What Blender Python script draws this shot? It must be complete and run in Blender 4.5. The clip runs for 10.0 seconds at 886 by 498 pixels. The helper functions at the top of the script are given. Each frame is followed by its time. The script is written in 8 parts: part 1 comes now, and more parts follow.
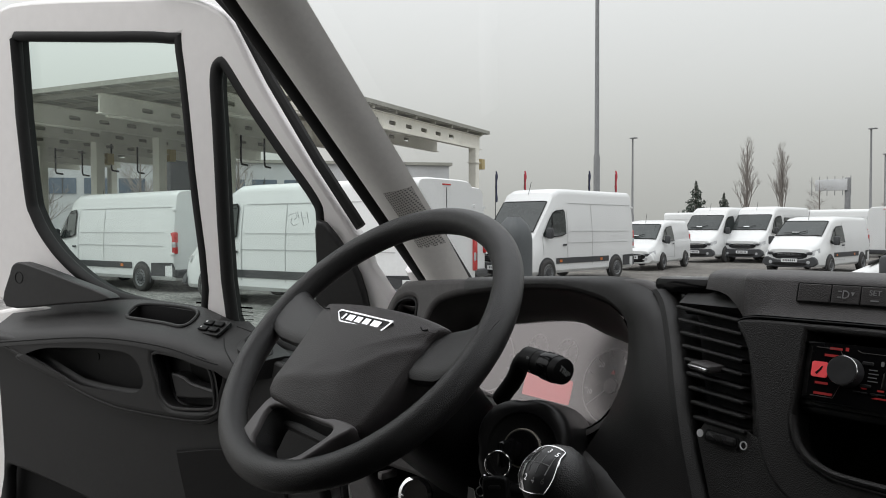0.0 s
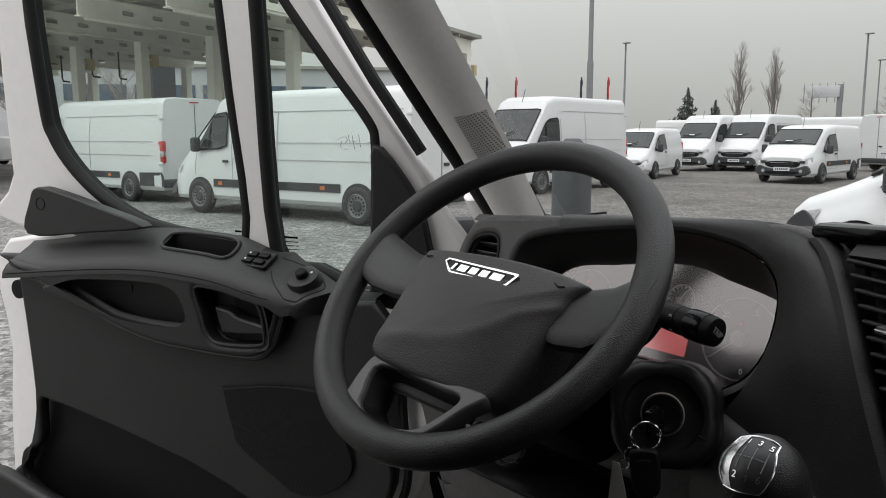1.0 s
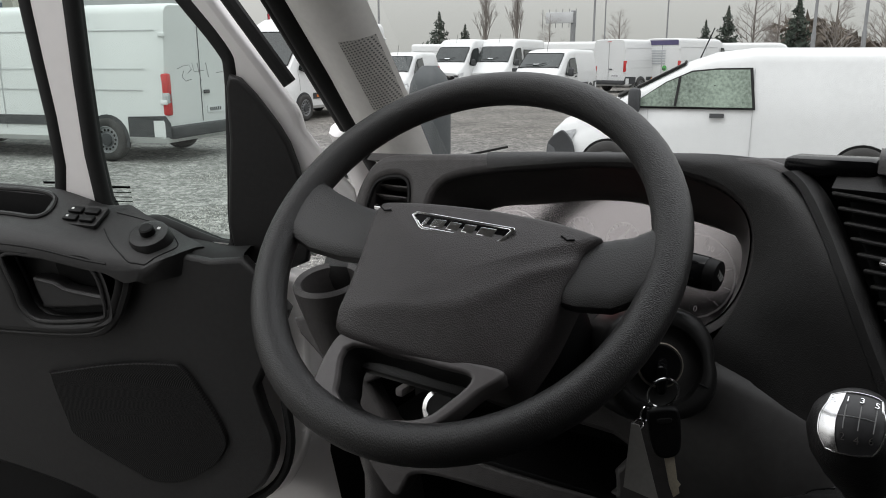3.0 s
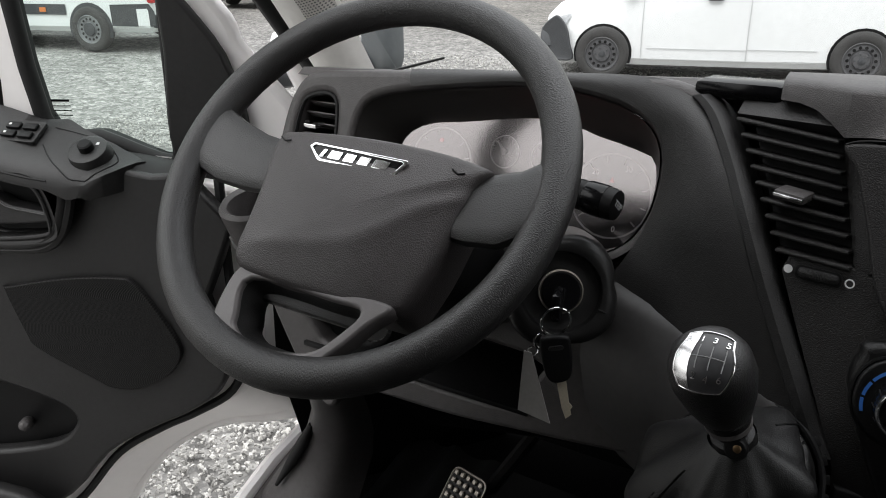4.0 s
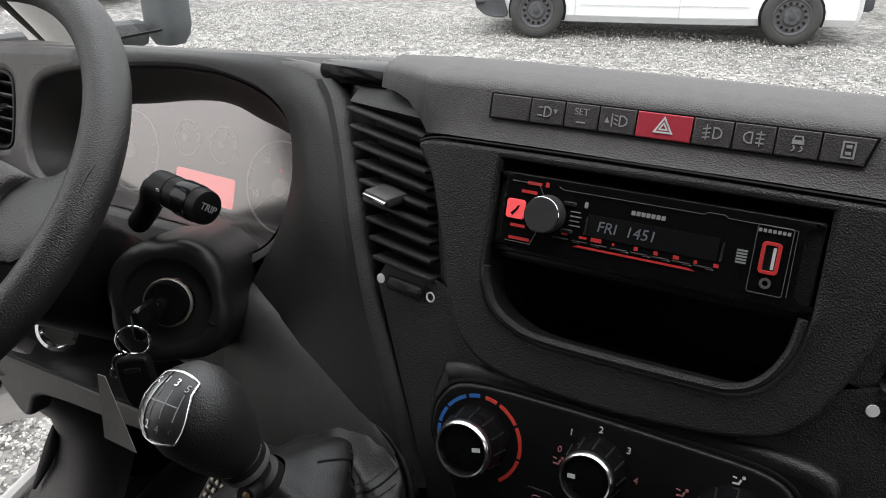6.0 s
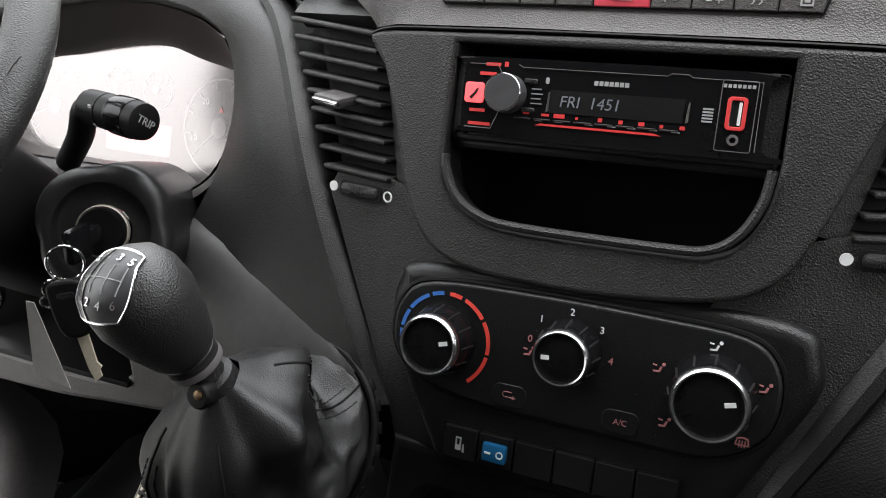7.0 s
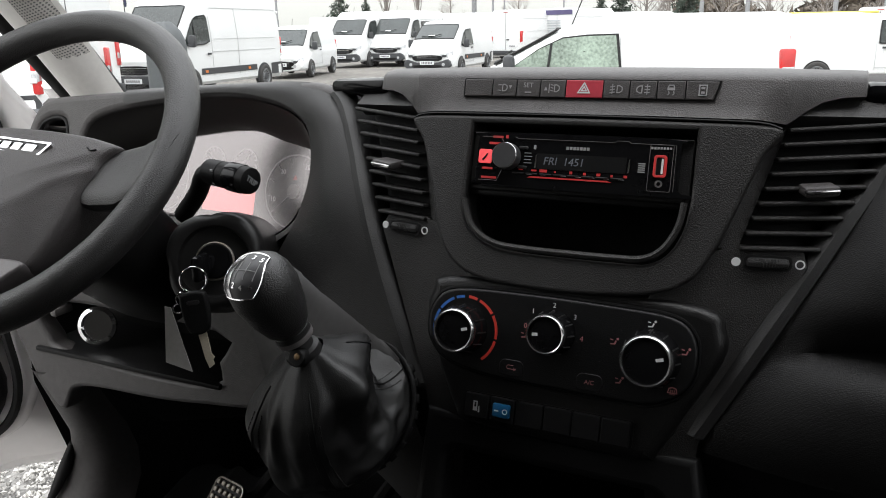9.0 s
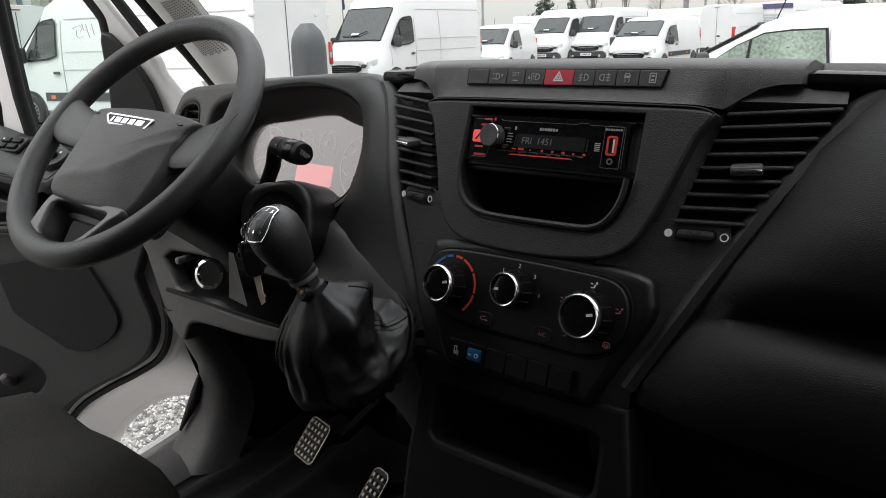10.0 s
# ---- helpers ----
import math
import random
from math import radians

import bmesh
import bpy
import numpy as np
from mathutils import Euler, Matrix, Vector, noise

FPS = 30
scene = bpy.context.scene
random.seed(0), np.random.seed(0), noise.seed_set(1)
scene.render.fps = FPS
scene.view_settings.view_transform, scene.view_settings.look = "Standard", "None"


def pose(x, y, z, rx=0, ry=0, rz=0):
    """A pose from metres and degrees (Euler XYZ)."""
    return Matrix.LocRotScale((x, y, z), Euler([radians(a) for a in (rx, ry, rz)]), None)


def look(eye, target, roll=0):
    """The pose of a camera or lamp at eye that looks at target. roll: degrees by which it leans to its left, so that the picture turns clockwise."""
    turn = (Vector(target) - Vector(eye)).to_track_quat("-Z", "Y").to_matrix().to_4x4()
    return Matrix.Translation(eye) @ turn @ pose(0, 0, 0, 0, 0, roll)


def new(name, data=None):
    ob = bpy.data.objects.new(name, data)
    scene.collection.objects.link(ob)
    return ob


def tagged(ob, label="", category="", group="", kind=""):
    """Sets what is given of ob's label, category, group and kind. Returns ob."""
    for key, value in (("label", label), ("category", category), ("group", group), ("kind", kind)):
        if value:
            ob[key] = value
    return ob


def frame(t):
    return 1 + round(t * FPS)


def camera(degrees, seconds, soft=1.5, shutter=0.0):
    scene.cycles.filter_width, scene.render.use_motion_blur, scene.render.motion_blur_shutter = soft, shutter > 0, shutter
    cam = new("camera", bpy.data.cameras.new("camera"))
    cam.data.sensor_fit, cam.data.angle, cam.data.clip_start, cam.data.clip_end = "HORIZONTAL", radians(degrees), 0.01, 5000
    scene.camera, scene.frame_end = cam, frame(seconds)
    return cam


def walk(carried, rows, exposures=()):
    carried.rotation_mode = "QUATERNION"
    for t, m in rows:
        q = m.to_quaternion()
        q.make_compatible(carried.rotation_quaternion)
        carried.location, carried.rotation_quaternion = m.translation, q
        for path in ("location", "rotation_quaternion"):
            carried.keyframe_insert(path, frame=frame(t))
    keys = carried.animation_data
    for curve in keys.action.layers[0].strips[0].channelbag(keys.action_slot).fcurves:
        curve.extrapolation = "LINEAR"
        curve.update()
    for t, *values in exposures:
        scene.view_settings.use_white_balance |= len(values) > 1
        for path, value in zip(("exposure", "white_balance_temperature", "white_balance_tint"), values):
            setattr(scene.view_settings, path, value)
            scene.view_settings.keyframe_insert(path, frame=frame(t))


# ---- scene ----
# camera and its way
cam = camera(59.3, 10.0, 1.0)
PATH = [
    (0, (0.211, -0.653, 1.578), (-1.33, 0.62, 1.523), -0.1),
    (0.5, (0.113, -0.667, 1.617), (-1.41, 0.623, 1.485), -0.0),
    (1, (0.038, -0.692, 1.61), (-1.467, 0.592, 1.32), -0.1),
    (1.5, (-0.057, -0.685, 1.609), (-1.556, 0.582, 1.222), -0.2),
    (2, (-0.166, -0.682, 1.592), (-1.426, 0.819, 1.193), 0.0),
    (2.2, (-0.194, -0.693, 1.595), (-1.354, 0.884, 1.188), -0.0),
    (3.3, (-0.184, -0.737, 1.621), (-1.201, 0.902, 1.09), -0.5),
    (3.5, (-0.17, -0.727, 1.624), (-1.177, 0.897, 1.033), -0.7),
    (4, (-0.118, -0.678, 1.652), (-1.102, 0.894, 0.905), -0.8),
    (4.5, (-0.046, -0.613, 1.663), (-1.02, 0.934, 0.852), -0.7),
    (5, (0.019, -0.542, 1.677), (-0.955, 0.996, 0.848), -0.7),
    (5.5, (0.076, -0.493, 1.672), (-0.884, 1.049, 0.834), -0.9),
    (6, (0.106, -0.448, 1.656), (-0.775, 1.136, 0.81), -0.6),
    (6.2, (0.111, -0.44, 1.636), (-0.737, 1.161, 0.789), -0.6),
    (7.3, (0.095, -0.493, 1.546), (-0.593, 1.249, 0.843), -0.5),
    (7.5, (0.095, -0.508, 1.545), (-0.538, 1.272, 0.89), -0.5),
    (8, (0.116, -0.572, 1.548), (-0.382, 1.285, 0.997), -0.1),
    (8.5, (0.144, -0.645, 1.564), (-0.347, 1.212, 1.007), -0.3),
    (9, (0.189, -0.675, 1.574), (-0.64, 1.063, 1.033), -1.1),
    (9.5, (0.26, -0.645, 1.58), (-0.819, 0.952, 1.045), -1.4),
    (10, (0.428, -0.674, 1.567), (-0.818, 0.797, 1.035), -1.9),
]
walk(cam, [(t, look(eye, target, roll)) for t, eye, target, roll in PATH],
     [(0, -0.14), (1.0, -0.12), (1.5, -0.06), (2.2, 0.0), (3.3, 0.0), (3.6, 0.15), (4.0, 0.65), (5.0, 0.9), (6.2, 0.95), (7.0, 2.0), (7.5, 2.65), (8.0, 2.10), (8.5, 1.34), (9.2, 0.9), (10, 0.65)])

# ---- overcast daylight ----
world = bpy.data.worlds.new("sky")
scene.world = world
world.use_nodes = True
wn, wl = world.node_tree.nodes, world.node_tree.links
wn.clear()
w_out, w_bg = wn.new("ShaderNodeOutputWorld"), wn.new("ShaderNodeBackground")
w_sky = wn.new("ShaderNodeTexSky")
w_sky.sky_type, w_sky.sun_disc = "NISHITA", False
w_sky.sun_elevation, w_sky.sun_rotation = radians(50), radians(-150)
w_sky.dust_density, w_sky.air_density = 6.0, 1.0
w_grey = wn.new("ShaderNodeHueSaturation")
w_grey.inputs["Saturation"].default_value = 0.12
w_dim = wn.new("ShaderNodeVectorMath")
w_dim.operation = "SCALE"
w_dim.inputs["Scale"].default_value = 0.04
# cloud cover: three times as bright overhead as at the horizon
w_co, w_sep = wn.new("ShaderNodeTexCoord"), wn.new("ShaderNodeSeparateXYZ")
w_ramp = wn.new("ShaderNodeValToRGB")
w_ramp.color_ramp.elements[0].position, w_ramp.color_ramp.elements[0].color = 0.0, (0.495, 0.497, 0.472, 1)
w_ramp.color_ramp.elements[1].position, w_ramp.color_ramp.elements[1].color = 0.9, (1.75, 1.78, 1.84, 1)
w_mid = w_ramp.color_ramp.elements.new(0.12)
w_mid.color = (0.598, 0.604, 0.578, 1)
w_add = wn.new("ShaderNodeVectorMath")
w_add.operation = "ADD"
wl.new(w_sky.outputs[0], w_grey.inputs["Color"])
wl.new(w_grey.outputs[0], w_dim.inputs[0])
wl.new(w_co.outputs["Generated"], w_sep.inputs[0])
wl.new(w_sep.outputs["Z"], w_ramp.inputs[0])
wl.new(w_ramp.outputs[0], w_add.inputs[0])
wl.new(w_dim.outputs[0], w_add.inputs[1])
wl.new(w_add.outputs[0], w_bg.inputs["Color"])
wl.new(w_bg.outputs[0], w_out.inputs[0])
sun = new("sun", bpy.data.lights.new("sun", "SUN"))
sun.data.energy, sun.data.angle, sun.data.color = 0.8, radians(40), (1, 0.98, 0.95)
sun.matrix_basis = look((0, 0, 40), (-8, 14, 0))


# ---- materials ----
def material(name, colour, rough=0.5, metal=0.0, vary=0.15, scale=6.0, grain=0.0, grain_scale=600.0, coat=0.0,
             emit=0.0, pattern="noise", per_object=0.0, dust=0.0, ior=1.5, stretch=None, specks=0.0):
    m = bpy.data.materials.new(name)
    m.use_nodes = True
    n, l = m.node_tree.nodes, m.node_tree.links
    b = n["Principled BSDF"]
    b.inputs["Roughness"].default_value, b.inputs["Metallic"].default_value = rough, metal
    b.inputs["Coat Weight"].default_value, b.inputs["Coat Roughness"].default_value = coat, 0.08
    b.inputs["IOR"].default_value = ior
    b.inputs["Base Color"].default_value = (*colour, 1)
    co = n.new("ShaderNodeTexCoord")
    if vary or dust:
        big, fine, mix, ramp = n.new("ShaderNodeTexNoise"), n.new("ShaderNodeTexNoise"), n.new("ShaderNodeMath"), n.new("ShaderNodeValToRGB")
        big.inputs["Scale"].default_value, fine.inputs["Scale"].default_value = scale, scale * 14
        big.inputs["Detail"].default_value, fine.inputs["Detail"].default_value = 4, 3
        mix.operation = "ADD"
        l.new(co.outputs["Object"], big.inputs["Vector"])
        l.new(co.outputs["Object"], fine.inputs["Vector"])
        l.new(big.outputs["Fac"], mix.inputs[0])
        l.new(fine.outputs["Fac"], mix.inputs[1])
        half = n.new("ShaderNodeMath")
        half.operation = "MULTIPLY"
        half.inputs[1].default_value = 0.5
        l.new(mix.outputs[0], half.inputs[0])
        lo = [c * (1 - vary) for c in colour]
        hi = [min(1, c * (1 + vary) + dust) for c in colour]
        ramp.color_ramp.elements[0].position, ramp.color_ramp.elements[0].color = 0.32, (*lo, 1)
        ramp.color_ramp.elements[1].position, ramp.color_ramp.elements[1].color = 0.68, (*hi, 1)
        l.new(half.outputs[0], ramp.inputs[0])
        last = ramp.outputs[0]
        if per_object:
            info, hue = n.new("ShaderNodeObjectInfo"), n.new("ShaderNodeHueSaturation")
            span = n.new("ShaderNodeMapRange")
            span.inputs["To Min"].default_value, span.inputs["To Max"].default_value = 1 - per_object, 1 + per_object
            l.new(info.outputs["Random"], span.inputs[0])
            l.new(span.outputs[0], hue.inputs["Value"])
            l.new(last, hue.inputs["Color"])
            last = hue.outputs[0]
        l.new(last, b.inputs["Base Color"])
        rr = n.new("ShaderNodeMapRange")
        rr.inputs["To Min"].default_value, rr.inputs["To Max"].default_value = max(0.02, rough * 0.85), min(1, rough * 1.15)
        l.new(big.outputs["Fac"], rr.inputs[0])
        l.new(rr.outputs[0], b.inputs["Roughness"])
    if grain:
        tex = n.new("ShaderNodeTexVoronoi" if pattern in ("cells", "weave") else "ShaderNodeTexNoise")
        tex.inputs["Scale"].default_value = grain_scale
        if pattern == "weave":
            tex.inputs["Randomness"].default_value = 0.6
        if stretch:
            # wrinkles drawn out along one way of the surface's own grid
            pull = n.new("ShaderNodeMapping")
            pull.inputs["Scale"].default_value = (*stretch, 1)
            l.new(co.outputs["UV"], pull.inputs["Vector"])
            l.new(pull.outputs[0], tex.inputs["Vector"])
            tex.inputs["Scale"].default_value = 1.0
        else:
            l.new(co.outputs["Object"], tex.inputs["Vector"])
        bump = n.new("ShaderNodeBump")
        bump.inputs["Strength"].default_value, bump.inputs["Distance"].default_value = grain, 0.6 / grain_scale
        l.new(tex.outputs[0], bump.inputs["Height"])
        l.new(bump.outputs[0], b.inputs["Normal"])
    if specks:
        # pale dust grains lying on the surface
        vor, cut, mix = n.new("ShaderNodeTexVoronoi"), n.new("ShaderNodeMath"), n.new("ShaderNodeMix")
        vor.inputs["Scale"].default_value = 110
        cut.operation, cut.inputs[1].default_value = "LESS_THAN", specks
        mix.data_type = "RGBA"
        mix.inputs["B"].default_value = (0.17, 0.16, 0.145, 1)
        l.new(co.outputs["Object"], vor.inputs["Vector"])
        l.new(vor.outputs["Distance"], cut.inputs[0])
        l.new(cut.outputs[0], mix.inputs["Factor"])
        if b.inputs["Base Color"].links:
            l.new(b.inputs["Base Color"].links[0].from_socket, mix.inputs["A"])
        else:
            mix.inputs["A"].default_value = (*colour, 1)
        l.new(mix.outputs["Result"], b.inputs["Base Color"])
    if emit:
        b.inputs["Emission Color"].default_value, b.inputs["Emission Strength"].default_value = (*colour, 1), emit
    return m


def perforated(name, plate, hole, pitch, share, axis="XZ"):
    """Plate with a regular field of small round holes, pitch in metres."""
    m = material(name, plate, 0.55, vary=0.1, ior=1.25)
    n, l = m.node_tree.nodes, m.node_tree.links
    b = n["Principled BSDF"]
    co, vor = n.new("ShaderNodeTexCoord"), n.new("ShaderNodeTexVoronoi")
    vor.inputs["Scale"].default_value, vor.inputs["Randomness"].default_value = 1 / pitch, 0.0
    vor.voronoi_dimensions = "2D"
    l.new(co.outputs["UV"], vor.inputs["Vector"])
    cut = n.new("ShaderNodeMath")
    cut.operation, cut.inputs[1].default_value = "LESS_THAN", share
    l.new(vor.outputs["Distance"], cut.inputs[0])
    mix = n.new("ShaderNodeMix")
    mix.data_type = "RGBA"
    l.new(cut.outputs[0], mix.inputs["Factor"])
    l.new(b.inputs["Base Color"].links[0].from_socket, mix.inputs["A"])
    mix.inputs["B"].default_value = (*hole, 1)
    l.new(mix.outputs["Result"], b.inputs["Base Color"])
    return m


def pane_material(name, tint, gloss, blur=0.01):
    m = bpy.data.materials.new(name)
    m.use_nodes = True
    n, l = m.node_tree.nodes, m.node_tree.links
    n.remove(n["Principled BSDF"])
    clear, shine, mix = n.new("ShaderNodeBsdfTransparent"), n.new("ShaderNodeBsdfGlossy"), n.new("ShaderNodeMixShader")
    clear.inputs["Color"].default_value = (*tint, 1)
    shine.inputs["Roughness"].default_value = blur
    shine.inputs["Color"].default_value = (1, 0.93, 0.93, 1) if blur > 0.1 else (1, 1, 1, 1)
    facing, power, span = n.new("ShaderNodeLayerWeight"), n.new("ShaderNodeMath"), n.new("ShaderNodeMapRange")
    facing.inputs["Blend"].default_value = 0.5
    power.operation, power.inputs[1].default_value = "POWER", 5
    span.inputs["To Min"].default_value, span.inputs["To Max"].default_value = gloss, 1.0
    l.new(facing.outputs["Facing"], power.inputs[0])
    l.new(power.outputs[0], span.inputs[0])
    l.new(span.outputs[0], mix.inputs[0])
    l.new(clear.outputs[0], mix.inputs[1])
    l.new(shine.outputs[0], mix.inputs[2])
    l.new(mix.outputs[0], n["Material Output"].inputs[0])
    return m


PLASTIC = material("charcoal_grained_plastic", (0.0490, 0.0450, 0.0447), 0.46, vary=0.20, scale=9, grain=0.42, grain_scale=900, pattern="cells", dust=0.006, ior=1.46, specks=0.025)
SOFT = material("dark_soft_touch_plastic", (0.0100, 0.0096, 0.0097), 0.46, vary=0.16, scale=9, grain=0.4, grain_scale=900, pattern="cells", dust=0.004, ior=1.42)
# Real black plastic, and parts blackened for the shade they stand in.
BLACK = material("black_plastic_and_shade", (0.0052, 0.0051, 0.0053), 0.5, vary=0.2, scale=12, grain=0.2, grain_scale=1200, ior=1.27)
PANEL = material("black_control_panel_plastic", (0.0075, 0.0075, 0.0078), 0.34, vary=0.2, scale=14, grain=0.25, grain_scale=1100, pattern="cells", ior=1.35, specks=0.03)
GLOSS = material("glossy_black_plastic", (0.005, 0.005, 0.0055), 0.16, vary=0.1, scale=20, ior=1.27)
GRIP = material("grained_knob_leather", (0.019, 0.0185, 0.0185), 0.38, vary=0.14, scale=10, grain=0.45, grain_scale=900, pattern="cells", ior=1.5)
COWL = material("black_cowl_plastic", (0.011, 0.0107, 0.0107), 0.40, vary=0.2, scale=12, grain=0.25, grain_scale=1100, ior=1.4)
SKIRT = material("smooth_grey_dash_plastic", (0.031, 0.0298, 0.0295), 0.5, vary=0.15, scale=9, grain=0.15, grain_scale=1300, dust=0.004, ior=1.40)
HOOD = material("dark_cluster_hood", (0.020, 0.0185, 0.0175), 0.5, vary=0.15, scale=9, grain=0.3, grain_scale=900, ior=1.4)
LEATHER = material("grained_rim_leather", (0.021, 0.0203, 0.0203), 0.38, vary=0.14, scale=10, grain=0.8, grain_scale=600, ior=1.5, stretch=(1050, 520))
BOOT = material("black_boot_leather", (0.0105, 0.0103, 0.0103), 0.40, vary=0.2, scale=14, grain=0.32, grain_scale=1100, pattern="cells", ior=1.42)
PAD = material("airbag_pad_plastic", (0.052, 0.0465, 0.0467), 0.45, vary=0.14, scale=10, grain=0.6, grain_scale=900, pattern="cells", ior=1.48)
TRIM = material("satin_grey_trim", (0.112, 0.103, 0.1025), 0.40, vary=0.10, scale=12, grain=0.2, grain_scale=1000)
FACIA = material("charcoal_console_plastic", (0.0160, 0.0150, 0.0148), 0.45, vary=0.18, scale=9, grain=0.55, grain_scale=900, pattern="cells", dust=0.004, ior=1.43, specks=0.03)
BEZEL = material("satin_black_bezel", (0.0062, 0.0060, 0.0060), 0.36, vary=0.18, scale=10, grain=0.3, grain_scale=1000, pattern="cells", ior=1.40)
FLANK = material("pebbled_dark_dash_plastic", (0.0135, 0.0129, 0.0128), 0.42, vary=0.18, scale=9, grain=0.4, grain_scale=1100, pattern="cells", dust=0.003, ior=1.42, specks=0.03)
# Colour dropped to near black to stand in for shade on the passenger side.
PASSENGER = material("shade_darkened_passenger_panel", (0.0052, 0.0050, 0.0050), 0.5, vary=0.2, scale=9, grain=0.4, grain_scale=800, pattern="weave", ior=1.31)
LINER = material("warm_grey_liner", (0.22, 0.215, 0.205), 0.75, vary=0.06, scale=8, grain=0.25, grain_scale=900)
DARKWALL = material("dark_grey_cab_lining", (0.035, 0.034, 0.034), 0.8, vary=0.1, scale=6)
PILLAR = material("pale_grey_pillar_plastic", (0.82, 0.80, 0.77), 0.6, vary=0.05, scale=8, grain=0.3, grain_scale=800)
PAINT = material("white_body_paint", (0.80, 0.775, 0.765), 0.35, vary=0.03, scale=3, coat=0.5)
VANPAINT = material("white_van_paint", (0.65, 0.66, 0.66), 0.38, vary=0.05, scale=1.2, coat=0.3)
CLAD = material("dark_grey_bumper_plastic", (0.034, 0.036, 0.039), 0.6, vary=0.2, scale=3)
RUBBER = material("black_rubber", (0.009, 0.009, 0.009), 0.7, vary=0.2, scale=12, ior=1.38)
TYRE = material("tyre_rubber", (0.034, 0.033, 0.032), 0.85, vary=0.35, scale=8)
STEEL = material("dull_wheel_steel", (0.17, 0.175, 0.18), 0.4, metal=0.0, vary=0.3, scale=8)
BLACKSTEEL = material("black_wheel_steel", (0.065, 0.065, 0.068), 0.55, vary=0.3, scale=9)
CHROME = material("chrome", (0.86, 0.86, 0.87), 0.09, metal=1.0, vary=0.05, scale=20)
KEYSTEEL = material("worn_brass_key_steel", (0.62, 0.56, 0.44), 0.35, metal=0.35, vary=0.15, scale=60)
FABRIC = material("dark_woven_seat_fabric", (0.030, 0.028, 0.026), 0.9, vary=0.25, scale=30, grain=0.9, grain_scale=500, pattern="cells", ior=1.25)
MATRUBBER = material("glossy_mat_rubber", (0.008, 0.008, 0.0083), 0.34, vary=0.25, scale=14, grain=0.3, grain_scale=500, pattern="cells", ior=1.45)
MAT = material("black_rubber_floor", (0.006, 0.006, 0.0062), 0.6, vary=0.25, scale=8, ior=1.27)
SPEAKER = perforated("black_speaker_mesh", (0.026, 0.025, 0.025), (0.001, 0.001, 0.001), 0.0052, 0.36)
TWEETER = perforated("grey_tweeter_mesh", (0.60, 0.58, 0.55), (0.16, 0.16, 0.16), 0.0044, 0.28)
PEDAL = material("worn_pedal_steel", (0.27, 0.245, 0.21), 0.45, metal=0.5, vary=0.25, scale=40)
PANE = pane_material("clear_glass", (0.95, 0.96, 0.96), 0.035)
TINT = pane_material("greenish_glass", (0.90, 0.95, 0.93), 0.035)
LENS = pane_material("cluster_lens", (0.72, 0.70, 0.71), 0.22, 0.13)
VANGLASS = material("dark_van_glass", (0.022, 0.028, 0.027), 0.05, vary=0.4, scale=1.5, ior=1.5)
# Opaque glass; pale uneven green stands in for reflections and the cabin behind.
GREENGLASS = material("green_window_with_reflections", (0.19, 0.24, 0.195), 0.04, vary=0.55, scale=2.2, ior=1.5)
RED = material("red_switch_plastic", (0.42, 0.035, 0.055), 0.45, vary=0.08, scale=20)
REDLAMP = material("red_lamp_lens", (0.45, 0.02, 0.02), 0.2, vary=0.25, scale=10, coat=0.5)
ORANGE = material("orange_marker", (0.55, 0.16, 0.03), 0.3, vary=0.1)
LAMP = material("clear_lamp_lens", (0.42, 0.43, 0.44), 0.15, vary=0.4, scale=9, coat=0.6)
WHITEINK = material("white_print", (0.62, 0.62, 0.62), 0.6, vary=0.05)
DIMINK = material("grey_print", (0.28, 0.28, 0.28), 0.6, vary=0.05)
PINKINK = material("backlit_pink_print", (0.38, 0.15, 0.15), 0.6, vary=0.05)
REDINK = material("red_print", (0.60, 0.05, 0.035), 0.5, vary=0.05)
BLUEINK = material("blue_print", (0.03, 0.13, 0.42), 0.5, vary=0.05)
BLUE = material("blue_translucent_rocker", (0.006, 0.08, 0.19), 0.3, vary=0.1, coat=0.4)
GLOWRED = material("lit_red_marking", (0.42, 0.025, 0.025), 0.5, vary=0, emit=0.10)
GLOWPINK = material("lit_red_button", (0.9, 0.09, 0.10), 0.5, vary=0, emit=0.25)
GLOWWHITE = material("lit_display_segment", (0.13, 0.14, 0.16), 0.5, vary=0, emit=0.05)
CARD = material("grey_card_tag", (0.28, 0.27, 0.26), 0.7, vary=0.1, scale=20)
LABEL = material("brushed_label_metal", (0.80, 0.80, 0.81), 0.2, metal=1.0, vary=0.05, scale=20)
RING = material("satin_chrome_ring", (0.80, 0.80, 0.81), 0.20, metal=1.0, vary=0.05, scale=20)
LAMPBRASS = material("dull_brass", (0.16, 0.10, 0.05), 0.4, metal=0.6, vary=0.2, scale=40)
TURNED = material("turned_dark_metal", (0.045, 0.045, 0.047), 0.42, vary=0.12, scale=20)
PLATE = material("white_number_plate", (0.66, 0.67, 0.68), 0.4, vary=0.05)
CONCRETE = material("pale_rendered_wall", (0.50, 0.51, 0.52), 0.85, vary=0.12, scale=0.6)
BEAM = material("cream_painted_steel", (0.82, 0.80, 0.72), 0.55, vary=0.14, scale=1.2)
DECK = material("grey_roof_sheet", (0.30, 0.30, 0.265), 0.7, vary=0.2, scale=1.0)
BLUEGLASS = material("blue_grey_window", (0.10, 0.13, 0.17), 0.12, vary=0.3, scale=0.5)
PURLIN = material("weathered_purlin_steel", (0.42, 0.41, 0.36), 0.6, vary=0.2, scale=1.5)
POLE = material("galvanised_pole", (0.20, 0.205, 0.21), 0.6, vary=0.2, scale=4)
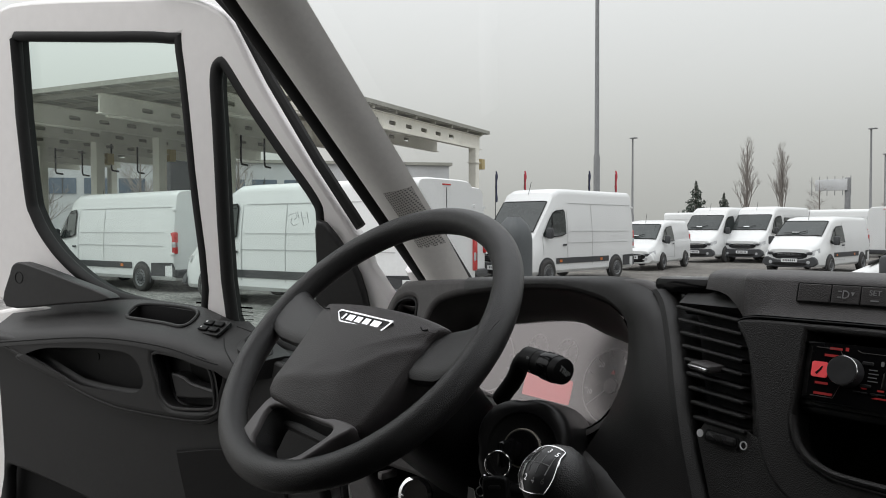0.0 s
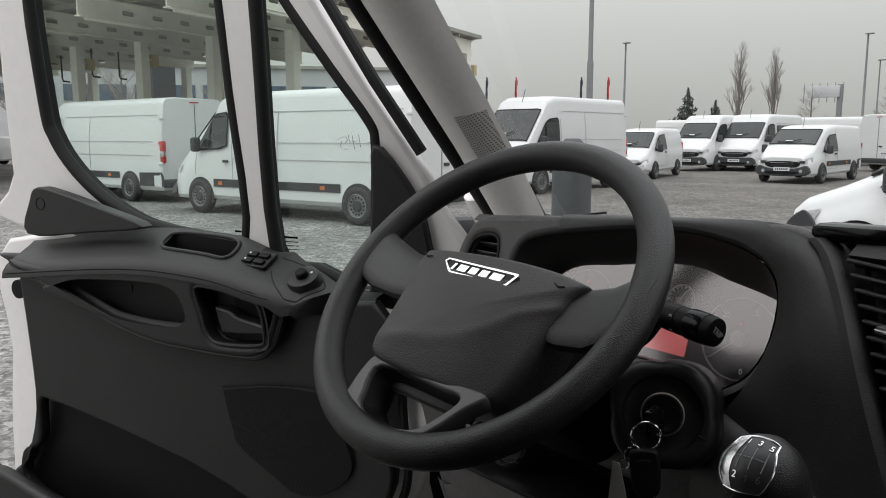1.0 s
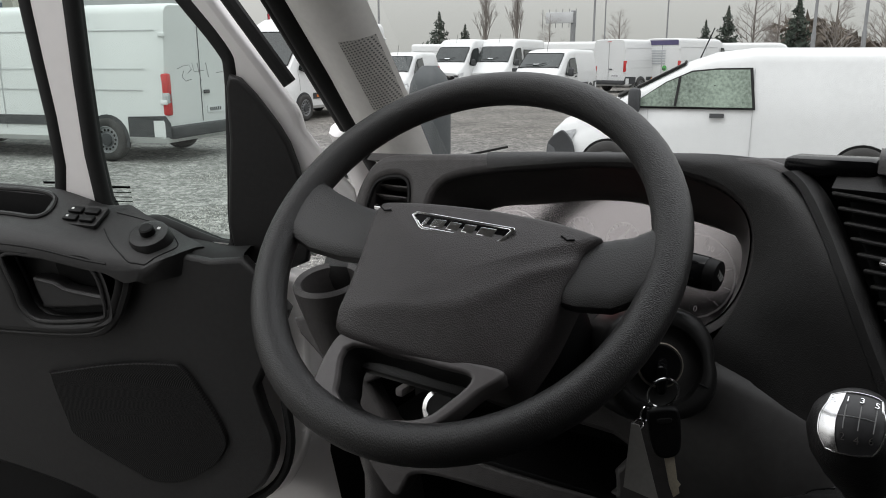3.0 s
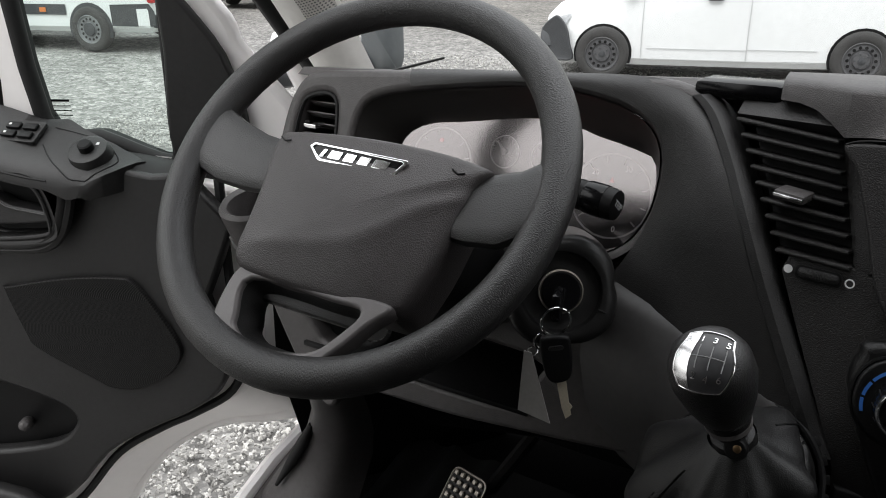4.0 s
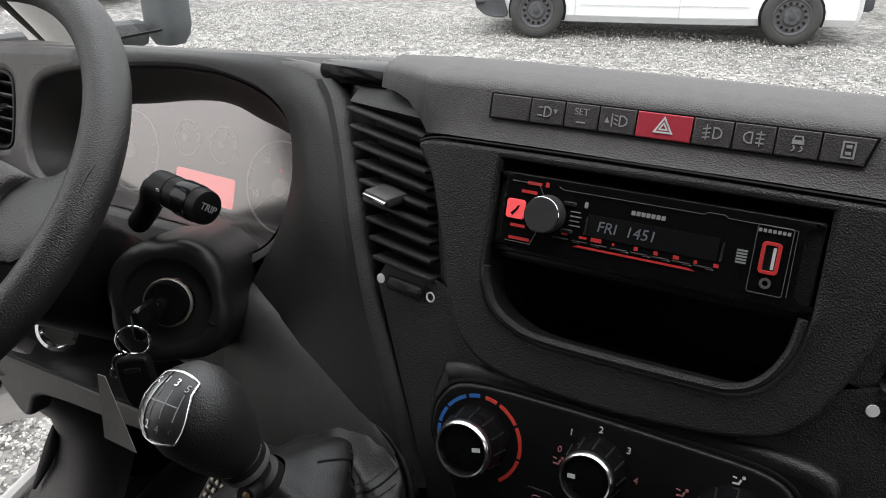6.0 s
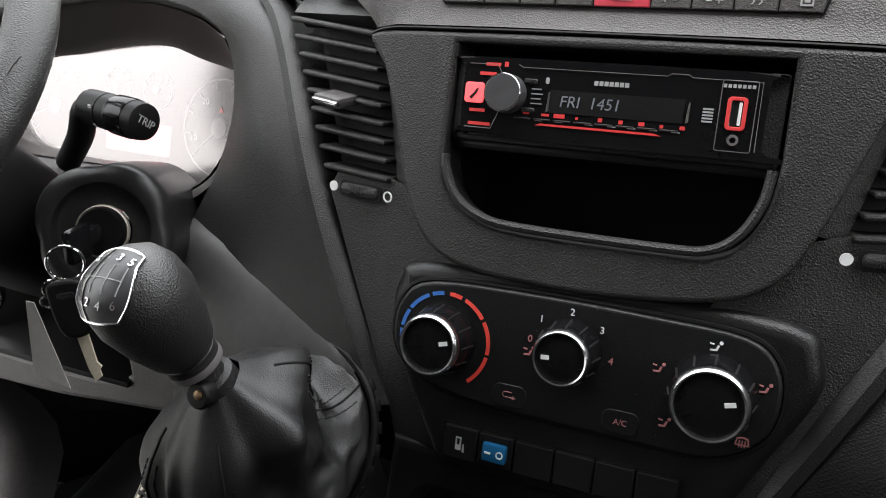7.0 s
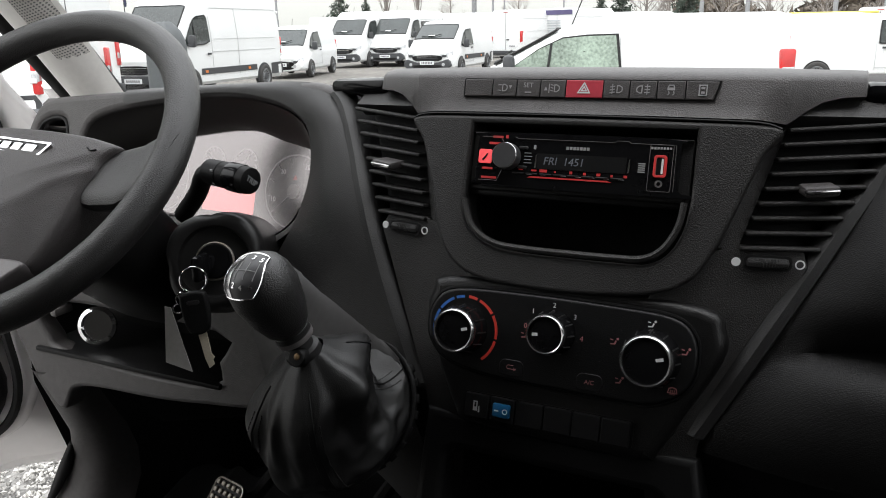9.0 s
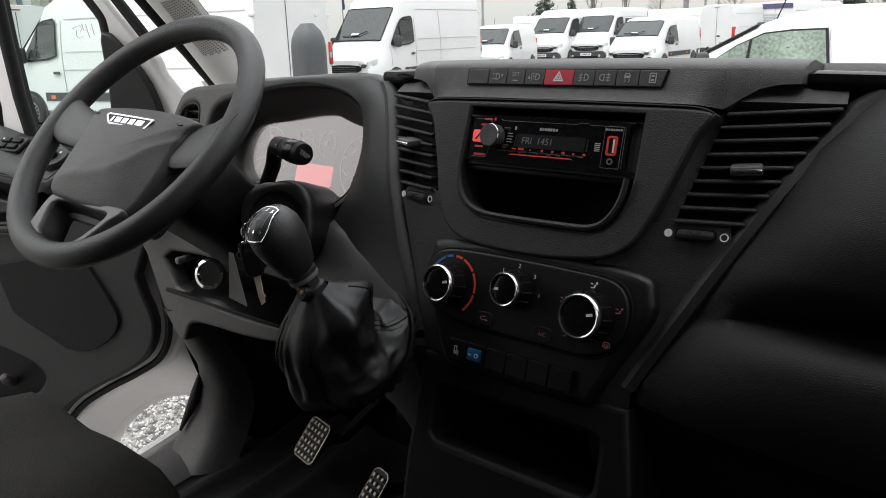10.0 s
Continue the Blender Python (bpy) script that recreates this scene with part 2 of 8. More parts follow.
BARK = material("grey_brown_bark", (0.17, 0.15, 0.135), 0.9, vary=0.3, scale=4)
TWIG = material("bare_twigs", (0.27, 0.245, 0.225), 0.9, vary=0.3, scale=2)
NEEDLE = material("dark_fir_needles", (0.045, 0.060, 0.045), 0.8, vary=0.4, scale=1.5)
BRUSH = material("winter_wood", (0.11, 0.09, 0.07), 0.95, vary=0.5, scale=0.25)
NAVY = material("navy_flag_cloth", (0.03, 0.035, 0.07), 0.8, vary=0.2)
REDCLOTH = material("red_flag_cloth", (0.45, 0.04, 0.06), 0.8, vary=0.2)
PURPLE = material("violet_livery", (0.07, 0.06, 0.14), 0.4, vary=0.1)
LIME = material("lime_livery", (0.42, 0.50, 0.10), 0.4, vary=0.1)
YELLOW = material("yellow_livery", (0.66, 0.55, 0.10), 0.4, vary=0.1)
GREEN = material("green_livery", (0.10, 0.38, 0.10), 0.4, vary=0.1)
GREYPEN = material("grey_marker_scrawl", (0.42, 0.44, 0.46), 0.8, vary=0.1)
SEAM = material("shaded_panel_gap", (0.40, 0.405, 0.41), 0.7, vary=0.1)
STONE = material("crushed_stone", (0.38, 0.37, 0.35), 0.9, vary=0.12, scale=25, grain=0.5, grain_scale=120)
st_n, st_l = STONE.node_tree.nodes, STONE.node_tree.links
st_geo, st_span, st_hue = st_n.new("ShaderNodeNewGeometry"), st_n.new("ShaderNodeMapRange"), st_n.new("ShaderNodeHueSaturation")
st_span.inputs["To Min"].default_value, st_span.inputs["To Max"].default_value = 0.45, 1.45
st_l.new(st_geo.outputs["Random Per Island"], st_span.inputs[0])
st_l.new(st_span.outputs[0], st_hue.inputs["Value"])
st_l.new(st_n["Principled BSDF"].inputs["Base Color"].links[0].from_socket, st_hue.inputs["Color"])
st_l.new(st_hue.outputs[0], st_n["Principled BSDF"].inputs["Base Color"])


def ground_material():
    m = material("gravel", (0.185, 0.18, 0.172), 0.95, vary=0.1, scale=0.25)
    n, l = m.node_tree.nodes, m.node_tree.links
    b = n["Principled BSDF"]
    co = n.new("ShaderNodeTexCoord")
    vor = n.new("ShaderNodeTexVoronoi")
    vor.inputs["Scale"].default_value = 36
    cells, spread = n.new("ShaderNodeSeparateColor"), n.new("ShaderNodeMapRange")
    spread.inputs["To Min"].default_value, spread.inputs["To Max"].default_value = 0.50, 1.50
    patch, prange = n.new("ShaderNodeTexNoise"), n.new("ShaderNodeMapRange")
    patch.inputs["Scale"].default_value, patch.inputs["Detail"].default_value, patch.inputs["Roughness"].default_value = 0.35, 10, 0.80
    prange.inputs["From Min"].default_value, prange.inputs["From Max"].default_value = 0.3, 0.7
    prange.inputs["To Min"].default_value, prange.inputs["To Max"].default_value = 0.50, 1.50
    mul, hue = n.new("ShaderNodeMath"), n.new("ShaderNodeHueSaturation")
    mul.operation = "MULTIPLY"
    l.new(co.outputs["Object"], vor.inputs["Vector"])
    l.new(co.outputs["Object"], patch.inputs["Vector"])
    l.new(vor.outputs["Color"], cells.inputs[0])
    l.new(cells.outputs[0], spread.inputs[0])
    l.new(patch.outputs["Fac"], prange.inputs[0])
    coarse, ccell, crange, cmul = n.new("ShaderNodeTexVoronoi"), n.new("ShaderNodeSeparateColor"), n.new("ShaderNodeMapRange"), n.new("ShaderNodeMath")
    coarse.inputs["Scale"].default_value = 13
    crange.inputs["To Min"].default_value, crange.inputs["To Max"].default_value = 0.62, 1.38
    cmul.operation = "MULTIPLY"
    l.new(co.outputs["Object"], coarse.inputs["Vector"])
    l.new(coarse.outputs["Color"], ccell.inputs[0])
    l.new(ccell.outputs[0], crange.inputs[0])
    l.new(spread.outputs[0], cmul.inputs[0])
    l.new(crange.outputs[0], cmul.inputs[1])
    l.new(cmul.outputs[0], mul.inputs[0])
    l.new(prange.outputs[0], mul.inputs[1])
    # the gravel's colour turns darker and browner from y = 9 to 15
    where, far_span, far_tone = n.new("ShaderNodeSeparateXYZ"), n.new("ShaderNodeMapRange"), n.new("ShaderNodeMix")
    far_span.inputs["From Min"].default_value, far_span.inputs["From Max"].default_value = 9.0, 15.0
    far_tone.data_type = "RGBA"
    far_tone.inputs[7].default_value = (0.128, 0.120, 0.108, 1)
    l.new(co.outputs["Object"], where.inputs[0])
    l.new(where.outputs["Y"], far_span.inputs[0])
    l.new(far_span.outputs[0], far_tone.inputs[0])
    l.new(b.inputs["Base Color"].links[0].from_socket, far_tone.inputs[6])
    l.new(far_tone.outputs[2], hue.inputs["Color"])
    l.new(mul.outputs[0], hue.inputs["Value"])
    l.new(hue.outputs[0], b.inputs["Base Color"])
    bump = n.new("ShaderNodeBump")
    bump.inputs["Strength"].default_value, bump.inputs["Distance"].default_value = 0.9, 0.012
    l.new(vor.outputs["Distance"], bump.inputs["Height"])
    l.new(bump.outputs[0], b.inputs["Normal"])
    return m


GRAVEL = ground_material()


# ---- building helpers ----
def thing(name, base, label, category, group="", kind=""):
    ob = new(name)
    ob.matrix_basis = Matrix.Translation(base)
    ob.empty_display_size = 0.05
    return tagged(ob, label, category, group, kind)


def as_mesh(shape, name, smooth):
    if isinstance(shape, bpy.types.Mesh):
        me = shape
    else:
        me = bpy.data.meshes.new(name)
        bmesh.ops.recalc_face_normals(shape, faces=shape.faces[:])
        shape.to_mesh(me)
        shape.free()
    if smooth:
        me.polygons.foreach_set("use_smooth", [True] * len(me.polygons))
        me.set_sharp_from_angle(angle=radians(smooth))
        if "cap" in me:
            up = Vector(me["cap"])
            flatish = [abs(p.normal.dot(up)) > 0.9995 for p in me.polygons]
            kinds = {}
            for p, f in zip(me.polygons, flatish):
                for key in p.edge_keys:
                    kinds.setdefault(key, set()).add(f)
            for e in me.edges:
                if len(kinds.get(e.key, ())) == 2:
                    e.use_edge_sharp = True
    return me


def part(name, shape, mat, parent, label="", smooth=38):
    me = as_mesh(shape, name, smooth)
    me.materials.clear()
    me.materials.append(mat)
    ob = new(name, me)
    ob.parent = parent
    if parent is not None and parent.type == "EMPTY":
        ob.matrix_parent_inverse = parent.matrix_basis.inverted()
    return tagged(ob, label)


def setting(name, shape, mat, label, category, kind="structure", smooth=38):
    return tagged(part(name, shape, mat, None, "", smooth), label, category, kind=kind)


def merge(*shapes):
    out = bmesh.new()
    for s in shapes:
        if isinstance(s, bpy.types.Mesh):
            out.from_mesh(s)
        else:
            me = bpy.data.meshes.new("t")
            s.to_mesh(me)
            s.free()
            out.from_mesh(me)
            bpy.data.meshes.remove(me)
    return out


def rbox(centre, size, r=0.0, m=None, seg=2):
    bm = bmesh.new()
    bmesh.ops.create_cube(bm, size=1, matrix=Matrix.Translation(centre) @ Matrix.Diagonal((*size, 1)))
    if r:
        bmesh.ops.bevel(bm, geom=bm.edges[:], offset=min(r, 0.49 * min(size)), segments=seg, profile=0.5, affect="EDGES")
    if m is not None:
        bm.transform(m)
    return bm


def bar(a, b, w, h, r=0.0, up=(0, 0, 1)):
    """Rounded bar from a to b, w across and h along up."""
    a, b = Vector(a), Vector(b)
    d = b - a
    x = d.normalized()
    y = Vector(up).cross(x).normalized()
    z = x.cross(y)
    m = Matrix((x, y, z)).transposed().to_4x4()
    m.translation = (a + b) / 2
    return rbox((0, 0, 0), (d.length, w, h), r, m)


def lathe(profile, m=None, n=32, cap=True):
    bm = bmesh.new()
    rings = []
    for r, h in profile:
        rings.append([bm.verts.new((r * math.cos(k * math.tau / n), r * math.sin(k * math.tau / n), h)) for k in range(n)])
    for a, b in zip(rings, rings[1:]):
        for k in range(n):
            bm.faces.new((a[k], a[(k + 1) % n], b[(k + 1) % n], b[k]))
    if cap:
        bm.faces.new(rings[0][::-1])
        bm.faces.new(rings[-1])
    if m is not None:
        bm.transform(m)
    return bm


def loft(sections, around=False, caps=False):
    bm = bmesh.new()
    rows = [[bm.verts.new(p) for p in s] for s in sections]
    k = len(rows[0])
    for a, b in zip(rows, rows[1:]):
        for i in range(k if around else k - 1):
            j = (i + 1) % k
            bm.faces.new((a[i], a[j], b[j], b[i]))
    if caps:
        bm.faces.new(rows[0][::-1])
        bm.faces.new(rows[-1])
    return bm


def tube(points, radius, n=10, closed=False):
    pts = [Vector(p) for p in points]
    count = len(pts)
    rads = radius if isinstance(radius, (list, tuple)) else [radius] * count
    secs, side = [], None
    for i, p in enumerate(pts):
        if closed:
            d = pts[(i + 1) % count] - pts[i - 1]
        else:
            d = pts[min(i + 1, count - 1)] - pts[max(i - 1, 0)]
        d.normalize()
        if side is None:
            side = d.orthogonal().normalized()
        side = (side - d * side.dot(d)).normalized()
        up = d.cross(side)
        secs.append([p + rads[i] * (math.cos(t) * side + math.sin(t) * up) for t in (k * math.tau / n for k in range(n))])
    if closed:
        return loft(secs + [secs[0]], around=True)
    return loft(secs, around=True, caps=True)


def flat(outlines, z0, z1, m=None, bevel=0.0, res=2):
    """Plate with straight sides out of 2D outlines; inner outlines are holes."""
    cu = bpy.data.curves.new("outline", "CURVE")
    cu.dimensions, cu.fill_mode = "2D", "BOTH"
    for o in outlines:
        sp = cu.splines.new("POLY")
        sp.points.add(len(o) - 1)
        for q, (x, y) in zip(sp.points, o):
            q.co = (x, y, 0, 1)
        sp.use_cyclic_u = True
    cu.extrude = max(0.0, (z1 - z0) / 2 - bevel)
    cu.bevel_depth, cu.bevel_resolution, cu.offset = bevel, res, -bevel
    ob = bpy.data.objects.new("outline", cu)
    me = bpy.data.meshes.new_from_object(ob)
    bpy.data.objects.remove(ob)
    bpy.data.curves.remove(cu)
    me.transform((m if m is not None else Matrix()) @ Matrix.Translation((0, 0, (z0 + z1) / 2)))
    if bevel:
        me["cap"] = (m.to_3x3() @ Vector((0, 0, 1))).normalized() if m is not None else (0, 0, 1)
    return me


def lettering(words, size, m, thick=0.0002, shear=0.0):
    cu = bpy.data.curves.new("words", "FONT")
    cu.body, cu.size, cu.extrude, cu.align_x, cu.align_y, cu.shear = words, size, thick, "CENTER", "CENTER", shear
    ob = bpy.data.objects.new("words", cu)
    me = bpy.data.meshes.new_from_object(ob)
    bpy.data.objects.remove(ob)
    bpy.data.curves.remove(cu)
    me.transform(m)
    return me


def smooth_line(points, steps=6, closed=True):
    """Catmull-Rom line through the points."""
    pts = [Vector(p) for p in points]
    n, out = len(pts), []
    for i in range(n if closed else n - 1):
        p0 = pts[(i - 1) % n] if closed or i > 0 else pts[0]
        p1, p2 = pts[i], pts[(i + 1) % n]
        p3 = pts[(i + 2) % n] if closed or i + 2 < n else pts[-1]
        for k in range(steps):
            t = k / steps
            out.append(0.5 * (2 * p1 + (p2 - p0) * t + (2 * p0 - 5 * p1 + 4 * p2 - p3) * t * t + (3 * p1 - p0 - 3 * p2 + p3) * t ** 3))
    if not closed:
        out.append(pts[-1])
    return [tuple(p) for p in out]


def rrect(x0, y0, x1, y1, r, n=5):
    out = []
    for cx, cy, a in ((x1 - r, y1 - r, 0), (x0 + r, y1 - r, 90), (x0 + r, y0 + r, 180), (x1 - r, y0 + r, 270)):
        out += [(cx + r * math.cos(radians(a + 90 * k / n)), cy + r * math.sin(radians(a + 90 * k / n))) for k in range(n + 1)]
    return out


def disc(x, y, r, n=24):
    return [(x + r * math.cos(k * math.tau / n), y + r * math.sin(k * math.tau / n)) for k in range(n)]


def frame_of(origin, x, y, z):
    m = Matrix((Vector(x), Vector(y), Vector(z))).transposed().to_4x4()
    m.translation = origin
    return m


def with_uv(me, axes):
    """Lays metre-scaled UVs on a mesh along two axes."""
    uv = me.uv_layers.new(name="plan")
    a, b = Vector(axes[0]), Vector(axes[1])
    for loop in me.loops:
        v = me.vertices[loop.vertex_index].co
        uv.data[loop.index].uv = (v.dot(a), v.dot(b))
    return me


# ======== the cab ========
# planes: console face, cluster face, steering wheel, open door
CONSOLE = frame_of((0, 0, 1.4915), (1, 0, 0), (0, 0.2741, 0.9617), (0, -0.9617, 0.2741))
CLUSTER = frame_of((-0.55, 0.08, 1.46), (0.9982, -0.0599, 0), (0.0172, 0.2864, 0.958), (-0.0574, -0.9562, 0.2869))
WHEEL = frame_of((-0.5357, -0.1546, 1.4536), (0.9963, 0.0586, -0.0622), (0.003, 0.7036, 0.7106), (0.0854, -0.7082, 0.7009))
DOOR = frame_of((-1.14, 0.061, 0), (0.906, 0.423, 0), (0, 0, 1), (0.423, -0.906, 0))
LEAN = 0.12


def on_door(pts):
    return [(-u, z) for u, z in pts]


UPPER = DOOR @ Matrix.Translation((0, 1.37, -0.10)) @ Matrix.Rotation(math.atan(LEAN), 4, "X") @ Matrix.Translation((0, -1.37, 0))

# ---- cab shell ----
setting("floor", rbox((0, -0.5, 0.70), (1.86, 2.0, 0.08), 0.01), MAT, "black rubber-covered cab floor", "floor")
setting("wall_back", rbox((0, -1.45, 1.23), (1.9, 0.05, 1.06), 0.01), DARKWALL, "dark grey lower cab bulkhead wall", "wall")
setting("wall_back_upper", rbox((0, -1.45, 1.98), (1.9, 0.05, 0.44), 0.01), LINER, "pale grey upper cab bulkhead wall", "wall")
setting("ceiling", merge(rbox((0, -0.88, 2.22), (1.9, 1.2, 0.05), 0.02), rbox((0, -0.30, 2.19), (1.75, 0.10, 0.08), 0.03)),
        LINER, "pale grey cab headliner", "ceiling")
setting("wall_right", flat([[(-1.45, 0.66), (0.62, 0.66), (0.62, 1.30), (-0.28, 2.20), (-1.45, 2.20)],
                            smooth_line([(-0.95, 1.60), (-0.25, 1.58), (-0.22, 1.80), (-0.40, 2.00), (-0.92, 2.02)], 4)], -0.03, 0.03,
                           frame_of((0.95, 0, 0), (0, 1, 0), (0, 0, 1), (1, 0, 0))), DARKWALL, "closed passenger door side wall", "wall")
setting("wall_front", rbox((0, 0.52, 1.03), (1.88, 0.05, 0.70), 0.01), BLACK, "black firewall under the dashboard", "wall")
setting("wall_left_rear", flat([[(-1.45, 0.66), (-0.92, 0.66), (-0.92, 2.2), (-1.45, 2.2)]], -0.03, 0.03,
                               frame_of((-0.95, 0, 0), (0, 1, 0), (0, 0, 1), (1, 0, 0))), LINER, "pale grey door pillar wall", "wall")
sill_bow = ((-0.95, 0), (-0.4, 0), (-0.05, 0), (0.06, 0.028), (0.16, 0.058), (0.26, 0.075), (0.42, 0.085))
setting("door_sill", loft([[(-0.985 - b, y, 0.60), (-0.985 - b, y, 0.735), (-0.975 - b, y, 0.748), (-0.955 - b, y, 0.750), (-0.95 - b, y, 0.735)] for y, b in sill_bow]),
               PAINT, "white painted door sill of the cab", "sill")
setting("sill_cover", loft([[(-0.957 - b, y, 0.735), (-0.953 - b, y, 0.748), (-0.930 - b, y, 0.757 + max(0, y - 0.2) * 0.5), (-0.885 - 0.6 * b, y, 0.765 + max(0, y - 0.2) * 0.5), (-0.85 - 0.6 * b, y, 0.757), (-0.83 - 0.6 * b, y, 0.745), (-0.825 - 0.6 * b, y, 0.73)]
                            for y, b in sill_bow]), PLASTIC, "charcoal plastic sill cover", "trim")
setting("sill_strip", tube([(-0.968 - b, y, 0.752) for y, b in sill_bow], 0.013, 8), PAINT, "white painted sill edge", "sill")
setting("step", rbox((-0.90, -0.25, 0.50), (0.24, 1.2, 0.03), 0.008), BLACK, "black plastic entry step", "step")

# windscreen, leaning back, slightly bowed
screen_rows = []
for k in range(9):
    z = 1.44 + k * 0.09
    row = []
    for i in range(13):
        x = -0.90 + i * 0.15
        row.append((x * (1 - 0.02 * k / 8), 0.345 + 0.24 * (1 - (x / 0.9) ** 2) - 0.80 * (z - 1.44), z))
    screen_rows.append(row)
windscreen = thing("windscreen", (0, 0.4, 1.44), "clear raked windscreen with a black edge band", "windscreen")
glass = part("pane", loft(screen_rows), PANE, windscreen)
glass.visible_shadow = False
part("edge_seal", tube([Vector(r[0]) + Vector((0.012, 0, 0)) for r in screen_rows], 0.010, 8), RUBBER, windscreen)
part("edge_seal", tube([Vector(r[-1]) - Vector((0.012, 0, 0)) for r in screen_rows], 0.010, 8), RUBBER, windscreen)


def pillar(s):
    root = thing("pillar_trim", (s * 0.9, 0.3, 1.45), "pale grey windscreen pillar trim with speaker mesh", "pillar trim", "pillar trims")
    secs, outer, gap = [], [], []
    for k in range(10):
        z = 1.40 + k * 0.095
        a = Vector((s * (0.858 - 0.039 * (z - 1.48)), 0.304 - 0.802 * (z - 1.48), z))
        b = Vector((s * 0.966, 0.284 - 0.851 * (z - 1.48), z))
        out = Vector((-s * 0.35, -0.75, -0.45)).normalized()
        row = []
        for i in range(9):
            t = i / 8
            bulge = 0.030 * math.sin(math.pi * t) ** 0.7 + 0.012 * max(0, 1.56 - z) / 0.1
            row.append(a.lerp(b, t) + out * bulge)
        secs.append(row)
        outer.append(b + Vector((s * 0.016, 0.010, 0.0)))
        gap.append(b + Vector((s * 0.060, 0.03, 0.01)))
    part("trim", loft(secs), PILLAR, root)
    part("door_seal", tube(outer, 0.019, 10), RUBBER, root, "black rubber door seal")
    part("outer_seal", tube(gap[1:], 0.040 if s > 0 else 0.013, 10), RUBBER, root, "black rubber pillar seal")
    part("outer_pillar", tube([gap[0] + Vector((s * 0.01, 0.06, -0.22)), gap[0] + Vector((s * 0.01, 0.04, -0.08)), gap[1] + Vector((s * 0.012, 0.02, 0.0))], 0.036, 10), PAINT, root, "white painted body pillar")
    if s < 0:
        rows = []
        for k in range(9):
            z = 1.556 + k * 0.0122
            a = Vector((-(0.858 - 0.039 * (z - 1.48)), 0.304 - 0.802 * (z - 1.48), z))
            b = Vector((-0.966, 0.284 - 0.851 * (z - 1.48), z))
            out = Vector((0.35, -0.75, -0.45)).normalized()
            rows.append([a.lerp(b, t) + out * (0.030 * math.sin(math.pi * t) ** 0.7 + 0.0025) for t in [0.04 + 0.055 * i for i in range(9)]])
        me = as_mesh(loft(rows), "tweeter_mesh", 60)
        part("tweeter_mesh", with_uv(me, ((0.98, 0.0, 0.2), (0.0, -0.63, 0.77))), TWEETER, root, "perforated grey speaker mesh")
    return root


pillar(-1)
pillar(1)

# ---- dashboard ----
dash = thing("dashboard", (0, 0.1, 1.2), "charcoal grained plastic van dashboard with centre stack", "dashboard")


def ridge(x):
    """Height and depth of the pad's crest."""
    if x < -0.22:
        t = min(1, (-0.22 - x) / 0.62)
        return 1.520 - 0.034 * t, 0.13 + 0.02 * t
    return 1.530 - 0.02 * max(0, x - 0.25), 0.12


pad_rows = []
for i in range(36):
    x = -0.86 + i * 1.79 / 35
    z, y = ridge(x)
    end = 0.55 - 0.20 * (abs(x) / 0.9) ** 2
    back = 0.10 if x < -0.25 else 0.0
    fall = min(1.0, max(0.0, (x + 0.26) / 0.08))
    pad_rows.append([(x, y - 0.02 + back, 1.15), (x, y - 0.02 + back, z - 0.03), (x, y - 0.012, z - 0.008), (x, y, z), (x, y + 0.05, z - 0.007 - 0.013 * fall), (x, y + (end - y) * 0.45, z - 0.038 - 0.022 * fall),
                     (x, y + (end - y) * 0.8, z - 0.072 - 0.022 * fall), (x, end, z - 0.11 - 0.02 * fall), (x, end + 0.02, z - 0.30)])
part("top_pad", loft(pad_rows, caps=True), PLASTIC, dash)
part("pad_seam", rbox((-0.712, 0.20, 1.4905), (0.003, 0.16, 0.003)), BLACK, dash)

# raised middle of the pad, with its shoulders
mid = []
shoulder = ((0.2265, 1.5160, 0.056), (0.2255, 1.5155, 0.053), (0.2087, 1.5150, 0.047), (0.1945, 1.5115, 0.041), (0.182, 1.5038, 0.034), (0.1735, 1.4972, 0.0285), (0.169, 1.4945, 0.0235), (0.160, 1.4965, 0.0185), (0.150, 1.4985, 0.0145), (0.14, 1.4990, 0.0128), (0.07, 1.4998, 0.0118))
for x, zb, yb in [(-x, z, y) for x, z, y in shoulder] + [(0, 1.4995, 0.0118)] + list(reversed(shoulder)):
    drop = 0.003 * (abs(x) / 0.226) ** 4
    top = 1.538 - drop
    y1, y2 = max(yb + 0.001, 0.0222), max(yb + 0.004, 0.0275)
    z1 = zb + max(0.003, 1.511 - zb)
    mid.append([(x, 0.20, zb - 0.01), (x, yb + 0.02, zb - 0.004), (x, yb, zb), (x, y1, z1), (x, y2, max(z1 + 0.002, top - 0.0085)), (x, y2 + 0.003, max(z1 + 0.003, top - 0.0048)),
                (x, y2 + 0.011, top - 0.0022), (x, y2 + 0.028, top - 0.0003), (x, 0.09, top - 0.0012), (x, 0.14, top - 0.011), (x, 0.22, top - 0.029), (x, 0.28, zb - 0.025)])
part("middle_pad", loft(mid, caps=True), PLASTIC, dash)
for s in (-1, 1):
    part("grab_bar", bar((s * 0.222, 0.080, 1.5170), (s * 0.306, 0.100, 1.5140), 0.036, 0.018, 0.007), GLOSS, dash, "black grab bar in the pad")

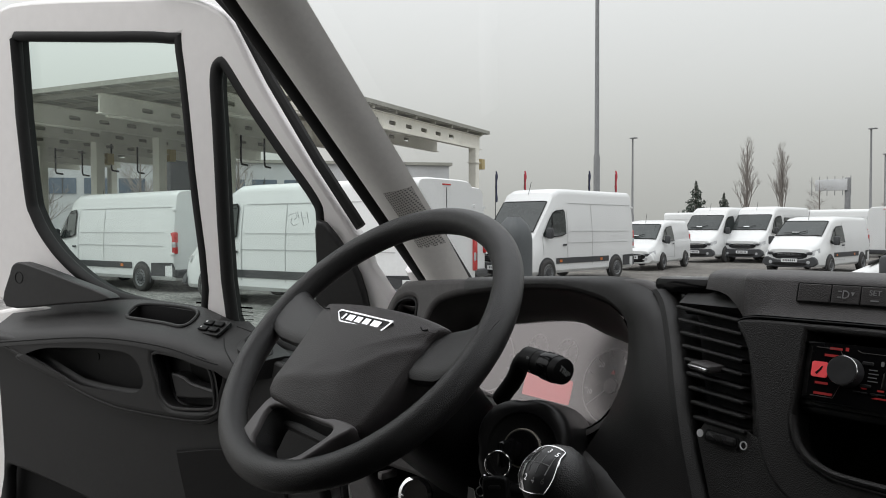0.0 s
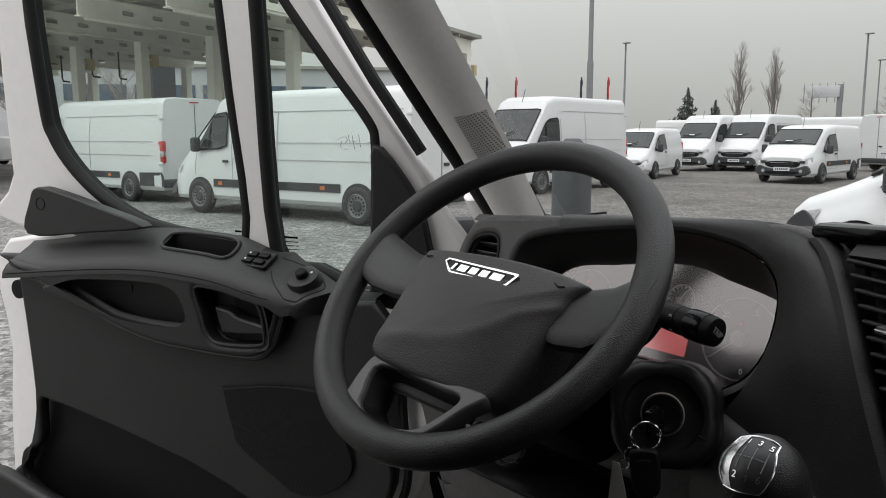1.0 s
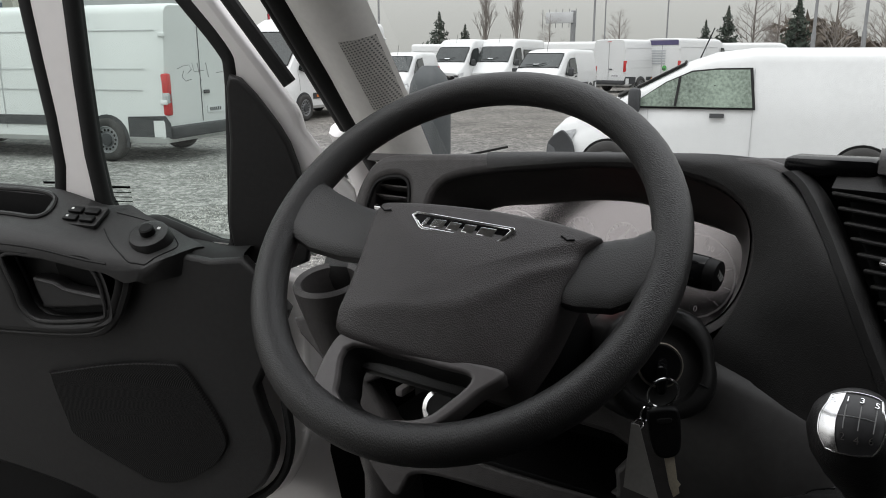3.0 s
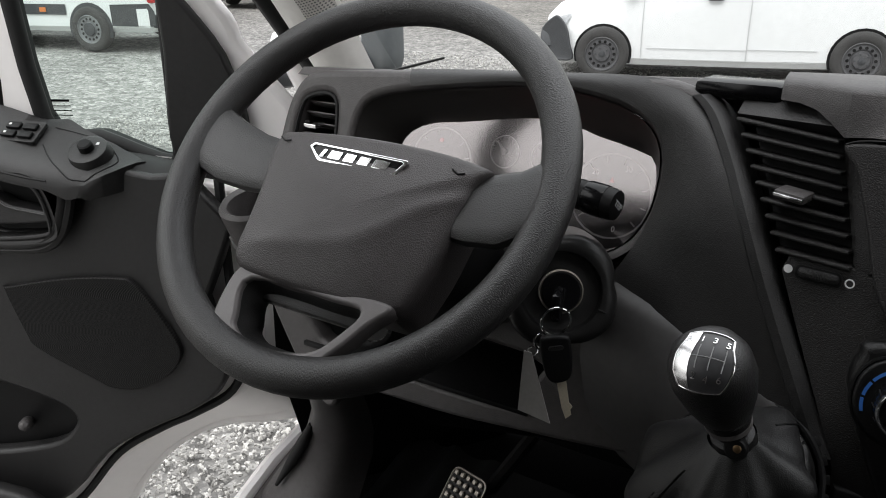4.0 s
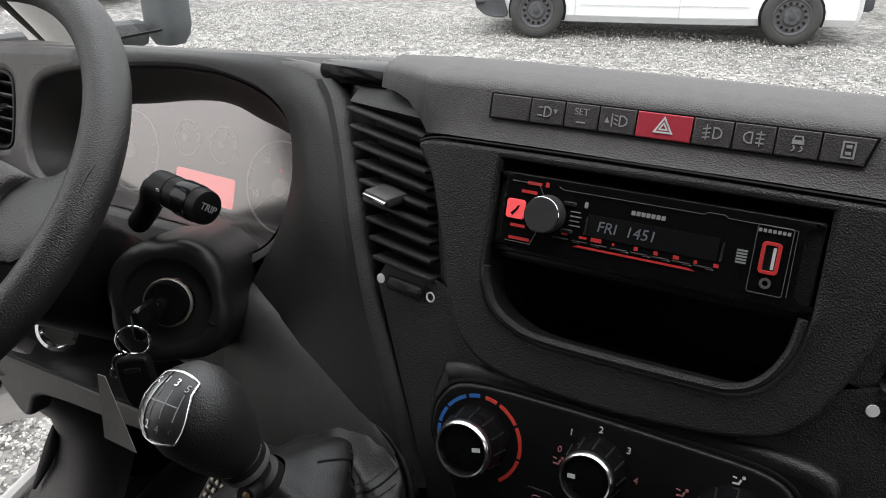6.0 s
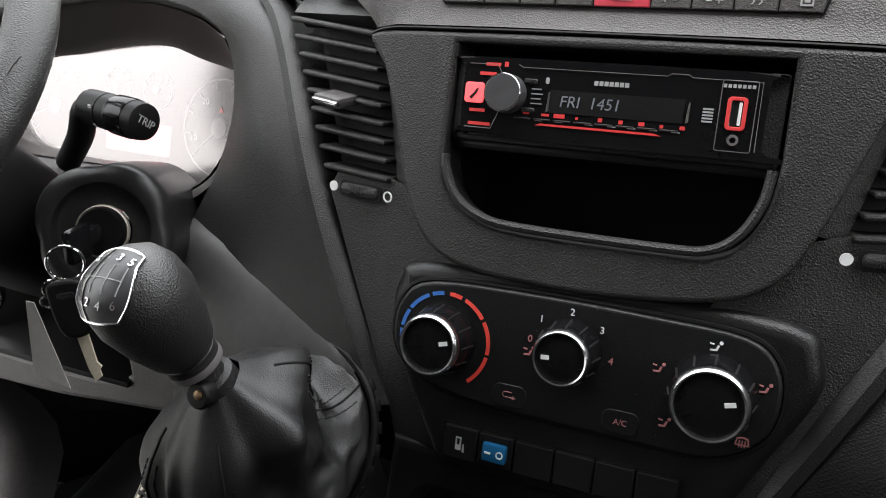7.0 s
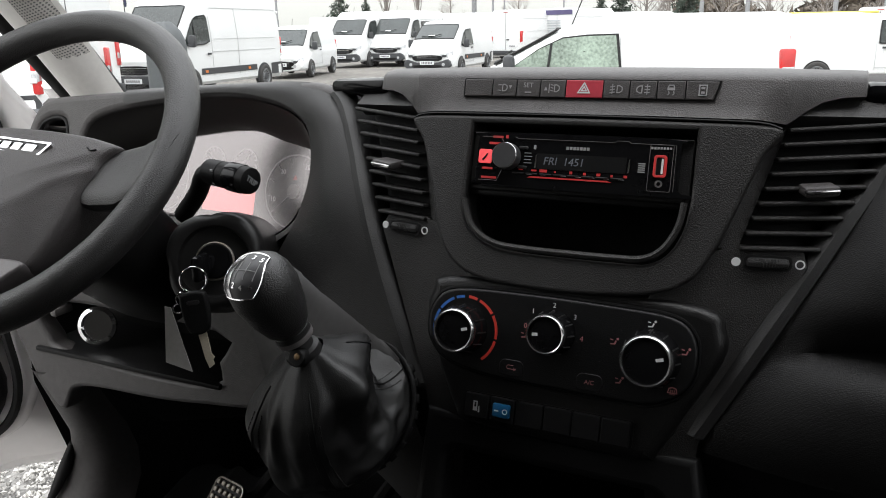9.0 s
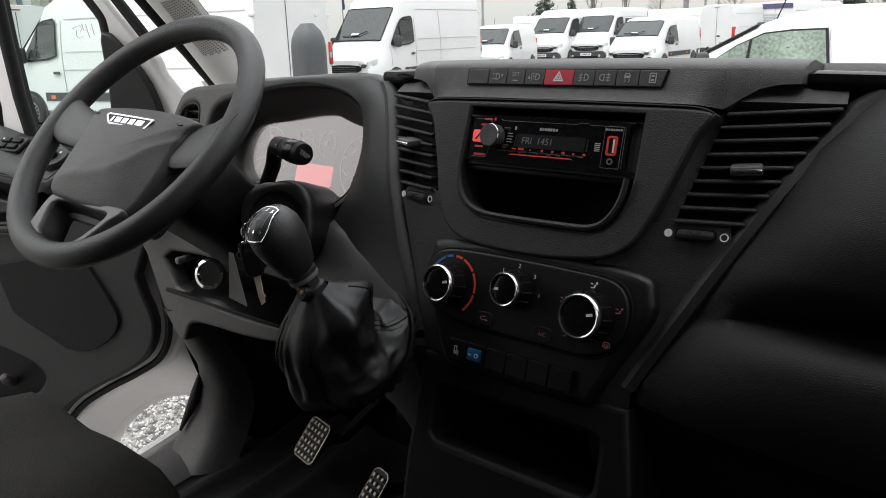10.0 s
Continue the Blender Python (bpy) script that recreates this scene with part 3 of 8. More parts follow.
# cluster surround: one plate with the cluster's opening and the side vent's
hole = smooth_line([(-0.170, -0.022), (-0.158, 0.001), (-0.132, 0.013), (-0.09, 0.022), (-0.035, 0.030), (0.035, 0.039), (0.078, 0.041), (0.118, 0.041), (0.152, 0.036),
                    (0.182, 0.028), (0.206, 0.013), (0.218, -0.006), (0.222, -0.030), (0.220, -0.064), (0.210, -0.090), (0.197, -0.106), (0.173, -0.121), (0.141, -0.127),
                    (0.120, -0.121), (0.106, -0.109), (0.08, -0.108), (-0.08, -0.110), (-0.15, -0.095), (-0.172, -0.06)], 3)
side_hole = smooth_line([(-0.276, -0.060), (-0.268, -0.012), (-0.250, 0.003), (-0.222, 0.006), (-0.208, -0.008), (-0.204, -0.055), (-0.212, -0.078), (-0.268, -0.082)], 4)
face = smooth_line([(-0.309, -0.14), (-0.300, -0.046), (-0.286, 0.004), (-0.258, 0.031), (-0.19, 0.040), (-0.05, 0.050), (0.10, 0.058), (0.200, 0.064), (0.236, 0.060), (0.262, 0.049),
                    (0.283, 0.026), (0.298, -0.010), (0.317, -0.062), (0.340, -0.127), (0.366, -0.190), (0.385, -0.240), (0.34, -0.27), (0.20, -0.25), (0.0, -0.22), (-0.2, -0.2), (-0.30, -0.19)], 5)
part("cluster_surround", flat([face, hole, side_hole], -0.085, 0.0, CLUSTER, 0.010, 3), PLASTIC, dash)
# rib between the surround and the vent
rib = smooth_line([(-0.300, 0.082, 1.508), (-0.282, 0.070, 1.494), (-0.258, 0.046, 1.460), (-0.232, 0.016, 1.415), (-0.205, -0.010, 1.365), (-0.170, -0.035, 1.300), (-0.138, -0.052, 1.240)], 5, False)
flank_rows = []
for (u, v), q in zip(((-0.09, 0.027), (-0.035, 0.035), (0.035, 0.044), (0.10, 0.047), (0.150, 0.042), (0.183, 0.034), (0.211, 0.017), (0.224, -0.008), (0.228, -0.047), (0.216, -0.096), (0.19, -0.150), (0.16, -0.22)),
                     ((-0.10, 0.048, -0.006), (-0.04, 0.0525, -0.006), (0.035, 0.057, -0.006), (0.11, 0.061, -0.006), (0.175, 0.064, -0.006), (0.222, 0.060, -0.004), (-0.296, 0.074, 1.498), (-0.270, 0.051, 1.470), (-0.240, 0.015, 1.420), (-0.208, -0.016, 1.362), (-0.180, -0.035, 1.310), (-0.145, -0.055, 1.245))):
    a = CLUSTER @ Vector((u, v, 0.004))
    b = CLUSTER @ Vector(q) if q[2] < 1 else Vector(q)
    bulge = 0.004 if q[2] < 1 else 0.009
    flank_rows.append([tuple(a.lerp(b, k / 6) + Vector((0.05, -0.85, 0.5)) * bulge * math.sin(math.pi * k / 6)) for k in range(7)])
columns = [smooth_line([row[k] for row in flank_rows], 5, False) for k in range(7)]
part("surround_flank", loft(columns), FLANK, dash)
for s in (-1, 1):
    pts = [(-s * x - (0.014 if s > 0 else 0), y, z) for x, y, z in rib]
    secs = []
    for p in pts:
        p = Vector(p)
        w = Vector((-s * 0.9, 0.25, 0.1)).normalized() if s < 0 else Vector((-0.9, 0.25, 0.1)).normalized()
        secs.append([p + w * a + Vector((0, -1, 0.3)) * b for a, b in ((0.013, -0.03), (0.012, -0.002), (0.008, 0.005), (0, 0.007), (-0.008, 0.003), (-0.011, -0.006), (-0.012, -0.03))])
    part("vent_rib", loft(secs, caps=True), SOFT, dash)


# ---- instrument cluster ----
screen_line = smooth_line([(-0.140, -0.060), (-0.130, -0.030), (-0.100, -0.012), (-0.05, -0.003), (0.02, 0.010), (0.078, 0.012), (0.125, 0.001), (0.172, -0.008), (0.197, -0.018),
                           (0.203, -0.056), (0.190, -0.102), (0.150, -0.122), (0.112, -0.116), (0.05, -0.112), (-0.10, -0.105), (-0.135, -0.085)], 4)
cluster = thing("instrument_cluster", tuple(CLUSTER @ Vector((0.03, -0.11, -0.06))), "instrument cluster with dark dials behind a reflective lens", "instrument cluster")
part("dial_plate", flat([screen_line], -0.078, -0.072, CLUSTER), BLACK, cluster)


def round_loop(line, cx, cy, n=96):
    """The outline's points at even angles round a centre."""
    out = []
    for k in range(n):
        a = k * math.tau / n
        d = Vector((math.cos(a), math.sin(a)))
        best = 0.0
        for (x0, y0), (x1, y1) in zip(line, line[1:] + line[:1]):
            e = Vector((x1 - x0, y1 - y0))
            det = d.x * -e.y + d.y * e.x
            if abs(det) < 1e-12:
                continue
            px, py = x0 - cx, y0 - cy
            t = (px * -e.y + py * e.x) / det
            u = (d.x * py - d.y * px) / det
            if -1e-6 <= u <= 1.000001 and t > best:
                best = t
        out.append((cx + d.x * best, cy + d.y * best))
    return out


mouth, throat = round_loop([p[:2] for p in hole], 0.03, -0.045), round_loop([p[:2] for p in screen_line], 0.03, -0.045)
hood_rows = []
for k in range(9):
    t = k / 8
    ease = math.sin(t * math.pi / 2) ** 1.3
    hood_rows.append([tuple(CLUSTER @ Vector((a * (1 - ease) + c * ease, b * (1 - ease) + d * ease, -0.004 - 0.066 * t))) for (a, b), (c, d) in zip(mouth, throat)])
part("cluster_hood", loft(hood_rows, around=True), HOOD, dash, "dark sloping hood round the instruments", smooth=80)
for cx, cy, r, a0, a1, hand in ((-0.082, -0.060, 0.047, -40, 220, 200), (0.150, -0.062, 0.048, -40, 220, 222), (0.008, -0.032, 0.020, 0, 180, 130), (0.064, -0.032, 0.020, 0, 180, 60)):
    dial = part("dial", flat([disc(cx, cy, r), disc(cx, cy, r * 0.96)], -0.0715, -0.070, CLUSTER), DIMINK, cluster)
    for k in range(10):
        a = radians(a0 + (a1 - a0) * k / 9)
        c, s = math.cos(a), math.sin(a)
        part("tick", bar(CLUSTER @ Vector((cx + r * 0.78 * c, cy + r * 0.78 * s, -0.0705)), CLUSTER @ Vector((cx + r * 0.92 * c, cy + r * 0.92 * s, -0.0705)), 0.0016, 0.001), DIMINK, dial)
    a = radians(hand)
    part("needle", bar(CLUSTER @ Vector((cx, cy, -0.068)), CLUSTER @ Vector((cx + r * 0.75 * math.cos(a), cy + r * 0.75 * math.sin(a), -0.068)), 0.0028, 0.0012), DIMINK, dial)
    part("needle_hub", flat([disc(cx, cy, r * 0.2, 16)], -0.0705, -0.0665, CLUSTER), TRIM, dial)
for (cx, cy), word in (((0.166, -0.030), "30"), ((0.128, -0.038), "20"), ((0.116, -0.074), "10"), ((0.160, -0.098), "0")):
    part("numeral", lettering(word, 0.009, CLUSTER @ Matrix.Translation((cx, cy, -0.0705))), WHITEINK, cluster)
part("info_display", flat([rrect(-0.005, -0.098, 0.085, -0.066, 0.003)], -0.0718, -0.0705, CLUSTER), material("lit_info_display", (0.75, 0.16, 0.16), 0.5, vary=0.1, emit=0.5), cluster, "dim red lit display")
part("warning_light", flat([[(0.146, -0.047), (0.152, -0.047), (0.149, -0.041)]], -0.0705, -0.0695, CLUSTER), GLOWRED, cluster)
part("warning_light", flat([disc(-0.085, -0.03, 0.003, 10)], -0.0705, -0.0695, CLUSTER), GLOWRED, cluster)
lens_rows = []
for k in range(11):
    v = -0.135 + k * 0.0165
    lens_rows.append([tuple(CLUSTER @ Vector((-0.160 + i * 0.03125, v, -0.0655 + 0.010 * ((i - 6) / 6) ** 2 - 0.052 * (v + 0.05)))) for i in range(13)])
part("lens", loft(lens_rows), LENS, cluster, "clear lens mirroring the bright sky", smooth=80).visible_shadow = False

# side vent
side = part("side_vent", flat([smooth_line([(x * 1.0, y) for x, y in side_hole], 1)], -0.075, -0.07, CLUSTER), BLACK, dash)
for k in range(5):
    v = -0.008 - k * 0.014
    part("slat", bar(CLUSTER @ Vector((-0.270, v, -0.02)), CLUSTER @ Vector((-0.206, v, -0.02)), 0.016, 0.0022, 0.0008, (0, 0.6, 0.8)), PLASTIC, side)
part("tab", bar(CLUSTER @ Vector((-0.258, -0.036, -0.008)), CLUSTER @ Vector((-0.236, -0.036, -0.008)), 0.020, 0.006, 0.0015), CHROME, side, "bright chrome vent tab")
part("side_vent_lip", tube([tuple(CLUSTER @ Vector((x, y, -0.004))) for x, y in side_hole], 0.003, 6, True), BLACK, dash)

# ---- centre vents ----
for s in (-1, 1):
    tl, tr, br, bl = [Vector((-s * x, y, z)) for x, y, z in ((-0.263, 0.057, 1.500), (-0.171, 0.028, 1.4945), (-0.142, -0.016, 1.395), (-0.203, -0.003, 1.396))]
    vent = part("vent", loft([[tl + Vector((0, 0.035, 0.02)), tr + Vector((0, 0.035, 0.02))], [bl + Vector((0, 0.025, -0.005)), br + Vector((0, 0.025, -0.005))]]), BLACK, dash,
                "slatted air vent with a chrome-edged tab")
    out = (tr - tl).cross(bl - tl).normalized()
    if out.y > 0:
        out = -out
    for k in range(9):
        t = (k + 0.3) / 8.6
        a, b = tl.lerp(bl, t) - out * 0.008, tr.lerp(br, t) - out * 0.008
        b = b + (a - b).normalized() * 0.002
        part("slat", bar(a, b, 0.019, 0.0040, 0.0019, (0, 0.16, 0.985)), FACIA, vent)
    c = (tl + tr + bl + br) / 4 + Vector((-s * -0.002, 0, -0.004))
    ax = (tr - tl).normalized()
    tab = part("tab", bar(c - ax * 0.0135 + out * 0.006, c + ax * 0.0135 + out * 0.006, 0.022, 0.008, 0.0025), PLASTIC, vent)
    part("tab_edge", bar(c - ax * 0.0130 + out * 0.0170 - Vector((0, 0, 0.0038)), c + ax * 0.0130 + out * 0.0170 - Vector((0, 0, 0.0038)), 0.005, 0.0032, 0.001), LABEL, tab)
    # upper filler above the slats, lower strip with the shutter wheel, then the tapering flank
    part("vent_brow", loft([[tl + Vector((-s * 0.006, 0.03, 0.018)), tr + Vector((s * 0.02, 0.03, 0.020))], [tl - out * 0.004, tr + Vector((0, 0, 0.008)) - out * 0.004], [tl - Vector((0, 0, 0.008)) - out * 0.016, tr - out * 0.016]]), FACIA, dash)
    edge_in = [CONSOLE @ Vector((s * x, y, -0.018)) for x, y in ((0.164, -0.002), (0.152, -0.018), (0.144, -0.040), (0.135, -0.066), (0.124, -0.095))]
    edge_out = [tr.lerp(br, t) - out * 0.010 + Vector((s * 0.002, 0, 0)) for t in (-0.02, 0.18, 0.40, 0.68, 1.0)]
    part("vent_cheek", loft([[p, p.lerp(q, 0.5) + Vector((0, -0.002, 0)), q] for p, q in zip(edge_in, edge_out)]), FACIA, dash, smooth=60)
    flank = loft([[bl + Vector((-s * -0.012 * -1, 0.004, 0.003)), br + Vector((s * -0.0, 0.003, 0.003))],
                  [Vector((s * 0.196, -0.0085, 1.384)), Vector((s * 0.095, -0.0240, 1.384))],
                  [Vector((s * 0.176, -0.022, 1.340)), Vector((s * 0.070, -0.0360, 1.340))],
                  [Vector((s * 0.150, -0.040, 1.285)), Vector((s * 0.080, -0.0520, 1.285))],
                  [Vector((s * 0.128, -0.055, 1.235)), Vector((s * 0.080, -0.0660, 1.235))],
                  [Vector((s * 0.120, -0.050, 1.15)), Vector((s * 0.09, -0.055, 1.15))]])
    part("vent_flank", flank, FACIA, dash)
    p1, p2 = Vector((s * 0.1905, -0.0105, 1.3865)), Vector((s * 0.1425, -0.0190, 1.3865))
    ax = (p2 - p1).normalized()
    up = Vector((0, 0.25, 0.97)).normalized()
    nn = ax.cross(up).normalized()
    if nn.y > 0:
        nn = -nn
    mm = frame_of(p1 + nn * 0.001, ax, up, nn) if ax.cross(up).dot(nn) > 0 else frame_of(p1 + nn * 0.001, -ax, up, nn)
    sign = 1 if ax.cross(up).dot(nn) > 0 else -1
    shut, opened = (0, sign * 0.0487) if s < 0 else (sign * 0.0487, 0)
    part("shut_mark", flat([disc(shut, 0, 0.0036, 16)], 0, 0.0008, mm), WHITEINK, dash)
    part("open_mark", flat([disc(opened, 0, 0.0038, 16), disc(opened, 0, 0.0028, 16)], 0, 0.0008, mm), WHITEINK, dash)
    part("shutter_slot", flat([rrect(sign * 0.0245 - 0.0185, -0.0060, sign * 0.0245 + 0.0185, 0.0060, 0.004)], -0.0004, 0.0006, mm), BLACK, dash)
    roller = part("shutter_wheel", rbox((sign * 0.0245, 0.0, 0.0005), (0.033, 0.0085, 0.007), 0.0034, mm), SOFT, dash, "knurled black shutter wheel")
    for k in range(14):
        part("knurl", rbox((sign * 0.0245 - 0.0143 + k * 0.0022, 0.0, 0.0040 - 0.012 * ((k - 6.5) / 14) ** 2), (0.0010, 0.0076, 0.0010), 0.0003, mm, 1), SOFT, roller)

# ---- radio surround, its tray and cavity ----
surround = smooth_line([(-0.167, 0.002), (-0.150, 0.0065), (-0.10, 0.0075), (0, 0.008), (0.10, 0.0075), (0.150, 0.0065), (0.168, 0.002), (0.155, -0.018), (0.147, -0.040), (0.138, -0.066), (0.127, -0.095),
                        (0.111, -0.124), (0.083, -0.140), (0.03, -0.1475), (-0.03, -0.149), (-0.083, -0.144), (-0.111, -0.128), (-0.127, -0.10), (-0.137, -0.066), (-0.146, -0.040), (-0.154, -0.018)], 4)
opening = [(-0.1015, 0.0005), (0.102, 0.0005)] + smooth_line([(0.1025, -0.058), (0.0995, -0.083), (0.090, -0.104), (0.074, -0.1155), (0.046, -0.118), (-0.046, -0.118), (-0.074, -0.1125), (-0.093, -0.1), (-0.102, -0.078), (-0.1025, -0.058)], 4, False)
surround_mesh = flat([surround, opening], -0.035, 0.0, None, 0.0034, 3)
for v in surround_mesh.vertices:
    v.co.z -= 0.055 * (v.co.y + 0.145)
surround_mesh.transform(CONSOLE)
surround_mesh["cap"] = (CONSOLE.to_3x3() @ Vector((0, 0.055, 1))).normalized()
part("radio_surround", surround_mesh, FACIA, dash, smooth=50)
part("surround_groove", tube([tuple(CONSOLE @ Vector((x, y + 0.0015, -0.0095))) for x, y in smooth_line([(-0.166, 0.002), (-0.150, 0.0065), (-0.10, 0.0075), (0, 0.008), (0.10, 0.0075), (0.150, 0.0065), (0.167, 0.002)], 4, False)], 0.0011, 6), BLACK, dash)
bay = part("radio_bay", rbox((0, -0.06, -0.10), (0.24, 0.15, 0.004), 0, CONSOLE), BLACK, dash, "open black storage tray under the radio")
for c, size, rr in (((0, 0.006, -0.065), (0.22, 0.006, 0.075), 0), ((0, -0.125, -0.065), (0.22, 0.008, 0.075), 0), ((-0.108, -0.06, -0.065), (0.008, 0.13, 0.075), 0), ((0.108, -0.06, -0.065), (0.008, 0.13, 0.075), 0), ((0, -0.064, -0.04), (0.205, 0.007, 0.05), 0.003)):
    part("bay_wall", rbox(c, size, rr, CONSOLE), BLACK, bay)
lip = [tuple(CONSOLE @ Vector((x, y, 0.0))) for x, y in smooth_line([(-0.0985, -0.072), (-0.098, -0.080), (-0.0895, -0.0975), (-0.072, -0.109), (-0.044, -0.1135), (0.044, -0.1135), (0.071, -0.111), (0.086, -0.1005), (0.0955, -0.082), (0.0985, -0.062)], 5, False)]
part("tray_lip", tube(lip, 0.0030, 8), FACIA, dash, "smooth grey lip of the tray")

# switch strip above the radio
STRIP = frame_of((0, 0.0245, 1.5205), (1, 0, 0), (0, 0.29, 0.957), (0, -0.957, 0.29)) @ Matrix.Translation((0, -0.0308, 0))
strip = part("switch_strip", flat([[(-0.1180, 0.0230), (-0.1180, 0.0385), (-0.1170, 0.0395), (0.1160, 0.0395), (0.1168, 0.0388), (0.1122, 0.0222), (-0.1170, 0.0220)]], -0.012, 0.0012, STRIP), BLACK, dash)
edges = [-0.117, -0.0885, -0.0645, -0.0415, -0.0175, 0.0170, 0.0405, 0.0640, 0.0880, 0.1155]
for k, (a, b) in enumerate(zip(edges, edges[1:])):
    hot = k == 4
    o = [(a + 0.0005, 0.0228), (b - 0.0005 - (0.004 if k == 8 else 0), 0.0228), (b - 0.0005, 0.0385), (a + 0.0005, 0.0385)]
    key = part("switch", flat([o], -0.004, 0.0022, STRIP, 0.0008, 2), RED if hot else PLASTIC, strip, "red hazard warning switch" if hot else "")
    cx, cy = (a + b) / 2, 0.0308
    on = STRIP @ Matrix.Translation((cx, cy, 0.0024))
    if hot:
        part("triangle", flat([[(-0.0062, -0.0042), (0.0062, -0.0042), (0, 0.0062)], [(-0.0044, -0.0031), (0.0044, -0.0031), (0, 0.0042)]], 0, 0.0004, on), WHITEINK, key)
        part("triangle", flat([[(-0.0032, -0.0024), (0.0032, -0.0024), (0, 0.0027)], [(-0.0016, -0.0014), (0.0016, -0.0014), (0, 0.0010)]], 0, 0.0004, on), WHITEINK, key)
    elif k == 2:
        part("word", merge(lettering("SET", 0.0062, on @ Matrix.Translation((0, 0.0025, 0))), flat([rrect(-0.003, -0.0045, 0.0035, -0.0035, 0.0004, 2)], 0, 0.0004, on)), DIMINK, key)
    elif k > 0:
        def bars(x0, x1, heights, tilt=0.0):
            return [[(x0, h - 0.0004 + tilt), (x1, h - 0.0004), (x1, h + 0.0004), (x0, h + 0.0004 + tilt)] for h in heights]

        def lamp(dx):
            ring = [(-0.0016, -0.0035), (0.001, -0.0035), (0.0034, -0.002), (0.0038, 0), (0.0034, 0.002), (0.001, 0.0035), (-0.0016, 0.0035)]
            inner = [(-0.0008, -0.0026), (0.001, -0.0026), (0.0026, -0.0014), (0.003, 0), (0.0026, 0.0014), (0.001, 0.0026), (-0.0008, 0.0026)]
            return [[(x + dx, y) for x, y in o] for o in (ring, inner)]

        if k == 1:
            shapes = lamp(-0.0005) + bars(-0.0062, -0.003, (0.0026, -0.0026)) + [[(0.0045, 0.0022), (0.0075, 0.0022), (0.0060, -0.0010)]]
        elif k == 3:
            shapes = lamp(0.0030) + bars(-0.0018, 0.0006, (0.0026, 0.0, -0.0026), 0.0008) + [[(-0.0080, -0.0020), (-0.0048, -0.0020), (-0.0064, 0.0014)], [(-0.0036, -0.0042), (-0.0028, -0.0042), (-0.0028, 0.0042), (-0.0036, 0.0042)]]
        elif k == 5:
            shapes = lamp(0.0020) + bars(-0.0056, -0.0012, (0.0026, 0.0, -0.0026), -0.0008) + [[(-0.0038, -0.0045), (-0.0031, -0.0045), (-0.0031, 0.0045), (-0.0038, 0.0045)]]
        elif k == 6:
            shapes = [[(-x, y) for x, y in o][::-1] for o in lamp(0.0022)] + bars(0.0012, 0.0058, (0.0026, 0.0, -0.0026)) + [[(0.0031, -0.0045), (0.0038, -0.0045), (0.0038, 0.0045), (0.0031, 0.0045)]]
        else:
            shapes = [[(-0.0022, 0.0044), (0.0022, 0.0044), (0.0032, 0.0018), (0.0032, -0.0004), (-0.0032, -0.0004), (-0.0032, 0.0018)], [(-0.0016, 0.0037), (0.0016, 0.0037), (0.0022, 0.0020), (-0.0022, 0.0020)]]
            shapes += [[(x0, -0.0012), (x0 + 0.0010, -0.0012), (x0 + 0.0016 * w, -0.0030), (x0 + 0.0004, -0.0046), (x0 - 0.0006, -0.0046), (x0 + 0.0008 * w, -0.0030)] for x0, w in ((-0.0026, 1), (0.0016, 1))]
        if k == 8:
            part("symbol", flat([[(-0.003, -0.0048), (0.004, -0.0048), (0.004, 0.0048), (-0.003, 0.0048)], [(-0.002, -0.0038), (0.003, -0.0038), (0.003, 0.0038), (-0.002, 0.0038)],
                                 [(-0.001, 0.001), (0.002, 0.001), (0.002, 0.0028), (-0.001, 0.0028)], [(-0.001, -0.0028), (0.002, -0.0028), (0.002, -0.001), (-0.001, -0.001)]], 0, 0.0004, on), DIMINK, key)
        else:
            part("symbol", flat(shapes, 0, 0.0004, on), DIMINK, key)

# ---- heater panel below ----
bezel = smooth_line([(-0.112, -0.146), (-0.127, -0.160), (-0.131, -0.180), (-0.124, -0.205), (-0.108, -0.241), (-0.094, -0.268), (-0.078, -0.282), (0.0, -0.285), (0.083, -0.284), (0.097, -0.276),
                     (0.118, -0.235), (0.141, -0.190), (0.141, -0.165), (0.120, -0.146), (0.0, -0.14)], 4)
heater = part("heater_panel", flat([bezel], -0.045, -0.004, CONSOLE, 0.010, 4), BEZEL, dash, "satin black rounded heater bezel")
oval = smooth_line([(-0.124, -0.195), (-0.120, -0.172), (-0.098, -0.157), (-0.025, -0.154), (0.050, -0.155), (0.099, -0.158), (0.118, -0.172), (0.122, -0.196), (0.114, -0.218), (0.089, -0.233),
                    (0.050, -0.235), (-0.057, -0.233), (-0.100, -0.225), (-0.117, -0.212)], 4)
part("control_plate", flat([oval], -0.006, 0.0012, CONSOLE, 0.0025, 3), PANEL, heater)
part("plate_groove", tube([tuple(CONSOLE @ Vector((x * 1.012, -0.1945 + (y + 0.1945) * 1.03, -0.0035))) for x, y in oval], 0.0016, 6, True), BLACK, heater)
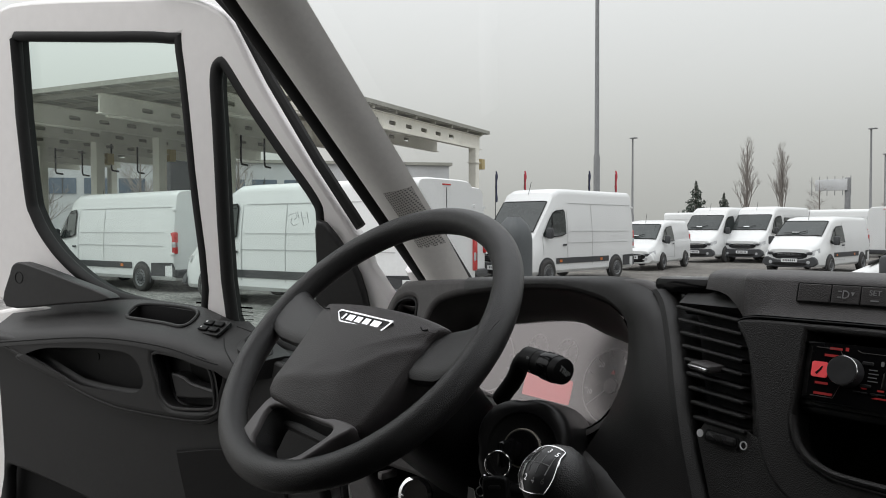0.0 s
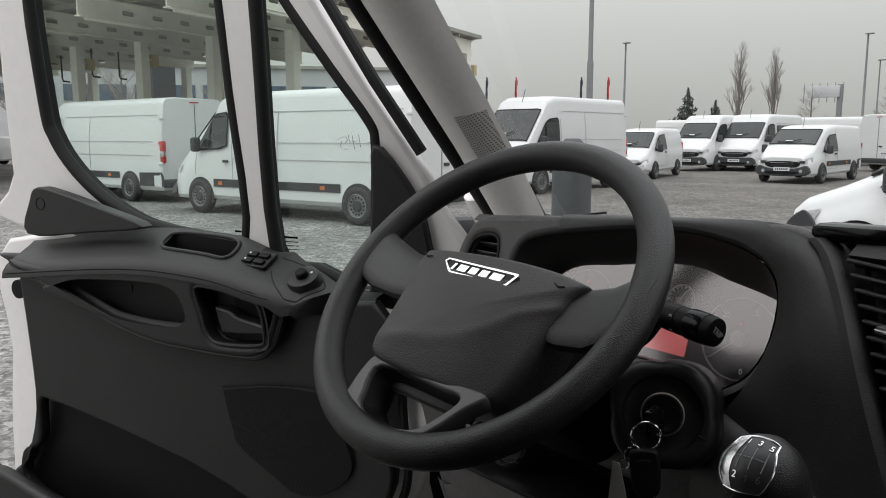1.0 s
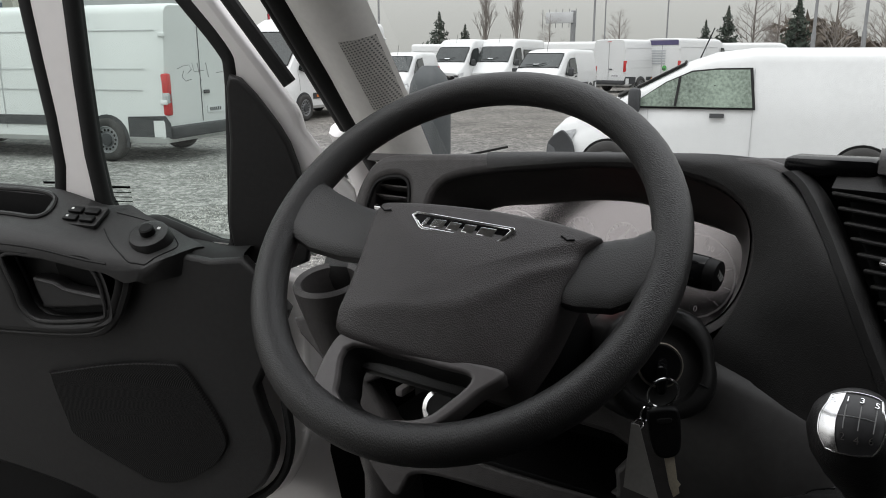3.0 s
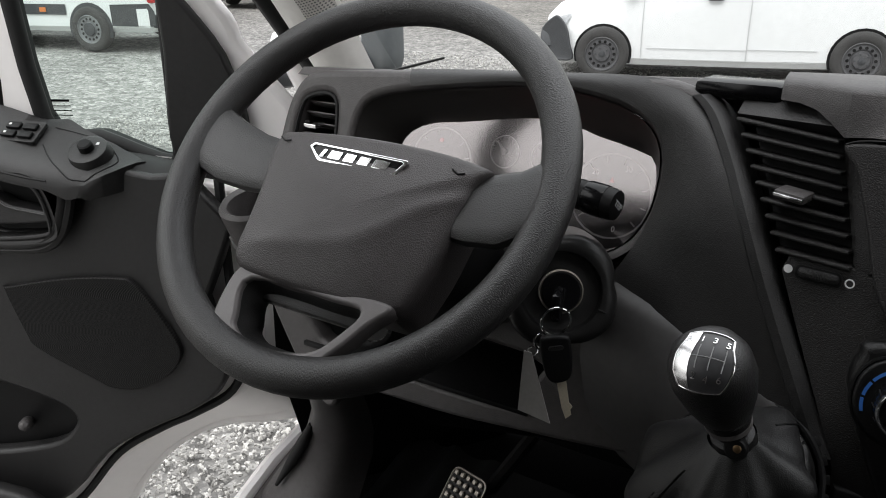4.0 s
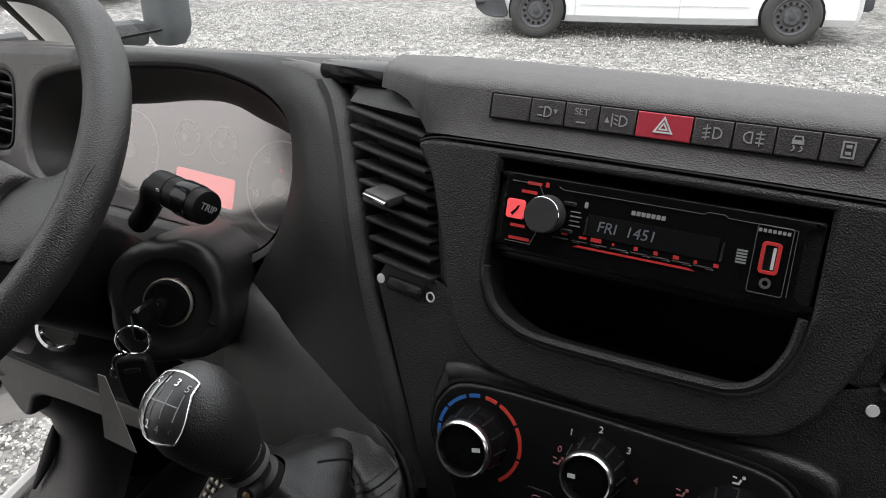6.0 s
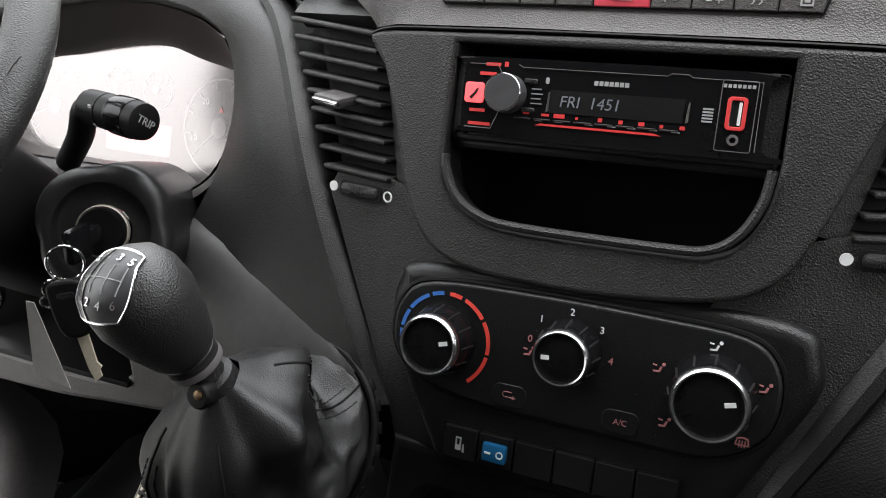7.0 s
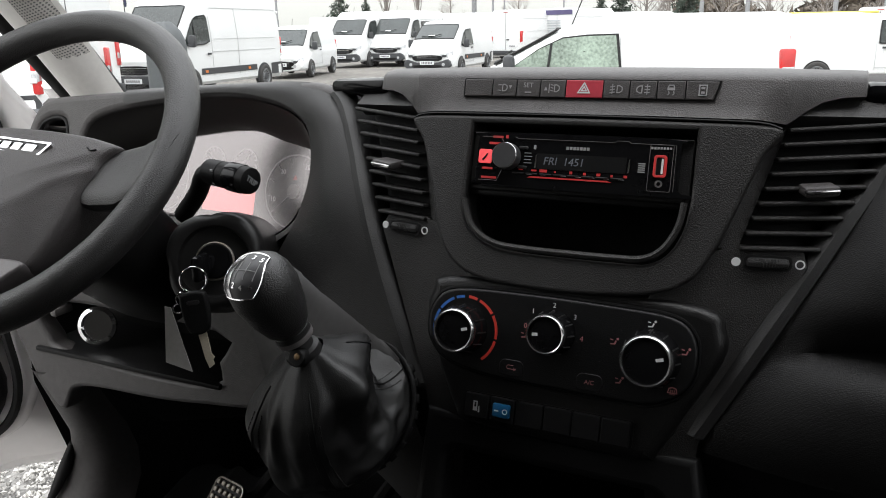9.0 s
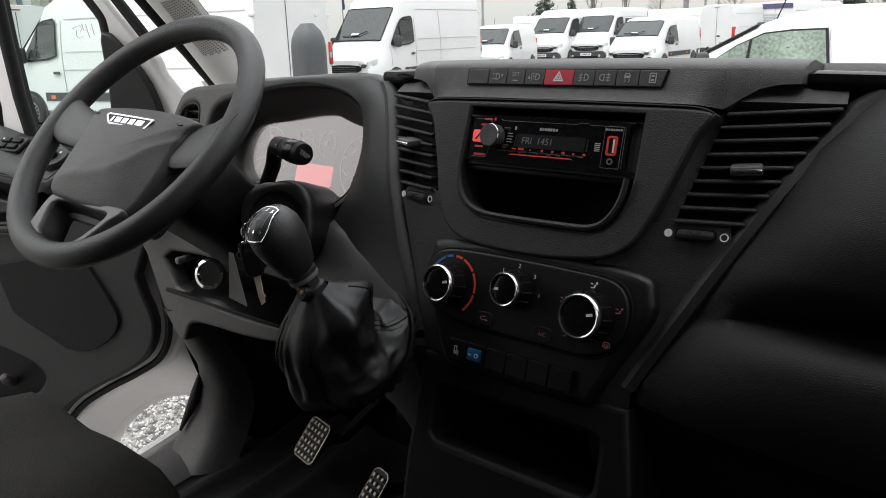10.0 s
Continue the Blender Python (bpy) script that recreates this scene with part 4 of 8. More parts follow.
for x, y, r, mark in ((-0.0868, -0.1935, 0.0188, 15), (-0.0015, -0.1850, 0.0163, 185), (0.0848, -0.1945, 0.0203, 15)):
    at = CONSOLE @ Matrix.Translation((x, y, 0.001))
    knob = part("knob", lathe([(r * 1.24, 0), (r * 1.23, 0.003), (r * 1.10, 0.020), (r * 1.06, 0.0215)], at, 40), GLOSS, heater, "black rotary knob with chrome ring")
    for k in range(12):
        turn = at @ Matrix.Rotation(k * math.tau / 12, 4, "Z")
        part("ridge", bar(turn @ Vector((r * 1.225, 0, 0.004)), turn @ Vector((r * 1.10, 0, 0.0200)), 0.0012, 0.0012, 0.0004), SOFT, knob)
    part("ring", lathe([(r * 1.05, 0.0200), (r * 1.085, 0.0222), (r * 1.085, 0.0240), (r * 1.06, 0.0258), (r * 0.99, 0.0272), (r * 0.93, 0.0268), (r * 0.90, 0.0250), (r * 0.89, 0.0225)], at, 40), RING, knob)
    part("cap", lathe([(r * 0.90, 0.0210), (r * 0.895, 0.0240), (r * 0.7, 0.0250)], at, 40), GLOSS, knob)
    part("pointer", rbox((r * 0.56, 0, 0.0253), (r * 0.30, 0.0026, 0.0008), 0, at @ Matrix.Rotation(radians(mark), 4, "Z")), WHITEINK, knob)
for a0, a1, ink in ((196, 176, BLUEINK), (172, 150, BLUEINK), (146, 116, BLUEINK), (111, 96, BLUEINK), (88, 72, REDINK), (67, 36, REDINK), (32, -8, REDINK), (-12, -52, REDINK)):
    pts = [radians(a0 + (a1 - a0) * k / 6) for k in range(7)]
    o = [(-0.086 + 0.0325 * math.cos(t), -0.1945 + 0.0325 * math.sin(t)) for t in pts] + [(-0.086 + 0.0300 * math.cos(t), -0.1945 + 0.0300 * math.sin(t)) for t in reversed(pts)]
    part("temperature_mark", flat([o], 0.001, 0.0017, CONSOLE), ink, heater)
for word, x, y, ink in (("0", -0.0275, -0.1825, PINKINK), ("1", -0.0215, -0.1685, WHITEINK), ("2", -0.0025, -0.161, WHITEINK), ("3", 0.0170, -0.169, WHITEINK), ("4", 0.0245, -0.187, PINKINK)):
    part("numeral", lettering(word, 0.0062, CONSOLE @ Matrix.Translation((x, y, 0.0016))), ink, heater)
for x, y, ink in ((-0.0275, -0.1905, PINKINK), (0.083, -0.1655, WHITEINK), (0.053, -0.1845, PINKINK), (0.1125, -0.1845, PINKINK), (0.0605, -0.217, PINKINK)):
    on = CONSOLE @ Matrix.Translation((x, y, 0.0014))
    part("air_symbol", flat([disc(0.0028, 0.0022, 0.0011, 10), [(0.001, 0.0008), (0.0022, 0.0004), (0.001, -0.0028), (-0.003, -0.0030), (-0.003, -0.002), (0, -0.0018)], [(-0.0035, 0.0018), (-0.001, 0.0014), (-0.001, 0.0006), (-0.0035, 0.001)]], 0, 0.0004, on), ink, heater)
defrost = CONSOLE @ Matrix.Translation((0.105, -0.2185, 0.0014))
part("air_symbol", flat([[(-0.0042, -0.0022), (0.0042, -0.0022), (0.0032, 0.0022), (0.0012, 0.0030), (-0.0012, 0.0030), (-0.0032, 0.0022)], [(-0.0033, -0.0015), (0.0033, -0.0015), (0.0026, 0.0016), (0, 0.0023), (-0.0026, 0.0016)]]
                        + [[(dx - 0.0003, -0.0034), (dx + 0.0003, -0.0034), (dx + 0.0003, 0.0008), (dx - 0.0003, 0.0008)] for dx in (-0.0016, 0.0, 0.0016)], 0, 0.0004, defrost), PINKINK, heater)
for x, y in ((-0.037, -0.2225), (0.035, -0.2235)):
    button = part("button", flat([rrect(x - 0.0115, y - 0.0075, x + 0.0115, y + 0.0075, 0.0055)], 0.0, 0.0020, CONSOLE, 0.0006, 2), PANEL, heater)
    if x > 0:
        part("word", lettering("A/C", 0.0052, CONSOLE @ Matrix.Translation((x, y, 0.0019))), PINKINK, button)
    else:
        part("symbol", merge(tube([tuple(CONSOLE @ Vector((u, v, 0.0019))) for u, v in ((-0.0350, -0.2200), (-0.0400, -0.2200), (-0.0412, -0.2212), (-0.0412, -0.2222), (-0.0400, -0.2234), (-0.0345, -0.2234))], 0.00035, 5), flat([[(-0.0345, -0.2248), (-0.0318, -0.2234), (-0.0345, -0.2220)]], 0.0018, 0.0021, CONSOLE)), PINKINK, button)
row = part("switch_panel", flat([rrect(-0.081, -0.2745, 0.076, -0.2505, 0.002)], -0.008, -0.0030, CONSOLE), BLACK, heater)
cuts = [-0.0795, -0.0545, -0.0295, -0.0030, 0.0230, 0.0485, 0.0745]
for k, (a, b) in enumerate(zip(cuts, cuts[1:])):
    key = part("switch", flat([rrect(a + 0.0007, -0.2735, b - 0.0007, -0.2515, 0.001, 2)], -0.004, 0.0012, CONSOLE, 0.0008, 1), BLACK, row)
    c = (a + b) / 2
    if k == 0:
        part("symbol", flat([[(c - 0.003, -0.267), (c + 0.001, -0.267), (c + 0.001, -0.258), (c - 0.003, -0.258)], [(c - 0.002, -0.2635), (c, -0.2635), (c, -0.259), (c - 0.002, -0.259)],
                             [(c + 0.002, -0.268), (c + 0.0035, -0.268), (c + 0.003, -0.262), (c + 0.002, -0.263)]], 0.0013, 0.0017, CONSOLE), DIMINK, key)
    if k == 1:
        rocker = part("rocker", rbox((c, -0.2625, 0.002), (0.0165, 0.0125, 0.006), 0.0015, CONSOLE), BLUE, key, "translucent blue rocker switch")
        part("mark", rbox((c - 0.004, -0.2625, 0.0052), (0.0042, 0.0012, 0.0004), 0, CONSOLE), WHITEINK, rocker)
        part("mark", flat([disc(c + 0.0042, -0.2625, 0.0025, 14), disc(c + 0.0042, -0.2625, 0.0017, 14)], 0.0050, 0.0054, CONSOLE), WHITEINK, rocker)

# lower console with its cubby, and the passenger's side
# BLACK here stands in for shade that deepens towards the cab floor.
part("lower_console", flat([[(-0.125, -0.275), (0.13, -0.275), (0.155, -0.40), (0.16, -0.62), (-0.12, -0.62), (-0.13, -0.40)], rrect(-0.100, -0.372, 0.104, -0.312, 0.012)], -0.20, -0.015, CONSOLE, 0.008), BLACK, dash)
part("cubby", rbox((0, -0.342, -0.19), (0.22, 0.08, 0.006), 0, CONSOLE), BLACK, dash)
lines = [((0.308, 0.105, 1.520), (0.40, 0.090, 1.523), (0.60, 0.075, 1.520), (0.93, 0.08, 1.515)), ((0.288, 0.068, 1.503), (0.38, 0.045, 1.508), (0.60, 0.030, 1.505), (0.93, 0.05, 1.50)),
         ((0.254, 0.036, 1.462), (0.36, 0.004, 1.470), (0.60, -0.015, 1.47), (0.93, 0.01, 1.46)), ((0.229, 0.012, 1.415), (0.34, -0.030, 1.42), (0.60, -0.045, 1.42), (0.93, -0.02, 1.42)),
         ((0.201, -0.013, 1.365), (0.31, -0.050, 1.372), (0.60, -0.060, 1.372), (0.93, -0.03, 1.37)), ((0.185, -0.024, 1.335), (0.30, -0.036, 1.342), (0.60, -0.043, 1.344), (0.93, -0.02, 1.34)),
         # shadow gap above the rounded shelf edge
         ((0.173, -0.030, 1.314), (0.293, -0.014, 1.324), (0.60, -0.014, 1.326), (0.93, 0.0, 1.325)), ((0.168, -0.033, 1.306), (0.290, -0.046, 1.319), (0.60, -0.052, 1.322), (0.93, -0.03, 1.32)),
         ((0.160, -0.039, 1.292), (0.285, -0.064, 1.310), (0.60, -0.072, 1.313), (0.93, -0.04, 1.31)), ((0.150, -0.044, 1.276), (0.280, -0.073, 1.294), (0.60, -0.082, 1.297), (0.93, -0.045, 1.295)),
         ((0.135, -0.052, 1.250), (0.265, -0.080, 1.255), (0.60, -0.089, 1.255), (0.93, -0.05, 1.25)), ((0.130, -0.050, 1.225), (0.255, -0.072, 1.225), (0.60, -0.080, 1.222), (0.93, -0.05, 1.22)),
         ((0.126, -0.035, 1.195), (0.25, -0.045, 1.190), (0.60, -0.050, 1.185), (0.93, -0.03, 1.18)), ((0.130, -0.02, 1.10), (0.25, -0.02, 1.07), (0.60, -0.03, 1.05), (0.93, -0.02, 1.05)),
         ((0.14, 0.05, 0.95), (0.25, 0.06, 0.93), (0.60, 0.06, 0.92), (0.93, 0.08, 0.92))]
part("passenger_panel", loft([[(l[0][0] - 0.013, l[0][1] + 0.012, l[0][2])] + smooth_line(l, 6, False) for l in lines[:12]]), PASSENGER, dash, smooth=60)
# Near-black colour again carries the shade under the shelf.
part("passenger_knee_panel", loft([smooth_line(l, 6, False) for l in lines[11:]]), BLACK, dash)

# knee panel with its slotted shelf
knee = frame_of((0, -0.132, 0), (1, 0, 0), (0, 0.10, 0.995), (0, -0.995, 0.10))
part("knee_panel", flat([smooth_line([(-0.845, 1.30), (-0.812, 1.222), (-0.757, 1.130), (-0.735, 1.105), (-0.715, 1.088), (-0.700, 1.090), (-0.692, 1.105), (-0.680, 1.122), (-0.64, 1.130), (-0.53, 1.134), (-0.45, 1.142), (-0.36, 1.152), (-0.29, 1.165), (-0.25, 1.20), (-0.23, 1.30)], 4),
                         smooth_line([(-0.735, 1.238), (-0.725, 1.190), (-0.70, 1.176), (-0.58, 1.166), (-0.44, 1.170), (-0.43, 1.20), (-0.435, 1.238)], 3)], -0.03, 0.0, knee, 0.006), PLASTIC, dash)
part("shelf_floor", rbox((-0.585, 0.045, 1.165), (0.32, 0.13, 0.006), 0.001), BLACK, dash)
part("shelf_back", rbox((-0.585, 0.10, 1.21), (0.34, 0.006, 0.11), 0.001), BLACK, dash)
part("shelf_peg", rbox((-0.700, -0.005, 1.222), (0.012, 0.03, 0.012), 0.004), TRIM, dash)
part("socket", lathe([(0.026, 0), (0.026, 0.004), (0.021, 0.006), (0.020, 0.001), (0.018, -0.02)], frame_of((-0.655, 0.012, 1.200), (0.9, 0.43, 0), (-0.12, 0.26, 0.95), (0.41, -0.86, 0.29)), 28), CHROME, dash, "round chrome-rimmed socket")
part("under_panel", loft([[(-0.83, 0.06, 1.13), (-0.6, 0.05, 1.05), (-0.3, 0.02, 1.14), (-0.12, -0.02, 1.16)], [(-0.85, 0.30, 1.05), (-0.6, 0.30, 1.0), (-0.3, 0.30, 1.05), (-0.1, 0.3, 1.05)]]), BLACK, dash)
foot = []
for z, row in ((1.13, ((-0.775, -0.012), (-0.752, -0.022), (-0.722, -0.012), (-0.710, 0.02))), (1.06, ((-0.795, 0.03), (-0.770, 0.012), (-0.735, 0.024), (-0.720, 0.06))), (0.98, ((-0.835, 0.08), (-0.812, 0.064), (-0.770, 0.076), (-0.755, 0.12))),
               (0.92, ((-0.872, 0.105), (-0.846, 0.088), (-0.795, 0.102), (-0.772, 0.15))), (0.86, ((-0.908, 0.108), (-0.880, 0.090), (-0.818, 0.102), (-0.785, 0.16))), (0.80, ((-0.950, 0.100), (-0.915, 0.076), (-0.835, 0.078), (-0.795, 0.14))),
               (0.745, ((-0.985, 0.09), (-0.945, 0.050), (-0.845, 0.036), (-0.800, 0.11)))):
    foot.append(smooth_line([(x, y, z) for x, y in row], 4, False))
part("pillar_foot", loft(foot), PLASTIC, dash, smooth=60)
# black sliver beside the sill cover, thinning at both ends
part("foot_sliver", tube([(-0.842, 0.082, 0.945), (-0.866, 0.084, 0.90), (-0.892, 0.080, 0.855), (-0.921, 0.070, 0.805)], [0.004, 0.010, 0.009, 0.003], 10), RUBBER, dash)
part("kick_panel", loft([[(-0.86, 0.05, 1.25), (-0.89, 0.07, 1.05), (-0.905, 0.12, 0.90), (-0.90, 0.17, 0.68)], [(-0.80, 0.12, 1.25), (-0.80, 0.22, 1.05), (-0.80, 0.30, 0.90), (-0.78, 0.36, 0.68)], [(-0.70, 0.45, 1.2), (-0.70, 0.45, 1.05), (-0.70, 0.46, 0.9), (-0.70, 0.48, 0.68)]]), BLACK, dash)
# smooth skirt between column and console
skirt = [smooth_line(l, 6, False) for l in ([(-0.376, 0.030, 1.329), (-0.309, 0.018, 1.321), (-0.2395, 0.0, 1.306), (-0.158, -0.036, 1.263)], [(-0.376, 0.012, 1.329), (-0.309, -0.001, 1.320), (-0.2395, -0.018, 1.305), (-0.158, -0.0537, 1.262)],
                                           [(-0.376, 0.004, 1.318), (-0.309, -0.014, 1.308), (-0.237, -0.033, 1.292), (-0.152, -0.058, 1.252)],
                                           [(-0.37, -0.015, 1.25), (-0.30, -0.050, 1.245), (-0.23, -0.065, 1.235), (-0.14, -0.062, 1.21)], [(-0.36, -0.01, 1.18), (-0.30, -0.035, 1.18), (-0.22, -0.05, 1.17), (-0.12, -0.06, 1.15)],
                                           [(-0.33, 0.02, 1.12), (-0.28, -0.01, 1.12), (-0.2, -0.03, 1.11), (-0.11, -0.05, 1.05)])]
part("console_skirt", loft(skirt), SKIRT, dash, smooth=60)
# cup holder at the driver's end
cup = frame_of((-0.79, -0.035, 1.352), (1, 0, 0), (0, 0.97, 0.24), (0, -0.24, 0.97))
part("cup_holder", lathe([(0.030, -0.09), (0.037, -0.05), (0.043, -0.01), (0.044, 0.002), (0.040, 0.007), (0.034, 0.003), (0.032, -0.03), (0.028, -0.06)], cup, 30), PLASTIC, dash, "open plastic cup holder")
part("cup_bracket", bar((-0.80, 0.0, 1.33), (-0.82, 0.08, 1.36), 0.06, 0.08, 0.02), SOFT, dash)

# ---- car radio ----
radio = thing("car_radio", tuple(CONSOLE @ Vector((0, -0.06, -0.03))), "black car radio with red lit keys and USB socket", "car radio")
part("mount_frame", flat([rrect(-0.1010, -0.0615, 0.1005, -0.0075, 0.002), rrect(-0.0925, -0.0575, 0.0895, -0.0095, 0.002)], -0.045, -0.0125, CONSOLE, 0.001, 1), SOFT, radio)
part("body", rbox((-0.0015, -0.0335, -0.05), (0.178, 0.047, 0.06), 0.002, CONSOLE), BLACK, radio)
front = part("front_panel", flat([smooth_line([(-0.0925, -0.012), (-0.089, -0.0095), (0.086, -0.0095), (0.089, -0.012), (0.0885, -0.052), (0.085, -0.0565), (-0.088, -0.0565), (-0.0925, -0.053)], 3)], -0.03, -0.0075, CONSOLE, 0.0015, 1), GLOSS, radio)
RF = CONSOLE @ Matrix.Translation((0, 0, -0.0072))
part("volume_knob", lathe([(0.0125, 0), (0.0121, 0.010), (0.0112, 0.0125), (0.0100, 0.0126), (0.0030, 0.0118)], RF @ Matrix.Translation((-0.0635, -0.0305, 0)), 36), TURNED, front, "round turned metal volume knob")
part("phone_key", flat([rrect(-0.0925, -0.0375, -0.0795, -0.0245, 0.002)], -0.0005, 0.0012, RF, 0.0004, 1), GLOWPINK, front)
part("phone_mark", flat([[(-0.089, -0.034), (-0.0875, -0.0355), (-0.084, -0.031), (-0.083, -0.028), (-0.0845, -0.0285), (-0.086, -0.031)]], 0.0013, 0.0016, RF), BLACK, front)
for x0, y0, x1, y1 in ((-0.080, -0.0135, -0.070, -0.0115), (-0.0675, -0.0135, -0.0650, -0.0105), (-0.0835, -0.0195, -0.0725, -0.0175), (-0.0885, -0.0430, -0.0780, -0.0410), (-0.0885, -0.0515, -0.0735, -0.0495),
                       (-0.0520, -0.0420, -0.0480, -0.0408), (-0.040, -0.0425, -0.035, -0.0410), (-0.032, -0.0430, -0.025, -0.0405), (-0.018, -0.0430, -0.0165, -0.0415), (-0.004, -0.0432, -0.0015, -0.0408),
                       (0.0085, -0.0435, 0.0110, -0.0412), (0.0205, -0.0435, 0.0240, -0.0412), (0.0330, -0.0438, 0.0350, -0.0418), (0.0445, -0.0438, 0.0475, -0.0416)):
    part("lit_mark", flat([[(x0, y0), (x1, y0), (x1, y1), (x0, y1)]], 0, 0.0004, RF), GLOWRED, front)
part("light_bar", flat([[(-0.0435, -0.0485), (0.0345, -0.0485), (0.0300, -0.0472), (-0.040, -0.0472)]], 0, 0.0006, RF), GLOWRED, front, "thin red light bar")
for x in (-0.044, -0.031, -0.012, 0.002, 0.014, 0.027, 0.040):
    part("print_bar", flat([[(x, -0.0458), (x + 0.005, -0.0458), (x + 0.005, -0.0452), (x, -0.0452)]], 0, 0.0003, RF), DIMINK, front)
part("display", flat([[(-0.0360, -0.0400), (0.0455, -0.0400), (0.0455, -0.0260), (-0.0360, -0.0260)]], -0.0004, 0.0003, RF), BLACK, front)
part("display_text", lettering("FRI  1451", 0.0098, RF @ Matrix.Translation((-0.0105, -0.0330, 0.0006)), 0.0001, 0.12), GLOWWHITE, front, "dim white display reading FRI 1451")
for x, h in ((-0.0375, 0.012), (0.0470, 0.012)):
    part("display_edge", flat([[(x, -0.040), (x + 0.0018, -0.039), (x + 0.0018, -0.039 + h), (x + 0.0008, -0.040 + h)]], 0, 0.0008, RF), CHROME, front)
part("maker_mark", flat([[(-0.009 + k * 0.0031, -0.0215), (-0.009 + k * 0.0031 + 0.0024, -0.0215), (-0.009 + k * 0.0031 + 0.0024, -0.0188), (-0.009 + k * 0.0031, -0.0188)] for k in range(7)], 0, 0.0003, RF), DIMINK, front)
part("print_block", flat([[(0.0560, -0.0300 - k * 0.0018), (0.0620, -0.0300 - k * 0.0018), (0.0620, -0.0310 - k * 0.0018), (0.0560, -0.0310 - k * 0.0018)] for k in range(5)], 0, 0.0003, RF), DIMINK, front)
part("model_mark", flat([[(0.0655 + k * 0.0026, -0.0175), (0.0655 + k * 0.0026 + 0.0018, -0.0175), (0.0655 + k * 0.0026 + 0.0018, -0.0155), (0.0655 + k * 0.0026, -0.0155)] for k in range(7)], 0, 0.0003, RF), DIMINK, front)
part("usb_rim", flat([rrect(0.0690, -0.0415, 0.0800, -0.0225, 0.0025), rrect(0.0712, -0.0395, 0.0778, -0.0245, 0.0012)], 0, 0.0015, RF, 0.0003, 1), GLOWRED, front, "red lit rim of the USB socket")
part("usb_port", flat([rrect(0.0712, -0.0395, 0.0778, -0.0245, 0.0012)], 0, 0.0004, RF), BLACK, front)
part("usb_tongue", flat([rrect(0.0755, -0.0385, 0.0772, -0.0255, 0.0005)], 0, 0.0010, RF), WHITEINK, front)
part("usb_edge", flat([rrect(0.0708, -0.0395, 0.0716, -0.0245, 0.0003)], 0, 0.0013, RF), CHROME, front)
part("jack", flat([disc(0.0745, -0.0470, 0.0032, 18), disc(0.0745, -0.0470, 0.0018, 18)], 0, 0.0012, RF), TRIM, front)
part("socket_frame", tube([tuple(RF @ Vector((x, y, 0.0003))) for x, y in rrect(0.0650, -0.0535, 0.0845, -0.0135, 0.0012, 2)], 0.00028, 5, True), TRIM, front)
part("face_edge", tube([tuple(RF @ Vector((x, y, 0.0003))) for x, y in ((-0.058, -0.0118), (-0.055, -0.0133), (0.034, -0.0133), (0.036, -0.0118), (0.046, -0.0118), (0.048, -0.0133), (0.0865, -0.0138), (0.0870, -0.0530))], 0.00025, 5), TRIM, front)
for x0, x1 in ((-0.058, -0.047), (-0.045, -0.034), (-0.032, -0.021), (-0.019, -0.008), (-0.006, 0.005), (0.007, 0.018), (0.020, 0.031), (0.033, 0.044)):
    part("preset_key", rbox(((x0 + x1) / 2, -0.0448, 0.0004), (x1 - x0, 0.0011, 0.0014), 0.0004, RF, 1), SOFT, front, "narrow black preset key")
part("bluetooth_dot", flat([rrect(-0.0395, -0.0225, -0.0372, -0.0185, 0.0010, 3)], 0, 0.0003, RF), DIMINK, front)
for k in range(4):
    part("print_bar", flat([[(-0.0480, -0.0265 - k * 0.0030), (-0.0415 + 0.001 * (k % 2), -0.0265 - k * 0.0030), (-0.0415 + 0.001 * (k % 2), -0.0258 - k * 0.0030), (-0.0480, -0.0258 - k * 0.0030)]], 0, 0.0003, RF), DIMINK, front)
for y in (-0.0215, -0.0395):
    part("search_key", rbox((-0.0490, y, 0.0004), (0.0085, 0.0030, 0.0016), 0.0006, RF, 1), SOFT, front)
part("knob_edge", tube([tuple(RF @ Vector((-0.0635 + 0.0116 * math.cos(a), -0.0305 + 0.0116 * math.sin(a), 0.0118))) for a in (k * math.tau / 36 for k in range(36))], 0.0004, 6, True), CHROME, front)
part("panel_line", tube([tuple(RF @ Vector(p)) for p in ((-0.091, -0.0125, 0.0002), (-0.072, -0.0125, 0.0002), (-0.066, -0.022, 0.0002), (-0.068, -0.041, 0.0002), (-0.073, -0.053, 0.0002), (-0.091, -0.053, 0.0002))], 0.0003, 5), TRIM, front)

# ---- steering wheel ----
wheel = thing("steering_wheel", tuple(WHEEL @ Vector((0, 0, -0.12))), "black three-spoke steering wheel with a chrome badge", "steering wheel")
RIM, THICK = 0.1876, 0.0168
# the rim's plane leans a little against the hub's
RING = WHEEL @ Matrix.Translation((-0.0042, 0.0036, -0.0020)) @ Matrix.Rotation(-0.0335, 4, "Y") @ Matrix.Rotation(-0.0170, 4, "X")
ringpts = []
for k in range(72):
    a = k * math.tau / 72
    ringpts.append(RING @ Vector((RIM * math.cos(a), RIM * math.sin(a), 0)))
rim_mesh = as_mesh(tube(ringpts, THICK, 24, True), "rim", 60)
rim_uv = rim_mesh.uv_layers.new(name="round")
to_ring = RING.inverted()


def rim_angles(p):
    q = to_ring @ p
    r = math.hypot(q.x, q.y)
    return math.atan2(q.y, q.x), math.atan2(q.z, r - RIM)


